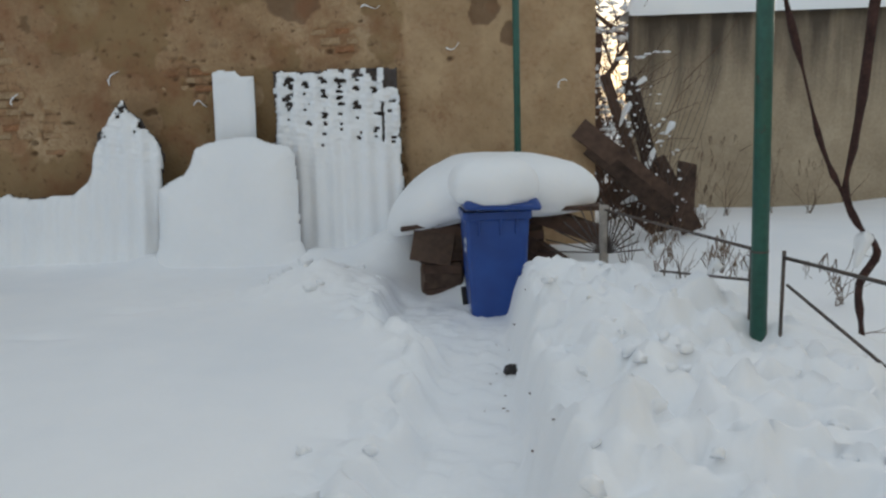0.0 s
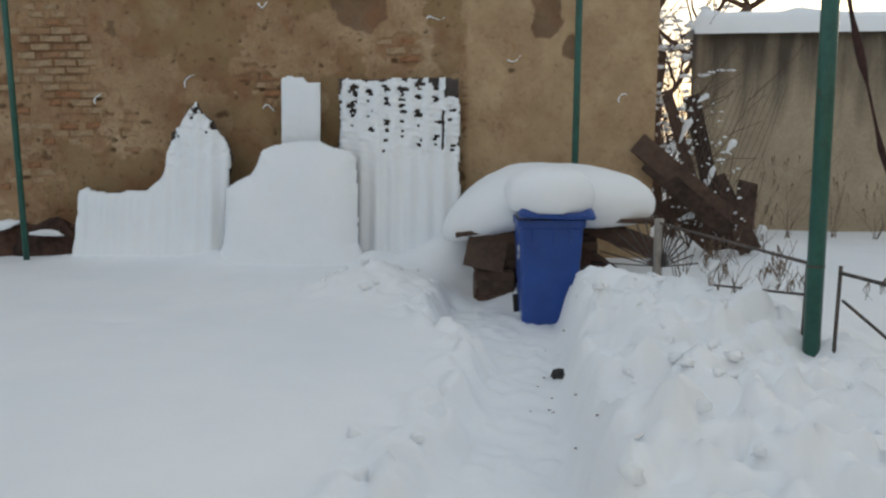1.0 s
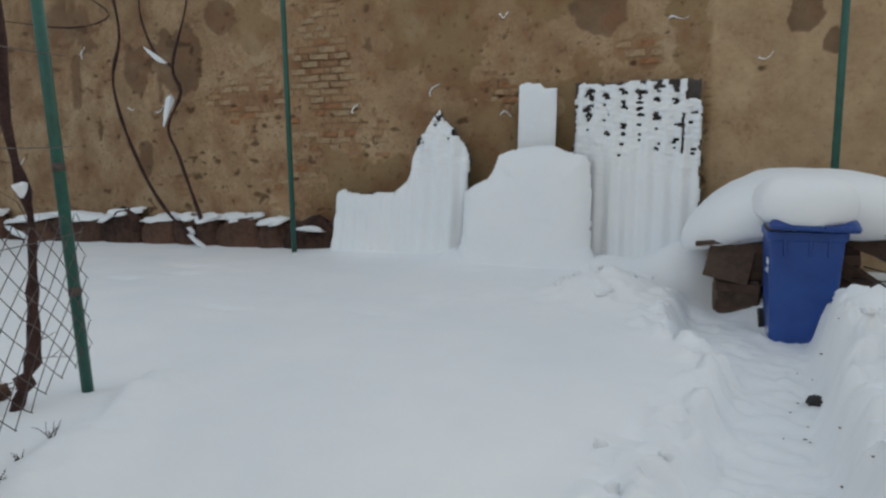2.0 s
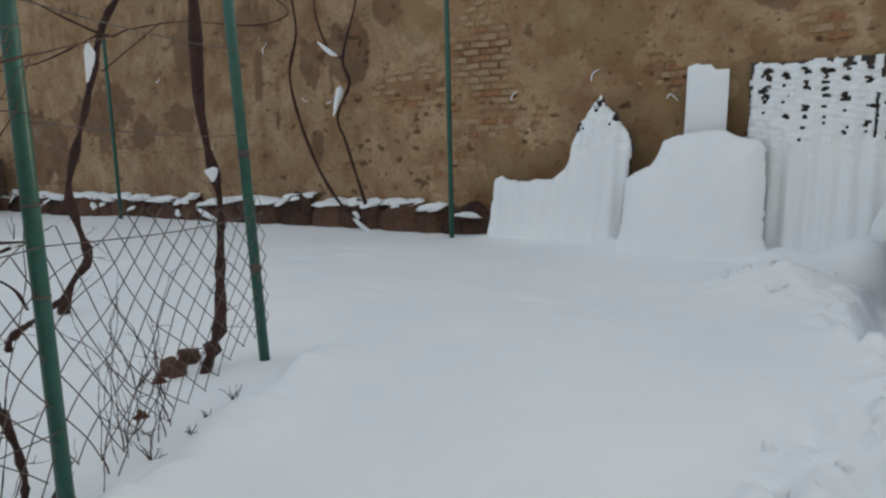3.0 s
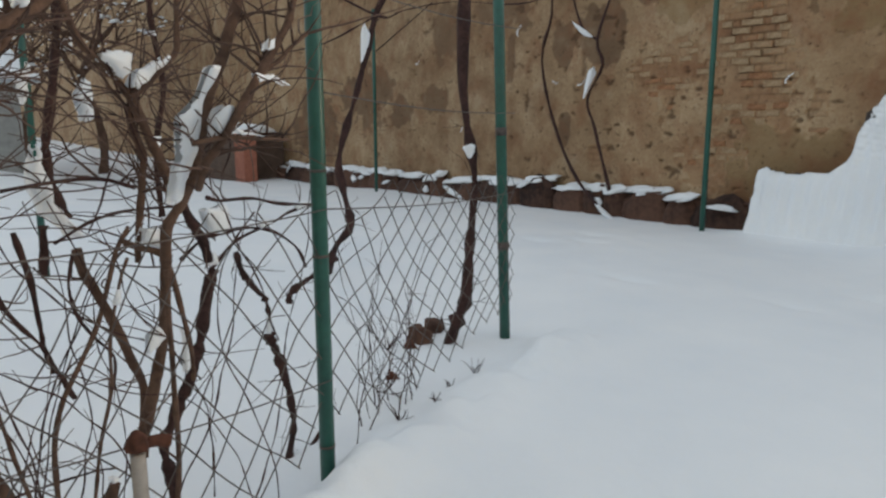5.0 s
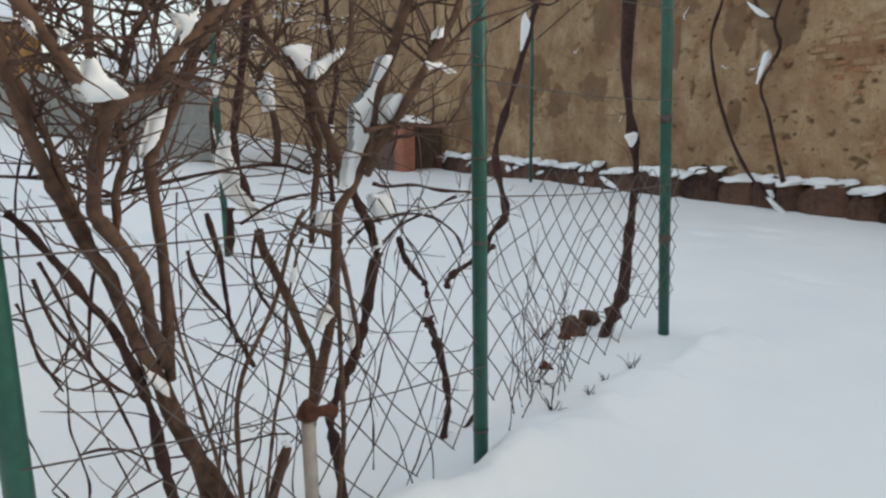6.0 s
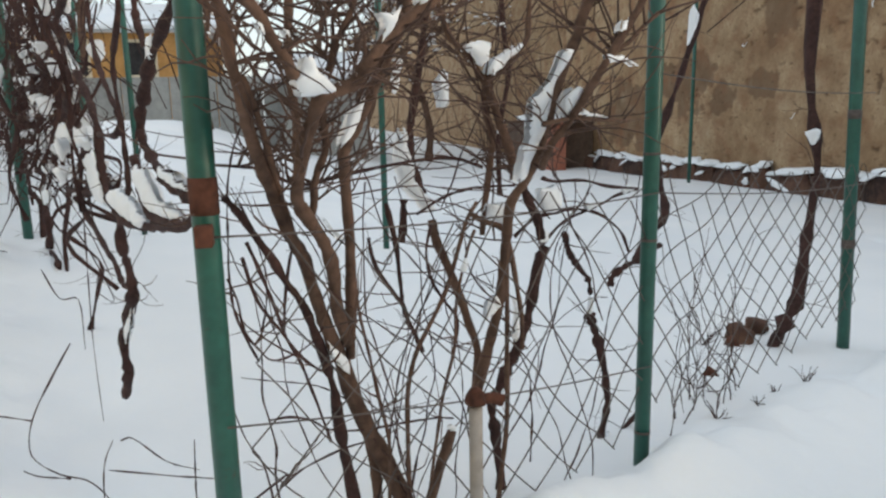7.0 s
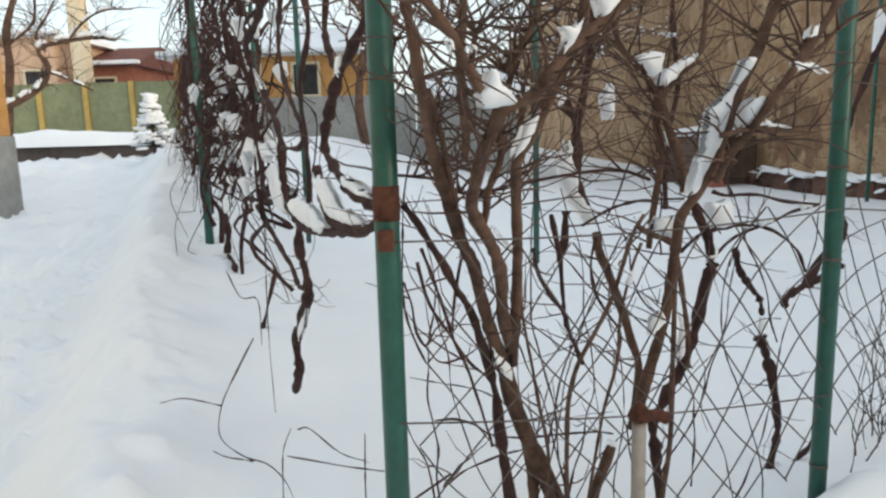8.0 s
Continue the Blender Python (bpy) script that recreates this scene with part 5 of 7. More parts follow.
    fork_snow([(-1.887, 0.210, 0.860), (-1.894, 0.228, 0.858), (-1.898, 0.238, 0.733), (-1.889, 0.215, 0.720)], 0.010, root)
    fork_snow([(-1.507, -0.333, 1.185), (-1.523, -0.310, 1.167), (-1.562, -0.274, 1.108), (-1.556, -0.291, 1.104)], 0.012, root)
    fork_snow([(-2.092, -0.077, 1.331), (-2.101, -0.055, 1.356), (-2.109, -0.035, 1.267), (-2.114, -0.024, 1.191), (-2.142, 0.044, 1.088), (-2.132, 0.019, 1.073), (-2.097, -0.064, 1.148), (-2.088, -0.086, 1.233)], 0.035, root)
    fork_snow([(-1.985, 0.315, 1.036), (-2.001, 0.353, 1.036), (-2.003, 0.359, 0.983), (-1.985, 0.316, 0.987)], 0.010, root)
    fork_snow([(-1.726, -0.018, 0.577), (-1.737, 0.007, 0.578), (-1.741, 0.017, 0.551), (-1.728, -0.012, 0.551)], 0.010, root)
    fork_snow([(-1.227, -0.278, 1.452), (-1.231, -0.266, 1.455), (-1.246, -0.260, 1.439), (-1.240, -0.274, 1.439)], 0.010, root)
    fork_snow([(-1.230, -0.302, 1.437), (-1.236, -0.288, 1.437), (-1.258, -0.275, 1.421), (-1.253, -0.292, 1.419)], 0.008, root)
    fork_snow([(-2.204, 0.061, 1.465), (-2.218, 0.094, 1.515), (-2.226, 0.114, 1.498), (-2.223, 0.105, 1.396), (-2.209, 0.073, 1.388)], 0.020, root)
    fork_snow([(-2.194, 0.037, 1.614), (-2.206, 0.067, 1.615), (-2.208, 0.071, 1.565), (-2.199, 0.048, 1.573)], 0.020, root)
    fork_snow([(-2.156, -0.054, 1.548), (-2.162, -0.040, 1.540), (-2.157, -0.051, 1.449), (-2.148, -0.072, 1.417), (-2.144, -0.081, 1.474)], 0.012, root)
    fork_snow([(-2.159, 0.212, 1.651), (-2.187, 0.279, 1.648), (-2.191, 0.290, 1.620), (-2.181, 0.266, 1.620), (-2.173, 0.247, 1.629)], 0.012, root)
    fork_snow([(-2.049, 0.210, 1.367), (-2.065, 0.247, 1.358), (-2.060, 0.235, 1.313), (-2.052, 0.217, 1.308)], 0.012, root)
    fork_snow([(-2.488, 0.480, 1.419), (-2.514, 0.542, 1.437), (-2.505, 0.520, 1.399), (-2.484, 0.471, 1.362)], 0.020, root)
    branch_snow(base, 22, 9, root)


def branch_snow(base, count, seed, root):
    """Narrow ridges of snow lying along the upper side of stems."""
    g = random.Random(seed)
    for _ in range(count):
        k = g.randrange(2, len(base) - 3)
        a, b = base[k], base[k + 2]
        d = b - a
        if not 0.05 < d.length < 0.4 or a.z < 0.95:
            continue
        ridge = Solid()
        mid_, l = (a + b) / 2, d.length * g.uniform(0.4, 0.9)
        d.normalize()
        lean_ = Vector((0.55, 0.15, 0.8))
        side = lean_ - d * lean_.dot(d)
        w = g.uniform(0.008, 0.013)
        pts = [mid_ + d * (u / 6 - 0.5) * l + side.normalized() * (0.010 + 0.6 * w * math.sin(math.pi * u / 6)) for u in range(7)]
        ridge.tube(pts, w, w * 0.7, sides=8, knob=0.22, seed=g.random() * 40)
        part("snow_ridge", ridge, SNOW, root)


def snow_wedge(size, seed):
    """Snow caught in a fork: wide and ragged on top, narrow towards the foot."""
    c, rings, n, verts = Solid(), 9, 16, []
    for i in range(rings):
        u = i / (rings - 1)
        r = (0.22 + 0.85 * u ** 0.8) * (1.0 if u < 0.8 else math.sqrt(max(0.0, 1 - ((u - 0.8) / 0.2) ** 2)) * 0.9 + 0.1)
        for k in range(n):
            a = 2 * math.pi * k / n
            w = 1 + 0.9 * float(fbm(np.array(1.6 * math.cos(a) + seed * 3.7), np.array(1.6 * math.sin(a) + 2.2 * u + seed), 3))
            lift = 0.35 * size[2] * u * float(fbm(np.array(2.1 * math.cos(a) + seed), np.array(2.1 * math.sin(a) - seed), 2))
            verts.append((size[0] * 1.05 * r * w * math.cos(a), size[1] * r * w * math.sin(a), (u - 0.5) * 1.9 * size[2] + lift))
    faces = [(i * n + k, i * n + (k + 1) % n, (i + 1) * n + (k + 1) % n, (i + 1) * n + k) for i in range(rings - 1) for k in range(n)]
    faces += [tuple(range(n))[::-1], tuple(range((rings - 1) * n, rings * n))]
    c.add(verts, faces)
    return c


shrub()


def vine(label, pts, r0, r1, twigs=8, seed=0, snow=(), mat=None, parts_=(), twig_len=0.25):
    """A gnarled grape vine: one or more woody arms, fine canes and bits of snow."""
    root = thing("grape_vine", label, "vine", "grape vines")
    arms = [pts, *parts_]
    base = []
    for i, arm in enumerate(arms):
        k = 1.0 if i == 0 else 0.75
        part("arm", Solid().tube(arm, r0 * k, r1 * k, sides=8, knob=0.7, seed=seed + i * 5), mat or VINE_BARK, root)
        base += curve_through(arm) if len(arm) > 2 else [Vector(p) for p in arm]
    if twigs:
        s = Solid()
        stem_points("cane", seed + 60, base, twigs, twig_len, 0.1, 1.0, s, 0.0028)
        tagged(part("cane_tangle", s, TWIG, root), kind="stuff")
    for i, (p, size, a) in enumerate(snow):
        part("snow_clump", snow_wedge(size, seed + i * 2.7), SNOW, root).matrix_basis = Matrix.Translation(p) @ pose(0, 0, 0, 0, a, 20)
    return root


vine("gnarled dark vine trunk tied to the mesh fence", [(-2.86, 1.76, 0.20), (-2.83, 1.83, 0.38), (-2.82, 1.88, 0.5), (-2.84, 1.92, 0.77), (-2.87, 1.97, 1.05), (-2.90, 1.97, 1.22), (-2.98, 1.98, 1.53), (-3.05, 2.04, 2.04), (-3.08, 2.05, 2.6)],
     0.030, 0.022, 14, 2, [((-2.86, 1.93, 1.23), (0.03, 0.03, 0.035), 0)])
vine("thin snow-dusted vine climbing the plastered wall", [(-5.77, 6.30, 0.21), (-6.45, 6.45, 0.63), (-6.94, 6.5, 1.33), (-7.19, 6.5, 2.15), (-7.02, 6.5, 2.71), (-7.09, 6.5, 3.3)], 0.022, 0.016, 6, 6,
     [((-5.80, 6.28, 0.25), (0.2, 0.04, 0.03), 40)])
vine("thin snow-dusted vine climbing the plastered wall", [(-5.85, 6.5, 0.2), (-5.92, 6.5, 0.46), (-6.21, 6.5, 1.25), (-6.35, 6.5, 1.61), (-6.12, 6.5, 2.02), (-6.22, 6.5, 2.33), (-5.95, 6.5, 3.01), (-5.95, 6.5, 3.4)], 0.022, 0.018, 8, 8,
     [((-6.31, 6.46, 1.80), (0.04, 0.04, 0.2), 18), ((-6.4, 6.46, 2.42), (0.16, 0.03, 0.03), 35)], parts_=[[(-6.22, 6.5, 2.33), (-6.45, 6.5, 2.45), (-6.65, 6.5, 2.9), (-6.65, 6.5, 3.3)]])
vine("dark vine arching over the snow bed", [(-4.76, 2.04, 0.2), (-4.70, 2.1, 0.45), (-4.66, 2.21, 0.62), (-4.75, 2.2, 0.9), (-4.80, 2.21, 1.13), (-4.76, 2.35, 1.6), (-4.72, 2.52, 2.18), (-4.4, 2.6, 2.5)], 0.028, 0.02, 14, 10,
     [((-4.74, 2.4, 1.9), (0.03, 0.03, 0.16), 8)])
vine("bare two-armed vine with a snow patch in the garden", [(2.23, 3.45, 0.15), (2.23, 3.45, 0.30), (2.20, 3.45, 0.55), (2.26, 3.42, 0.72), (2.17, 3.45, 0.86), (2.13, 3.5, 1.02), (2.17, 3.5, 1.3), (2.2, 3.5, 1.7), (2.24, 3.5, 2.4)], 0.017, 0.019, 8, 12,
     [((2.17, 3.40, 0.74), (0.035, 0.035, 0.10), 20)], parts_=[[(2.13, 3.5, 0.98), (2.0, 3.48, 1.22), (1.87, 3.45, 1.6), (1.74, 3.42, 2.0), (1.70, 3.42, 2.4)]])


# vine row along the trodden path: from the first post into the distance
ROW_A, ROW_B = Vector((-1.41, -0.54, 0)), Vector((-13.0, -5.0, 0))


def row_point(t, z, o=0.0):
    p = ROW_A.lerp(ROW_B, t)
    return Vector((p.x + 0.36 * o, p.y - 0.93 * o, z))


def old_vine(label, seed, arms, snow, along=(-0.933, -0.359, 0)):
    """A gnarled vine: arms of their own thickness, canes, and snow packed on them."""
    root = thing("grape_vine", label, "vine", "grape vines")
    base = []
    for i, (r0, r1, pts) in enumerate(arms):
        part("arm", Solid().tube(curve_through(pts, 6), r0, r1, sides=8, knob=0.5, smooth=False, seed=seed + i * 5), VINE_BARK, root)
        base += curve_through(pts)
    s = Solid()
    stem_points("cane", seed + 60, base, 5 * len(arms), 0.14, 0.1, 1.0, s, 0.0024)
    tagged(part("cane_tangle", s, TWIG, root), kind="stuff")
    for depth, outline in snow:
        fork_snow(outline, depth, root, along)


old_vine('thick gnarled vine bent into a snowy cordon beside a post', 20, [
    (0.0118, 0.0157, [(-1.138, -0.435, 1.956), (-1.414, -0.542, 1.687), (-1.487, -0.569, 1.616), (-1.616, -0.619, 1.557), (-1.758, -0.674, 1.502), (-1.872, -0.718, 1.424), (-1.938, -0.743, 1.344), (-1.830, -0.701, 1.281), (-1.675, -0.642, 1.243), (-1.549, -0.593, 1.228), (-1.408, -0.539, 1.230)]),
    (0.0147, 0.0135, [(-2.049, -0.786, 1.279), (-1.977, -0.758, 1.186), (-1.811, -0.694, 1.141), (-1.593, -0.610, 1.155), (-1.412, -0.541, 1.202)]),
    (0.0081, 0.0083, [(-1.688, -0.647, 2.127), (-1.818, -0.697, 1.752), (-1.860, -0.713, 1.633), (-1.814, -0.696, 1.564), (-1.740, -0.667, 1.503)]),
], [
    (0.020, [(-2.015, -0.773, 1.263), (-1.918, -0.735, 1.260), (-1.793, -0.687, 1.200), (-1.597, -0.612, 1.187), (-1.518, -0.582, 1.178), (-1.703, -0.653, 1.150), (-1.878, -0.720, 1.150), (-1.988, -0.763, 1.198)]),
    (0.016, [(-1.721, -0.660, 1.275), (-1.583, -0.607, 1.264), (-1.451, -0.556, 1.248), (-1.469, -0.563, 1.234), (-1.612, -0.618, 1.234), (-1.727, -0.662, 1.247)]),
    (0.010, [(-1.739, -0.667, 1.562), (-1.664, -0.638, 1.566), (-1.706, -0.654, 1.513), (-1.790, -0.686, 1.485)]),])
old_vine('gnarled vine trunk rooted in open snow with snowy arms', 22, [
    (0.0192, 0.0127, [(-2.679, -1.028, 0.378), (-2.565, -0.984, 0.509), (-2.610, -1.002, 0.584), (-2.439, -0.936, 0.735), (-2.295, -0.880, 0.853), (-2.331, -0.894, 0.923), (-2.412, -0.925, 0.985), (-2.388, -0.916, 1.059), (-2.276, -0.873, 1.073)]),
    (0.0148, 0.0114, [(-2.647, -1.016, 2.318), (-2.823, -1.084, 1.965), (-2.861, -1.098, 1.890), (-3.108, -1.193, 1.844), (-3.492, -1.341, 1.797), (-3.343, -1.284, 1.676), (-3.029, -1.163, 1.555), (-2.809, -1.078, 1.453), (-2.660, -1.021, 1.352), (-2.661, -1.021, 1.254), (-2.615, -1.004, 1.143), (-2.484, -0.953, 1.087), (-2.240, -0.859, 1.072), (-1.900, -0.728, 1.110), (-1.593, -0.610, 1.155)]),
    (0.0127, 0.0073, [(-3.191, -1.225, 1.232), (-3.323, -1.276, 1.084), (-3.310, -1.271, 0.995), (-2.985, -1.146, 0.949), (-2.793, -1.072, 0.916), (-2.576, -0.989, 0.887), (-2.479, -0.951, 0.843), (-2.302, -0.883, 0.861)]),
], [
    (0.025, [(-2.484, -0.953, 1.152), (-2.301, -0.883, 1.177), (-2.090, -0.801, 1.156), (-1.922, -0.737, 1.126), (-1.993, -0.764, 1.091), (-2.236, -0.858, 1.083), (-2.426, -0.931, 1.099)]),
    (0.020, [(-3.160, -1.213, 1.221), (-2.785, -1.069, 1.277), (-2.662, -1.022, 1.184), (-2.636, -1.012, 1.089), (-2.871, -1.102, 1.074), (-2.985, -1.146, 1.162)]),
    (0.010, [(-3.298, -1.267, 1.682), (-3.016, -1.158, 1.582), (-2.978, -1.143, 1.522), (-3.167, -1.216, 1.564)]),
    (0.012, [(-2.479, -0.951, 0.708), (-2.317, -0.889, 0.809), (-2.396, -0.919, 0.709), (-2.534, -0.972, 0.607)]),])
old_vine('looping dark vine arms hung with snow in the trellis row', 303, [
    (0.0192, 0.0199, [(-4.019, -1.544, 1.654), (-4.651, -1.787, 1.522), (-5.451, -2.095, 1.309), (-7.472, -2.873, 1.055), (-9.320, -3.584, 0.580), (-8.862, -3.407, 0.277), (-6.898, -2.652, 0.333), (-5.334, -2.050, 0.444), (-5.011, -1.926, 0.417)]),
    (0.0158, 0.0138, [(-3.318, -1.274, 1.502), (-3.901, -1.498, 1.325), (-4.420, -1.698, 1.157), (-4.089, -1.571, 1.039), (-3.272, -1.256, 1.070), (-2.884, -1.107, 1.112)]),
    (0.0285, 0.0212, [(-5.977, -2.297, 0.284), (-5.491, -2.110, 0.597), (-5.669, -2.179, 0.801), (-5.328, -2.048, 1.004)]),
    (0.0157, 0.0122, [(-3.939, -1.513, 2.530), (-3.780, -1.452, 2.168), (-3.676, -1.412, 1.932), (-4.171, -1.602, 1.791), (-3.752, -1.441, 1.549), (-3.375, -1.296, 1.401), (-3.074, -1.180, 1.326)]),
    (0.0085, 0.0084, [(-2.141, -0.821, 2.150), (-2.415, -0.927, 1.879), (-2.572, -0.987, 1.724), (-2.530, -0.971, 1.585), (-2.355, -0.904, 1.462), (-2.235, -0.857, 1.388), (-2.299, -0.882, 1.332), (-2.632, -1.010, 1.327)]),
    (0.0088, 0.0071, [(-2.207, -0.847, 2.183), (-2.106, -0.808, 1.798), (-2.069, -0.793, 1.653), (-2.237, -0.858, 1.526), (-2.195, -0.842, 1.371), (-2.171, -0.833, 1.217), (-2.213, -0.849, 1.161)]),
], [
    (0.035, [(-4.072, -1.564, 1.326), (-3.543, -1.361, 1.375), (-3.067, -1.177, 1.340), (-2.790, -1.071, 1.299), (-3.102, -1.191, 1.267), (-3.730, -1.433, 1.262)]),
    (0.012, [(-9.001, -3.461, 1.876), (-7.204, -2.769, 1.801), (-7.169, -2.756, 1.690), (-8.539, -3.283, 1.719)]),
    (0.015, [(-5.830, -2.241, 0.924), (-5.135, -1.973, 0.956), (-5.102, -1.960, 0.836), (-5.777, -2.220, 0.743)]),
    (0.010, [(-5.948, -2.286, 1.220), (-4.910, -1.887, 1.219), (-5.093, -1.957, 1.161), (-5.833, -2.242, 1.155)]),])
old_vine('thin knotted vine pieces hanging behind the mesh fence', 4, [
    (0.0099, 0.0085, [(-2.080, 0.438, 1.004), (-2.090, 0.462, 0.933), (-2.108, 0.506, 0.875), (-2.123, 0.540, 0.835), (-2.126, 0.550, 0.784)]),
    (0.0152, 0.0136, [(-2.125, 0.547, 0.712), (-2.131, 0.560, 0.684), (-2.143, 0.590, 0.609), (-2.158, 0.625, 0.471), (-2.162, 0.634, 0.373), (-2.152, 0.610, 0.271), (-2.140, 0.581, 0.229)]),
    (0.0068, 0.0089, [(-2.142, 0.586, 0.223), (-2.163, 0.636, 0.225), (-2.189, 0.699, 0.256), (-2.215, 0.762, 0.295), (-2.236, 0.811, 0.354)]),
    (0.0103, 0.0108, [(-2.163, 0.636, 0.796), (-2.166, 0.643, 0.826), (-2.184, 0.686, 0.850), (-2.214, 0.760, 0.870), (-2.257, 0.862, 0.907)]),
], [
    (0.008, [(-2.119, 0.533, 0.779), (-2.134, 0.567, 0.774), (-2.132, 0.562, 0.713), (-2.123, 0.540, 0.716)]),
    (0.012, [(-2.143, 0.589, 0.246), (-2.167, 0.646, 0.282), (-2.181, 0.681, 0.244), (-2.163, 0.636, 0.223)]),], (-0.386, 0.922, 0))
vine("thin hanging vine of the trellis row", [(-4.39, -1.91, 2.7), (-4.39, -1.91, 2.24), (-4.22, -1.86, 1.83), (-4.07, -1.81, 1.51), (-3.93, -1.70, 1.32), (-3.80, -1.72, 1.11), (-3.66, -1.62, 0.92)], 0.014, 0.011, 14, 307, [((-4.1, -1.82, 1.6), (0.03, 0.03, 0.07), 20)], twig_len=0.2)
for i in range(2, 17):
    g = random.Random(100 + i)
    t = 0.07 + 0.040 * i + 0.0011 * i * i
    p0 = row_point(t, 0)
    ground_z = gz(p0.x, p0.y)
    pts, z, o = [], ground_z - 0.05 if i % 2 else 0.75 + ground_z, 0.0
    while z < 2.6:
        pts.append(row_point(t + g.uniform(-0.012, 0.012), z, o + g.uniform(-0.12, 0.12)))
        z += g.uniform(0.16, 0.3)
    arms = []
    for _ in range(4):
        zz = g.uniform(1.0, 2.4)
        arm = []
        for k in range(6):
            arm.append(row_point(t + (k - 1) * 0.014 * g.choice((-1, 1)) + g.uniform(-0.008, 0.008), zz - (k - 2) ** 2 * 0.03 + g.uniform(-0.1, 0.1), g.uniform(-0.15, 0.15)))
        arms.append(arm)
    snow = [(row_point(t + g.uniform(-0.02, 0.02), g.uniform(1.0, 1.9), g.uniform(-0.1, 0.1)), (g.uniform(0.03, 0.08), 0.03, g.uniform(0.02, 0.05)), g.uniform(-30, 30)) for _ in range(12)]
    root = vine("tangled bare vine of the trellis row with snow bits", pts, 0.010 + 0.0006 * i, 0.007 + 0.0004 * i, 16, 30 + i, snow, parts_=arms, twig_len=0.35)
    hang = Solid()
    for _ in range(30):
        q = row_point(t + g.uniform(-0.04, 0.04), g.uniform(1.35, 2.8), g.uniform(-0.16, 0.16))
        run = [q]
        for k in range(5):
            q = q + Vector((g.uniform(-0.13, 0.13), g.uniform(-0.12, 0.12), -g.uniform(-0.02, 0.26)))
            run.append(q)
        hang.tube(run, g.uniform(0.003, 0.006) * (0.7 + 0.05 * i), 0.002, sides=4, knob=0.5, seed=i)
    tagged(part("hanging_tangle", hang, VINE_BARK, root), kind="stuff")


# ---- rusty pipe stub by the shrub ----
def pipe_stub():
    root = thing("pipe_stub", "dull standpipe with a rusty tap head", "standpipe")
    c = fence_point(0.585, 0, -0.06)
    part("pipe", Solid().tube([(0, 0, 0.1), (0, 0, 0.68)], 0.017, sides=12), PIPE, root)
    part("elbow", Solid().lump((0, 0, 0.70), (0.028, 0.026, 0.032), 4, 0.15), RUST, root)
    part("tap", Solid().tube([(0, 0, 0.70), (-0.01, 0.045, 0.695), (-0.012, 0.07, 0.685)], 0.012, 0.016, sides=10), RUST, root)
    root.matrix_basis = pose(c.x, c.y, 0)


pipe_stub()


# ---- small things ----
def small_rock(x, y, size, seed, label, mat=STONE):
    s = stone_block(size[0], size[1], size[2], seed)
    ob = part("rock", s, mat)
    ob.matrix_basis = pose(x, y, gz(x, y) + size[2] * 0.22, 5, -6, seed * 37)
    return tagged(ob, label, "rock")


small_rock(0.49, 3.62, (0.085, 0.07, 0.06), 3, "dark lump of frozen dirt on the dug path", DARK)


def path_dirt():
    s, g = Solid(), random.Random(8)
    for _ in range(20):
        y = g.uniform(1.9, 4.4)
        x = 0.36 + 0.03 * y + g.gauss(0, 0.09)
        r = g.uniform(0.003, 0.007)
        s.lump((x, y, gz(x, y) + r * 0.3), (r * 1.6, r * 1.3, r * 0.6), g.random() * 30, 0.5, level=1)
    tagged(part("dirt_crumbs", s, STONE), "small dark crumbs of dirt on the dug path", "dirt", kind="stuff")


path_dirt()
small_rock(-2.95, 1.68, (0.13, 0.10, 0.11), 5, "dark stone half buried in snow")
small_rock(-3.05, 1.84, (0.11, 0.10, 0.09), 8, "dark stone half buried in snow")

# ---- loose snow chunks on the heap and along the path ----
def snow_chunks():
    s, g = Solid(), random.Random(17)
    for _ in range(80):
        if g.random() < 0.85:
            y = g.uniform(1.6, 5.0)
            x = 0.58 + 0.05 * (y - 2.5) + abs(g.gauss(0, 0.55))
        else:
            y = g.uniform(1.6, 4.7)
            x = -0.22 + 0.13 * (y - 2.4) + g.gauss(0, 0.10)
        if x > 2.0:
            continue
        r = g.choice((0.014, 0.02, 0.028, 0.036)) * g.uniform(0.7, 1.3)
        s.lump((x, y, gz(x, y) + r * 0.15), (r, r * g.uniform(0.6, 1.1), r * g.uniform(0.5, 0.9)), g.random() * 90, 0.45, pose(0, 0, 0, g.uniform(-40, 40), g.uniform(-40, 40), g.uniform(0, 360)), level=2)
    for _ in range(14):
        x, y = g.gauss(-0.85, 0.3), g.gauss(5.0, 0.2)
        r = g.uniform(0.015, 0.05)
        s.lump((x, y, gz(x, y) + r * 0.15), (r, r * 0.8, r * 0.7), g.random() * 90, 0.7, level=2)
    tagged(part("snow_chunks", s, SNOW), "loose lumps of shovelled snow beside the path", "snow", kind="stuff")


snow_chunks()


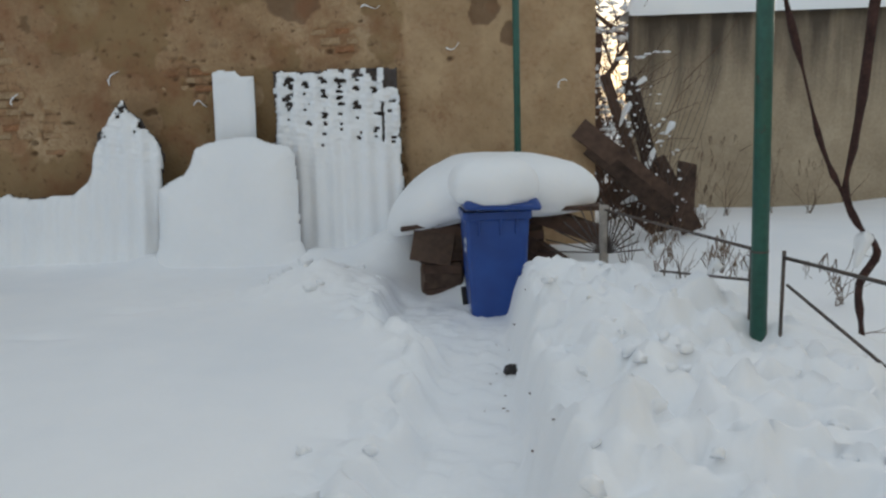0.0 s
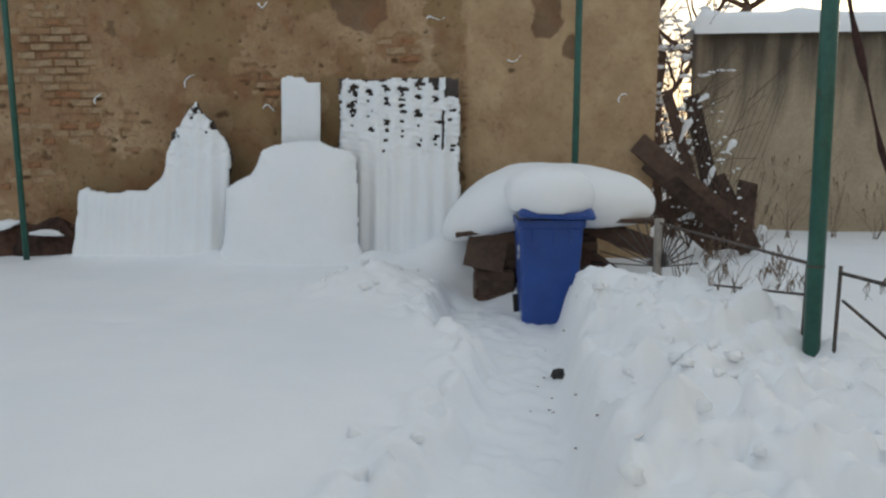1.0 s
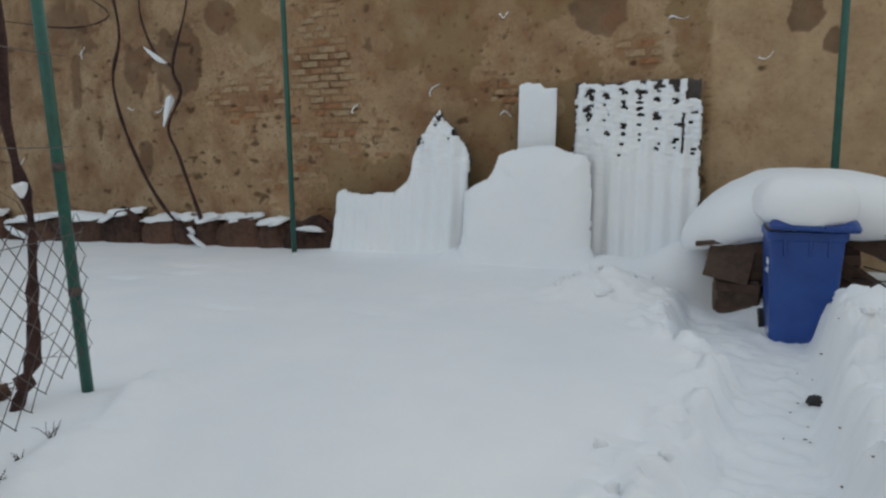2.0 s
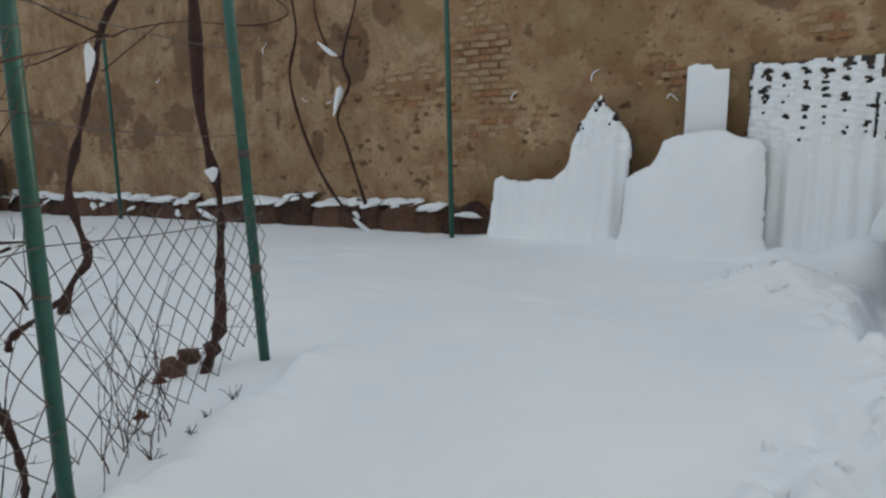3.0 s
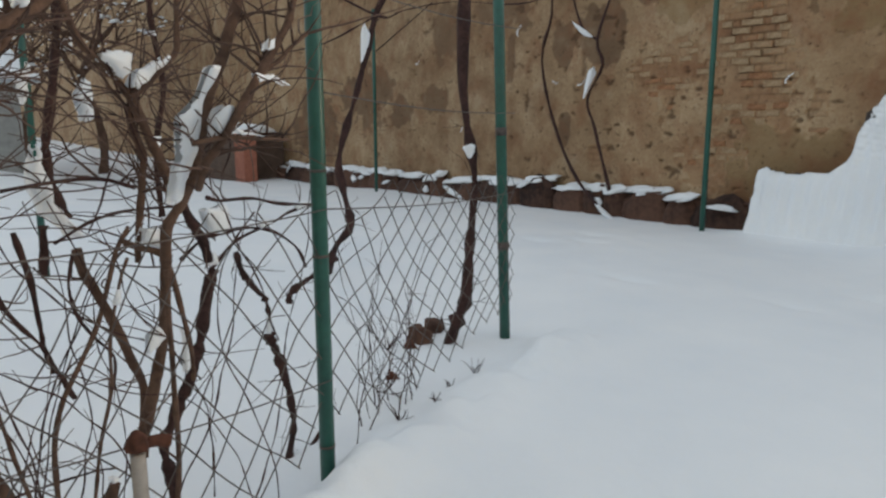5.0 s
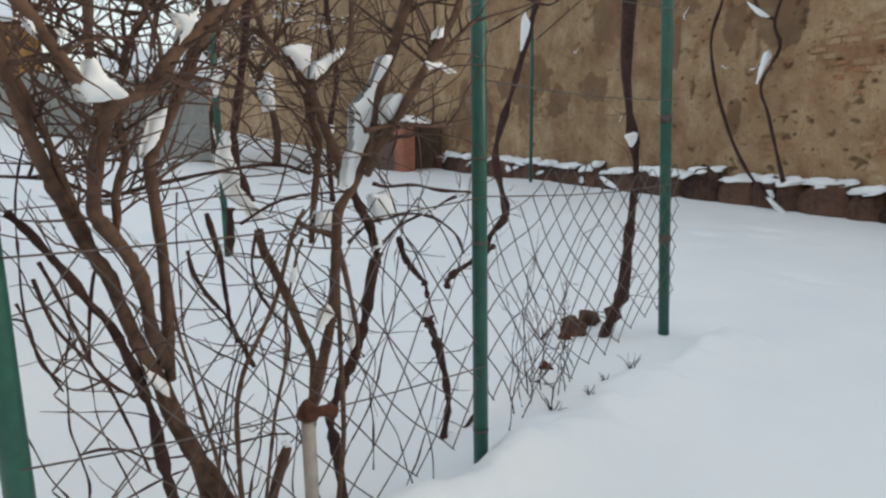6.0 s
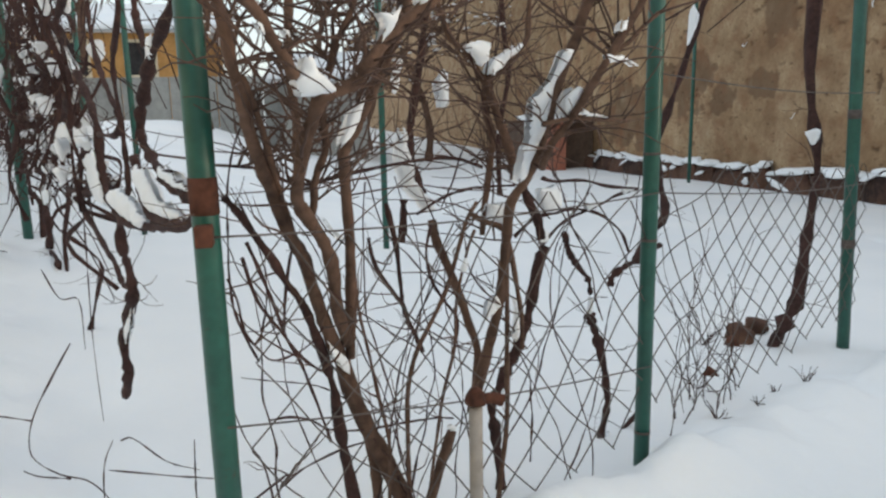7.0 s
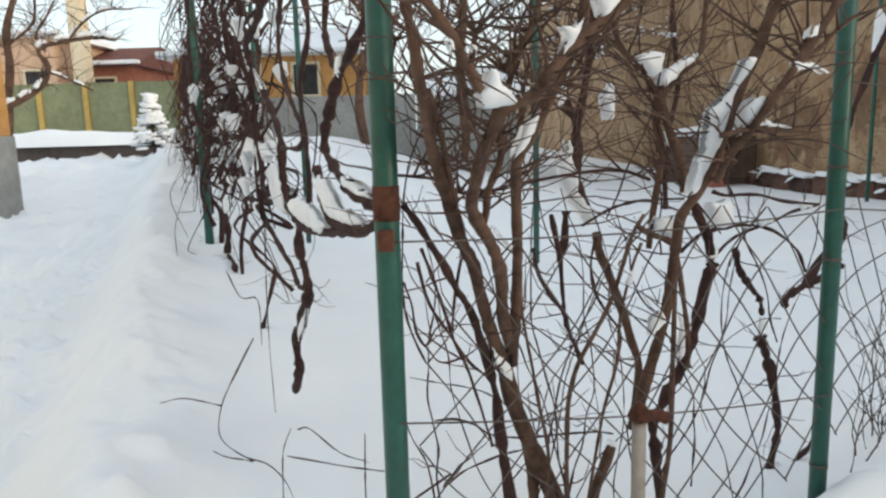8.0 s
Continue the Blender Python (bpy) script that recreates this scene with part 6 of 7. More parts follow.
# ---- boards and scrap in the gap between the walls ----
def scrap_pile():
    root = thing("scrap_boards", "dark weathered boards and scrap leaning in a heap, dusted with snow", "scrap heap")
    for a, b, w, d in (((1.36, 6.62, 1.34), (2.18, 6.55, 0.66), 0.20, 0.035), ((1.45, 6.60, 1.16), (2.2, 6.5, 0.52), 0.16, 0.03), ((1.75, 7.35, 1.85), (2.18, 6.95, 0.3), 0.10, 0.04),
                       ((1.98, 7.3, 1.80), (2.30, 7.0, 0.3), 0.16, 0.03), ((2.22, 7.2, 1.0), (2.52, 6.9, 0.3), 0.22, 0.03), ((2.55, 7.2, 0.95), (2.42, 6.9, 0.3), 0.2, 0.03), ((1.75, 7.1, 0.75), (2.2, 6.9, 0.35), 0.22, 0.04)):
        va, vb = Vector(a), Vector(b)
        l = (vb - va).length
        board = part("board", Solid().box((-w / 2, -d / 2, 0), (w / 2, d / 2, l)), WOOD, root, smooth=False, bevel=0.005)
        z = (va - vb).normalized()
        y = Vector((0.15, -1, 0.1))
        xax = y.cross(z).normalized()
        y = z.cross(xax)
        board.matrix_basis = Matrix.Translation(vb) @ Matrix((xax, y, z)).transposed().to_4x4()
    net = Solid()
    for i in range(16):
        for sgn in (1, -1):
            p = [Vector((1.62 + 0.05 * i + sgn * 0.035 * k, 6.98 + 0.05 * math.sin(i + k * 0.4), 0.55 + 0.11 * k)) for k in range(13)]
            net.tube(p, 0.0022, sides=4, smooth=False)
    tagged(part("wire_net", net, WIRE, root, "old wire netting"), kind="stuff")
    dots, g = Solid(), random.Random(4)
    for _ in range(150):
        x, z = g.uniform(1.65, 2.45), g.uniform(0.4, 1.75)
        if abs(x - 2.05 + (z - 1.0) * 0.2) > 0.42 - 0.12 * (z - 0.4):
            continue
        dots.lump((x, 6.93 - g.uniform(0, 0.06), z), (g.uniform(0.008, 0.022), 0.012, g.uniform(0.007, 0.02)), g.random() * 9, 0.4, level=1)
    tagged(part("snow_specks", dots, SNOW, root), kind="stuff")
    for x, z, l, a in ((1.45, 1.50, 0.14, 30), (1.85, 1.45, 0.22, 68), (2.1, 1.0, 0.2, 75), (2.28, 1.3, 0.12, 60), (1.9, 0.62, 0.15, 20), (2.2, 0.55, 0.16, 70), (2.0, 1.75, 0.1, 40)):
        part("snow_clump", snow_wedge((0.03, 0.03, l * 0.6), x * 7 + z), SNOW, root).matrix_basis = pose(x, 6.92, z, 0, 90 - a, 0)
    for k, (x, y) in enumerate(((1.9, 6.75), (2.3, 6.7), (2.1, 6.6))):
        sap = Solid()
        stem_points("twig", 80 + k, [(x, y, 0.35)], 9, 0.9, 1.6, 0.7, sap, 0.007)
        tagged(part("twig_tangle", sap, TWIG, root), kind="stuff")


scrap_pile()


# ---- dry stalks in the garden behind the rail fence ----
def stalks(x, y, seed, height, count):
    root = thing("dry_stalks", "brown dried garden stalks poking through snow", "plant", "dry stalks")
    s = Solid()
    stem_points("stalk", seed, [(x, y, gz(x, y) - 0.02), (x + 0.06, y + 0.04, gz(x, y) - 0.02)], count, height, 2.2, 0.5, s, 0.004)
    tagged(part("stem_tuft", s, DRY, root), kind="stuff")
    heads, g = Solid(), random.Random(seed)
    for _ in range(count):
        p = Vector((x + g.gauss(0, height * 0.18), y + g.gauss(0, 0.05), gz(x, y) + height * g.uniform(0.5, 0.95)))
        for _ in range(3):
            heads.tube([p, p + Vector((g.uniform(-0.03, 0.03), 0.01, -0.05)), p + Vector((g.uniform(-0.04, 0.04), 0.0, -0.11))], 0.004, 0.001, sides=4, smooth=False)
    tagged(part("seed_tuft", heads, DRY, root), kind="stuff")
    if seed % 3 == 0:
        part("snow_clump", snow_wedge((0.04, 0.03, 0.06), seed), SNOW, root).matrix_basis = pose(x, y, gz(x, y) + height * 0.35, 0, 35, 0)


for k, (x, y, h) in enumerate(((1.55, 5.6, 0.5), (1.75, 4.9, 0.45), (1.5, 4.5, 0.4), (1.95, 4.6, 0.35), (2.5, 4.2, 0.35), (2.3, 5.0, 0.3), (2.9, 7.9, 0.9), (3.3, 8.2, 1.0), (2.7, 7.2, 0.6), (3.9, 8.4, 0.9), (4.3, 8.3, 0.7), (1.68, 4.0, 0.4))):
    stalks(x, y, 40 + k, h, 7)


# ---- trees and shrubs beyond the walls ----
def bare_tree(x, y, height, seed, label, mat=None, snow=30, spread_=0.45):
    root = thing("tree", label, "tree", "bare trees")
    g = random.Random(seed)
    z0 = gz(x, y)
    trunk, crown, caps = Solid(), Solid(), Solid()
    top = [Vector((x + g.uniform(-0.15, 0.15) * k, y + g.uniform(-0.15, 0.15) * k, z0 - 0.1 + height * 0.6 * k / 4)) for k in range(5)]
    trunk.tube(top, height * 0.022, height * 0.012, sides=9, knob=0.15, seed=seed)

    def grow(p, d, l, r, depth):
        pts = [p]
        for _ in range(4):
            d = (d + Vector((g.uniform(-1, 1), g.uniform(-1, 1), g.uniform(-0.4, 0.7))) * 0.3).normalized()
            if p.z < z0 + height * 0.35:
                d = Vector((d.x, d.y, abs(d.z) + 0.2)).normalized()
            p = p + d * l / 4
            pts.append(p)
        crown.tube(pts, r, r * 0.45, sides=5, smooth=False)
        if g.random() < snow / 60:
            caps.lump(pts[2] + Vector((0, 0, r)), (l * 0.13, l * 0.06, r + 0.02), g.random() * 50, 0.4, level=1)
        if depth:
            for _ in range(g.choice((2, 3, 3))):
                q = g.choice(pts[1:])
                grow(q, (d + Vector((g.uniform(-1, 1), g.uniform(-1, 1), g.uniform(-0.5, 0.9)))).normalized(), l * g.uniform(0.5, 0.75), r * 0.5, depth - 1)

    for k in range(9):
        p = top[g.choice((2, 3, 4, 4))]
        a = g.uniform(0, 6.28)
        grow(p, Vector((math.cos(a) * spread_ * 2, math.sin(a) * spread_ * 2, g.uniform(0.2, 1))).normalized(), height * 0.34, height * 0.009, 3)
    part("trunk", trunk, mat or BARK, root)
    tagged(part("crown", crown, mat or BARK, root), kind="stuff")
    if caps.v:
        tagged(part("snow_specks", caps, SNOW, root, "snow along the branches"), kind="stuff")


bare_tree(2.6, 12.5, 6, 1, "bare snowy tree behind the concrete wall", snow=40)
bare_tree(1.6, 14.5, 7, 2, "bare snowy tree behind the gap", snow=40)
bare_tree(3.9, 13.5, 6, 5, "bare snowy tree behind the concrete wall", snow=40)
bare_tree(-19.5, -5.5, 6, 6, "bare tree behind the trellis row", snow=30)
bare_tree(-17.0, -2.2, 5.5, 7, "bare tree behind the trellis row", snow=30)
bare_tree(-23.5, 0.8, 7, 8, "bare snowy tree beyond the shed", snow=45)
bare_tree(-21.5, 3.6, 6, 9, "bare snowy tree beyond the shed", snow=45)
bare_tree(-27.0, 2.4, 7, 10, "bare snowy tree beyond the shed", snow=45)
bare_tree(-28.0, -2.4, 7, 11, "bare tree by the orange building", snow=35)
bare_tree(1.95, 10.6, 5, 12, "dark bare tree behind the gap in the walls", snow=45, spread_=0.3)


def fruit_tree():
    """A near fruit tree whose limbs reach over the yard, ridged with snow."""
    root = thing("tree", "bare fruit tree with snow along its bent limbs", "tree", "bare trees")
    x, base = -12.0, []
    limbs = (((-7.74, 0.3), (-7.72, 0.93), (-7.64, 1.58), (-7.53, 2.58), (-7.42, 3.11), (-7.21, 3.63), (-7.0, 4.4)), ((-7.62, 1.9), (-7.32, 2.05), (-7.06, 2.25), (-6.84, 2.56), (-6.9, 2.83), (-6.56, 2.96), (-6.09, 3.03), (-5.68, 2.96)),
             ((-6.84, 2.52), (-6.45, 2.32), (-6.18, 2.18)), ((-7.44, 2.93), (-7.07, 3.28), (-6.92, 3.63), (-6.8, 4.1)), ((-6.9, 2.83), (-7.0, 3.1), (-6.7, 3.36), (-6.47, 3.8)), ((-6.56, 2.96), (-6.16, 3.25), (-5.77, 3.42), (-5.4, 3.45)))
    for i, run in enumerate(limbs):
        pts = [(x + 0.12 * math.sin(k * 1.7 + i), y, z) for k, (y, z) in enumerate(run)]
        r = (0.085, 0.06, 0.03, 0.03, 0.028, 0.025)[i]
        part("trunk" if i == 0 else "limb", Solid().tube(pts, r, r * 0.45, sides=8, knob=0.3, seed=i), BARK, root)
        line = curve_through(pts)
        base += line
        for k in range(2, len(line) - 2, 3):
            if (line[k + 1] - line[k]).normalized().z < 0.8:
                ridge = Solid().tube([line[k - 1] + Vector((0.02, 0, r * 0.9)), line[k] + Vector((0.03, 0, r * 1.3)), line[k + 1] + Vector((0.02, 0, r * 0.9))], r * 0.75, r * 0.6, sides=7, knob=0.3, seed=k)
                part("snow_ridge", ridge, SNOW, root)
    twigs = Solid()
    stem_points("twig", 91, [p for p in base if p.z > 2.0], 150, 0.8, 0.4, 1.1, twigs, 0.008)
    tagged(part("twig_tangle", twigs, BARK, root), kind="stuff")


fruit_tree()


def thicket(x, y, seed, height, label):
    """A dense bare bush with snow on its twigs."""
    root = thing("bush", label, "bush", "bare bushes")
    s, caps, g = Solid(), Solid(), random.Random(seed)
    z0 = gz(x, y)
    stem_points("twig", seed, [(x + g.uniform(-0.3, 0.3), y + g.uniform(-0.3, 0.3), z0) for _ in range(6)], 46, height, 1.7, 0.8, s, 0.011)
    stem_points("twig", seed + 1, [(x + g.uniform(-0.5, 0.5), y + g.uniform(-0.4, 0.4), z0 + height * g.uniform(0.3, 0.9)) for _ in range(20)], 90, height * 0.35, 0.4, 1.0, s, 0.006)
    for _ in range(60):
        caps.lump((x + g.gauss(0, 0.35), y + g.gauss(0, 0.3), z0 + height * g.uniform(0.25, 1.0)), (g.uniform(0.03, 0.10), 0.05, g.uniform(0.02, 0.045)), g.random() * 60, 0.5, level=1)
    tagged(part("twig_tangle", s, BARK, root), kind="stuff")
    tagged(part("snow_specks", caps, SNOW, root), kind="stuff")


for k, (x, y, h) in enumerate(((1.9, 8.6, 2.0), (2.2, 9.9, 2.9), (1.5, 10.3, 3.2), (2.0, 11.6, 3.6))):
    thicket(x, y, 200 + 3 * k, h, "bare bush with snow behind the wall gap")


# ---- far houses, fence and low wall ----
def far_things():
    def block(name, lo, hi, mat, parent=None, label="", bevel=0.01):
        return part(name, Solid().box(lo, hi), mat, parent, label, smooth=False, bevel=bevel)

    low = block("low_wall", (-16.5, -16, 0.0), (-16.1, -6.4, 1.27), SLATE)
    tagged(low, "low grey wall with a thick snow cap across the yard", "wall", kind="structure")
    cap, rows = Solid(), np.linspace(-16, -6.4, 90)
    verts = []
    for y in rows:
        for j in range(9):
            e = 1 - abs(j - 4) / 4
            verts.append((-16.62 + 0.08 * j, y, 1.28 - 0.04 * (e == 0) + 0.30 * e ** 0.35 * (1 + 0.35 * float(fbm(y * 1.3, 0.3 * j, 2)))))
    cap.add(verts, [(i * 9 + j, i * 9 + j + 1, i * 9 + j + 10, i * 9 + j + 9) for i in range(89) for j in range(8)])
    part("snow_cap", cap, SNOW, low, "thick even snow along the wall top")
    # panel fence with yellow posts
    fence = thing("panel_fence", "faded green panel fence with yellow posts", "fence")
    for k in range(5):
        y = -14.2 + 1.43 * k
        part("panel", Solid().box((-22.5, y + 0.04, 0.4), (-22.44, y + 1.39, 3.1)), FENCE_GREEN, fence, smooth=False)
        part("post", Solid().box((-22.5, y - 0.07, 0.3), (-22.36, y + 0.07, 3.12)), YELLOW, fence, "yellow painted post", smooth=False)
    grey = thing("grey_fence", "grey concrete panel fence behind the trellis", "fence")
    for k in range(6):
        part("panel", Solid().box((-20.5, -7.1 + 1.2 * k, 0.2), (-20.4, -5.93 + 1.2 * k, 2.4)), GREY, grey, smooth=False)

    def house(label, x, y0, y1, z_eave, wall_mat, roof_mat, ridge, windows):
        root = thing("house", label, "house", "far houses")
        part("wall", Solid().box((x - 6, y0, 0), (x, y1, z_eave)), wall_mat, root, smooth=False)
        roof = Solid().add([(x + 0.5, y0 - 0.4, z_eave - 0.1), (x + 0.5, y1 + 0.4, z_eave - 0.1), (x - 6.5, y1 + 0.4, z_eave - 0.1), (x - 6.5, y0 - 0.4, z_eave - 0.1), (x - 3, y0 - 0.2, z_eave + ridge), (x - 3, y1 + 0.2, z_eave + ridge)],
                           [(0, 1, 5, 4), (2, 3, 4, 5), (1, 2, 5), (3, 0, 4), (3, 2, 1, 0)])
        roof_ob = part("roof", roof, roof_mat, root, smooth=False)
        part("snow", Solid().box((x + 0.1, y0 - 0.4, z_eave - 0.05), (x + 0.55, y1 + 0.4, z_eave + 0.12)), SNOW, roof_ob, smooth=False, bevel=0.05)
        for wy, wz in windows:
            win = part("window", Solid().box((x, wy - 0.5, wz - 0.6), (x + 0.06, wy + 0.5, wz + 0.6)), CREAM, root, smooth=False)
            part("pane", Solid().box((x + 0.06, wy - 0.4, wz - 0.5), (x + 0.075, wy + 0.4, wz + 0.5)), DARK, win, smooth=False)

    house("pink plastered house under a low snowy roof", -29, -21, -15.6, 5.5, HOUSE, SNOW, 0.35, ((-16.4, 3.6), (-18.2, 3.6)))
    tower = thing("chimney_stack", "tall pale plastered chimney stack beside the pink house", "chimney")
    part("shaft", Solid().box((-29.6, -14.95, 0), (-29.0, -14.4, 9.2)), CREAM, tower, smooth=False, bevel=0.03)
    part("cap", Solid().box((-29.7, -15.05, 9.2), (-28.9, -14.3, 9.35)), GREY, tower, smooth=False, bevel=0.03)
    house("low red brick house under a snowy roof", -31, -15.9, -13.4, 4.5, RED_BRICK, TILE, 1.0, ((-14.6, 3.4),))
    house("orange plastered building behind the trellis", -25, -9.5, -3.0, 4.1, ORANGE, SNOW, 1.2, ((-7, 3.2), (-5, 3.2)))
    house("small grey shed with a thick snow roof", -19.5, -0.6, 1.6, 2.3, GREY, SNOW, 0.9, ())
    # gate pillar
    pillar = thing("brick_pillar", "square pillar, orange brick over a grey base", "pillar")
    part("base", Solid().box((-9.5, -6.7, 0.1), (-9.1, -6.04, 1.45)), GREY, pillar, smooth=False, bevel=0.01)
    part("shaft", Solid().box((-9.48, -6.68, 1.45), (-9.12, -6.08, 3.4)), ORANGE, pillar, smooth=False, bevel=0.01)
    # small brick annex at the wall
    annex = thing("brick_annex", "small reddish brown box by the wall with snow on top", "annex")
    part("body", Solid().box((-19.4, 5.5, -0.4), (-16.2, 6.66, 1.05)), BLOCK, annex, smooth=False, bevel=0.01)
    part("post", Solid().box((-16.2, 5.45, -0.4), (-15.6, 5.75, 1.05)), RED_BRICK, annex, smooth=False, bevel=0.01)
    part("snow", Solid().lump((-17.6, 6.0, 1.12), (2.0, 0.6, 0.16), 3, 0.15), SNOW, annex)
    # small snowy conifer
    con = thing("conifer", "small conifer bent under snow", "conifer")
    g, s, c = random.Random(9), Solid(), Solid()
    z0 = gz(-14.2, -6.1)
    part("trunk", Solid().tube([(-14.2, -6.1, z0 - 0.1), (-14.2, -6.1, z0 + 1.2)], 0.04, 0.01), BARK, con)
    for _ in range(90):
        h = g.uniform(0.1, 1.0)
        a, r = g.uniform(0, 6.28), (1.1 - h) * 0.55
        p = Vector((-14.2, -6.1, z0 + h * 1.15))
        q = p + Vector((math.cos(a) * r, math.sin(a) * r, -0.1))
        s.tube([p, p.lerp(q, 0.5) + Vector((0, 0, 0.04)), q], 0.02, 0.006, sides=4, smooth=False)
        c.lump(p.lerp(q, 0.65) + Vector((0, 0, 0.04)), (0.12, 0.12, 0.06), g.random() * 40, 0.4, level=1)
    part("branches", s, make_simple("needles", (0.015, 0.03, 0.015), (0.04, 0.07, 0.04), 30), con)
    part("snow", c, SNOW, con)


far_things()


# ---- dry sprigs and bits along the fence foot ----
def sprig(x, y, seed, size, label):
    root = thing("dry_sprig", label, "plant", "dry sprigs")
    s = Solid()
    stem_points("sprig", seed, [(x, y, gz(x, y) - 0.01)], 7, size, 0.9, 1.0, s, 0.003)
    tagged(part("stem_tuft", s, VINE_BARK, root), kind="stuff")


for k, (x, y, h) in enumerate(((-2.38, 1.59, 0.08), (-2.14, 1.04, 0.12), (-2.94, 1.47, 0.25), (-2.45, 1.15, 0.3), (-2.2, 1.25, 0.05), (-2.3, 1.4, 0.06))):
    sprig(x, y, 70 + k, h, "dry brown sprig sticking out of the snow")


def arching_twig(runs, label, r=0.0026):
    root = thing("bare_twig", label, "twig", "bare twigs")
    for run in runs:
        part("shoot", Solid().tube(run, r, r * 0.5, sides=5, knob=0.7, seed=len(run)), VINE_BARK, root)


arching_twig([[(-2.21, -1.05, 0.73), (-2.05, -1.06, 0.68), (-1.94, -1.08, 0.61), (-1.88, -1.07, 0.54), (-1.82, -0.99, 0.51), (-1.77, -0.90, 0.50), (-1.66, -0.82, 0.45), (-1.58, -0.78, 0.2)],
              [(-1.94, -1.08, 0.61), (-1.98, -1.2, 0.62), (-2.0, -1.28, 0.60)], [(-1.80, -0.96, 0.505), (-1.86, -1.05, 0.49), (-1.9, -1.1, 0.49)]], "thin bare twig arching low over snow")
arching_twig([[(-1.62, -0.86, 0.2), (-1.66, -0.85, 0.47), (-1.73, -0.86, 0.56), (-1.79, -0.85, 0.60)], [(-1.73, -0.85, 0.55), (-1.63, -0.70, 0.57), (-1.50, -0.60, 0.62), (-1.39, -0.55, 0.67)],
              [(-1.78, -0.83, 0.60), (-1.74, -0.79, 0.62), (-1.64, -0.70, 0.60), (-1.58, -0.62, 0.60)]], "thin bare twigs tangled beside a green post", 0.002)
arching_twig([[(-1.55, -0.63, 0.2), (-1.57, -0.63, 0.51), (-1.58, -0.63, 0.58), (-1.61, -0.63, 0.66)]], "single thin bare twig beside a green post", 0.0024)
arching_twig([[(-2.98, -1.18, 1.2), (-2.95, -1.18, 0.90), (-2.92, -1.18, 0.72), (-2.79, -1.15, 0.54), (-2.7, -1.12, 0.2)], [(-3.13, -1.41, 0.78), (-3.02, -1.32, 0.68), (-2.92, -1.22, 0.69), (-2.79, -1.18, 0.53)]],
             "thin hanging vine twigs above the snow", 0.003)
arching_twig([[(-4.31, 1.82, 2.23), (-3.95, 2.07, 2.01), (-3.84, 2.17, 2.04), (-3.60, 2.38, 2.08), (-3.29, 2.63, 2.05), (-3.15, 2.77, 2.13), (-3.0, 2.4, 2.2)], [(-3.93, 2.03, 1.80), (-3.70, 2.29, 2.08)],
              [(-3.98, 2.05, 2.01), (-4.2, 1.8, 1.85), (-4.5, 1.6, 1.8)]], "bare vine canes stretched between the posts", 0.007)


def bramble():
    """Thin thorny canes and a dead flower head behind the mesh."""
    root = thing("bramble", "tangle of thin dry canes with a brown seed head in snow", "plant")
    g, canes = random.Random(77), Solid()
    for i in range(14):
        s, z, o = g.gauss(1.92, 0.2), 0.25, g.uniform(0.02, 0.22)
        a, bend, run = g.gauss(0, 0.35), g.uniform(-0.14, 0.14), []
        for k in range(g.randrange(7, 16)):
            run.append(fence_point(s, z, o))
            s, z, o = s + math.sin(a) * 0.06, z + math.cos(a) * 0.06, o + g.uniform(-0.015, 0.015)
            a += bend + g.uniform(-0.22, 0.22)
            if z < 0.24 or s < 1.35:
                break
        if len(run) > 3:
            canes.tube(run, g.uniform(0.0015, 0.003), 0.0011, sides=5, knob=0.5, seed=i)
            stem_points("shoot", 300 + i, run[2:], 2, 0.10, 0.3, 1.0, canes, 0.0014)
    tagged(part("cane_tangle", canes, TWIG, root), kind="stuff")
    for k, (s, z) in enumerate(((2.02, 0.48), (1.86, 0.40))):
        part("seed_head", Solid().lump(fence_point(s, z, 0.10), (0.026, 0.026, 0.02), k + 3, 0.5), RUST, root, "brown dried seed head")


bramble()


def wall_snow():
    """Flecks of snow caught on nails and ledges of the long wall."""
    for k, (x, z, l, a) in enumerate(((-7.87, 2.6, 0.22, 80), (-7.12, 1.86, 0.14, 20), (-6.65, 1.83, 0.2, 35), (-10.45, 2.31, 0.16, 5), (-3.87, 1.77, 0.12, 60), (-2.92, 1.94, 0.18, 55), (-2.13, 1.67, 0.16, 0),
                                      (-0.51, 2.48, 0.24, 15), (0.22, 2.10, 0.16, 30), (-2.15, 2.63, 0.12, 0), (-9.2, 1.2, 0.1, 20), (1.22, 1.75, 0.1, 40))):
        c, sn = math.cos(radians(a)), math.sin(radians(a))
        l *= 0.75
        pts = [(x + l * (u - 0.5) * c - 0.03 * sn * math.sin(u * 5), W - 0.012, z + l * (u - 0.5) * sn + 0.03 * c * math.sin(u * 5 + k)) for u in (0, 0.25, 0.5, 0.75, 1)]
        part("snow_fleck", Solid().tube(pts, 0.008, 0.003, sides=7, knob=0.7, seed=k), SNOW, wall_north)


wall_snow()


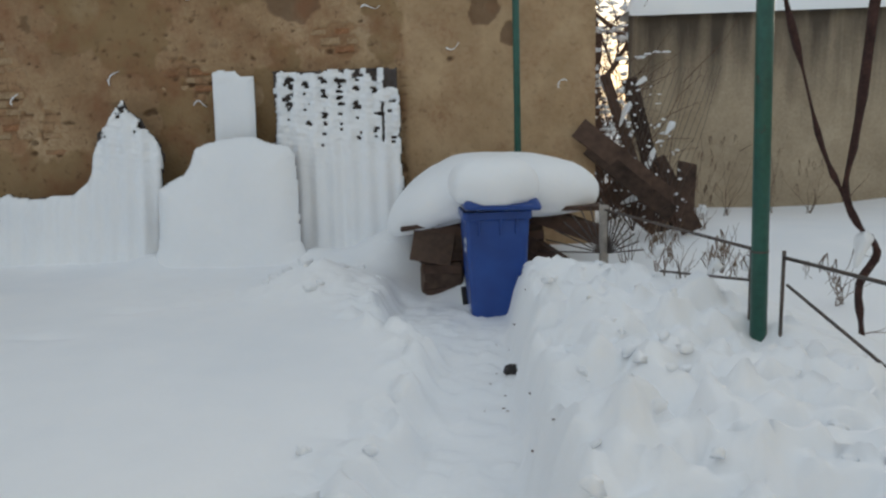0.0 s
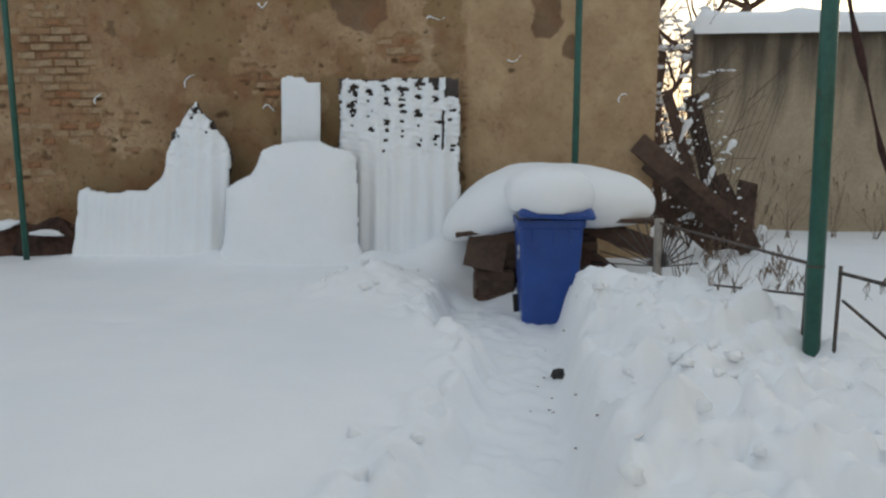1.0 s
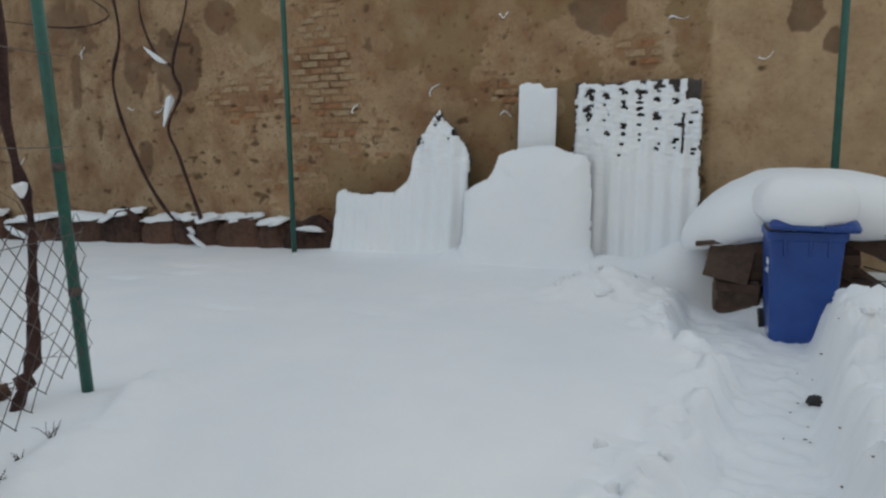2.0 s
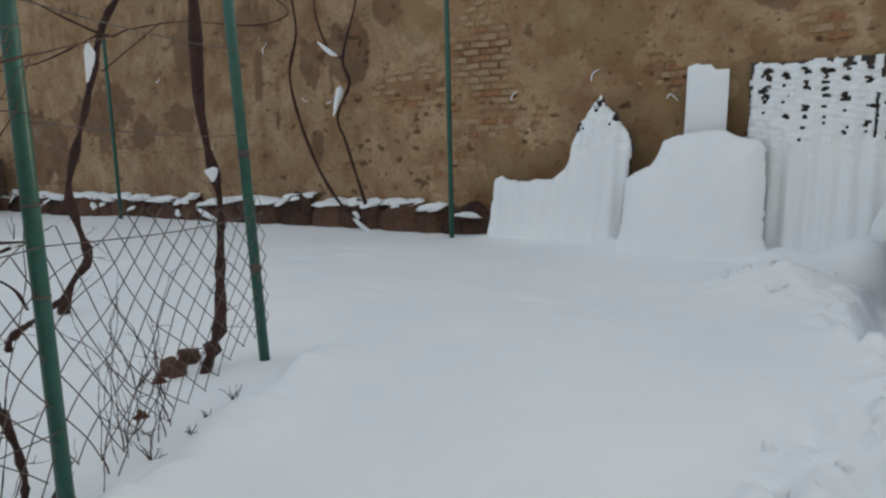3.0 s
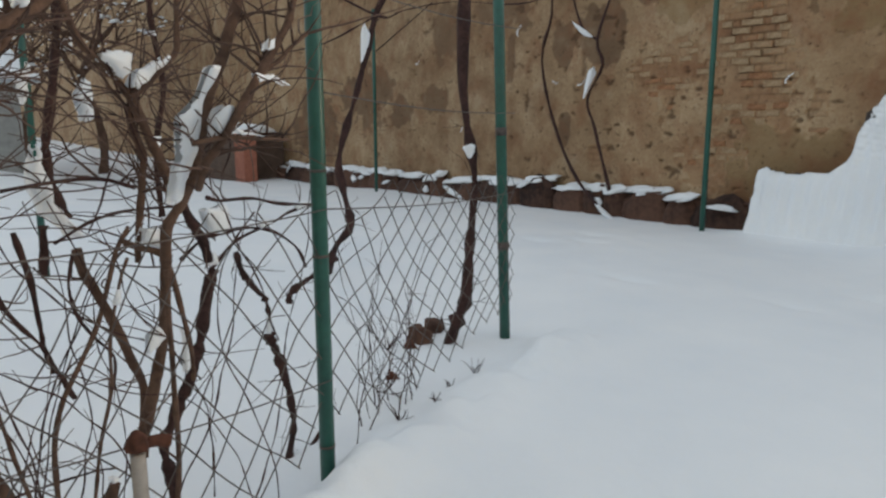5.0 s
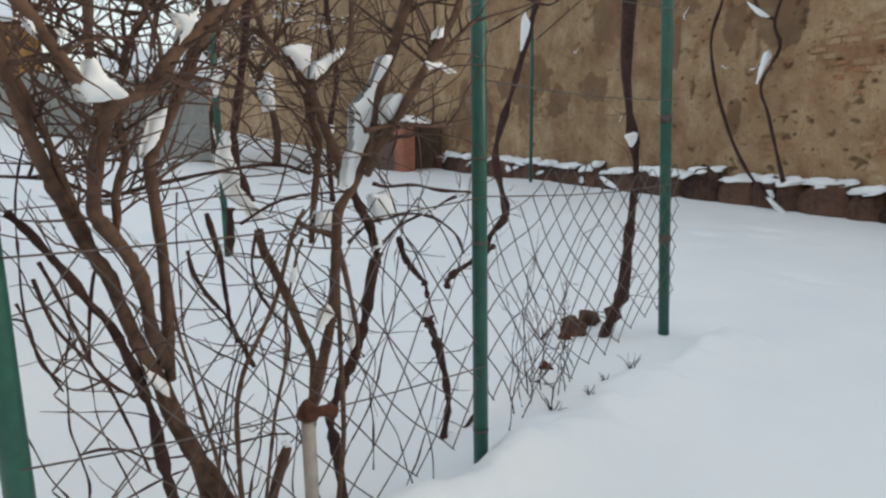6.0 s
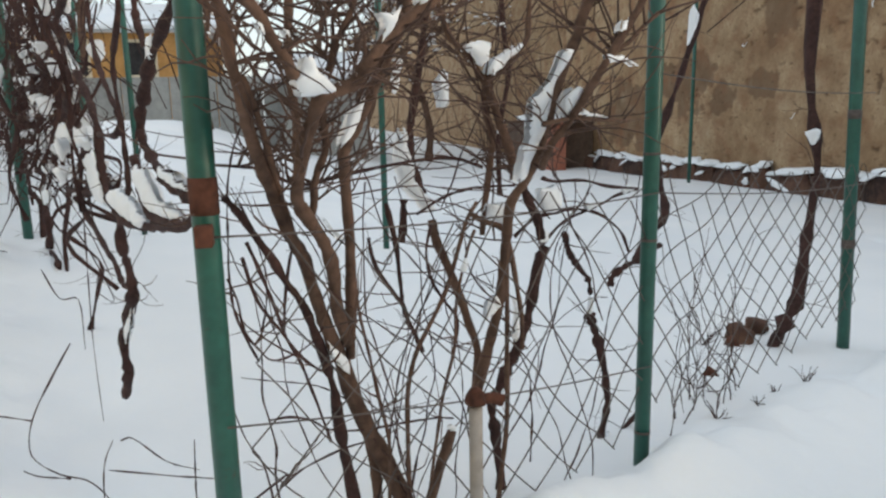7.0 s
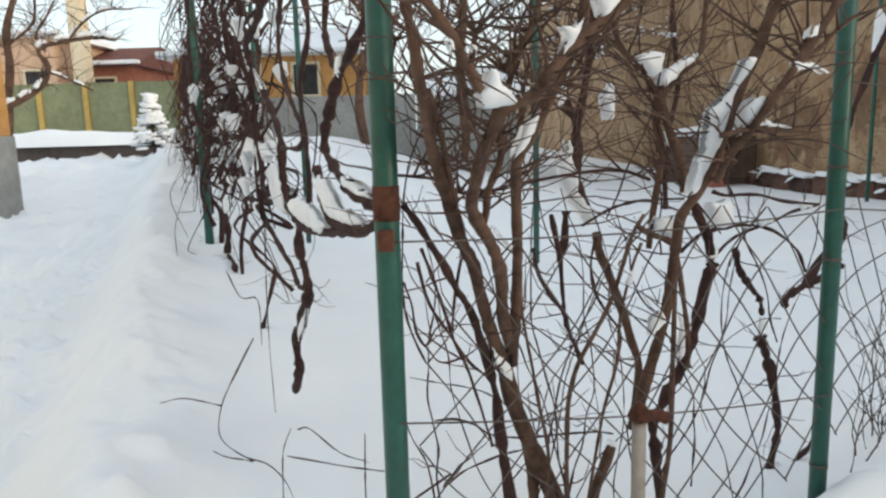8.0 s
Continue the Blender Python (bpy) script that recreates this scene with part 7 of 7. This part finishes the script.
# ---- unseen walls added behind the camera, closing the yard to cut sky light ----
def sky_blocking_walls():
    for lo, hi, name in (((-3.5, -12, -0.5), (9, -6.5, 6.0), "sky_block_south"), ((8.0, -6.5, -0.5), (9, 6.5, 4.5), "sky_block_side")):
        tagged(part(name, Solid().box(lo, hi), CREAM, smooth=False), "plain cream wall out of view, added to block sky light", "wall", kind="structure")


sky_blocking_walls()


# ---- bricks that show where the plaster fell ----
def loose_bricks():
    g, meshes = random.Random(31), []
    for k in range(6):
        s = stone_like_brick(0.24 + 0.012 * (k % 3), 0.03, 0.063, k * 3.3)
        me = s.mesh("brick", False)
        me.materials.append(BRICK)
        meshes.append(me)
    count = 0
    for row in range(10, 40):
        z = (row + 0.5) * 0.077
        for col in range(-26, 8):
            x = (col + 0.5 - 0.5 * (row % 2)) * 0.262
            b = float(patches(np.array([x]), np.array([z]), BARE, 1.6, 21)[0])
            if b < 0.5 or g.random() < 0.4 or count > 260:
                continue
            ob = new("brick", g.choice(meshes))
            ob.parent = wall_north
            ob.matrix_basis = pose(x + g.uniform(-0.03, 0.03), W + 0.023 + g.uniform(-0.008, 0.008), z + g.uniform(-0.006, 0.006), g.uniform(-4, 4), g.uniform(-3, 3), g.uniform(-3, 3)) @ Matrix.Diagonal((g.uniform(0.45, 0.98), 1, g.uniform(0.8, 1.05), 1))
            count += 1


def stone_like_brick(w, d, h, seed):
    """A worn brick face: bevelled box with dented corners."""
    s, v = Solid(), []
    for i, (sx, sz) in enumerate(((-1, -1), (1, -1), (1, 1), (-1, 1))):
        v.append((sx * w / 2, d / 2, sz * h / 2))
    for i, (sx, sz) in enumerate(((-1, -1), (1, -1), (1, 1), (-1, 1))):
        v.append((sx * w / 2, -d / 4, sz * h / 2))
    for i, (sx, sz) in enumerate(((-1, -1), (1, -1), (1, 1), (-1, 1))):
        k = 0.008 + 0.008 * float(vnoise(np.array(seed + i), np.array(seed)))
        v.append((sx * (w / 2 - k), -d / 2, sz * (h / 2 - k)))
    f = [(0, 3, 2, 1)]
    for a in (0, 4):
        f += [(a + i, a + (i + 1) % 4, a + 4 + (i + 1) % 4, a + 4 + i) for i in range(4)]
    f.append((8, 9, 10, 11))
    return s.add(v, f)


loose_bricks()
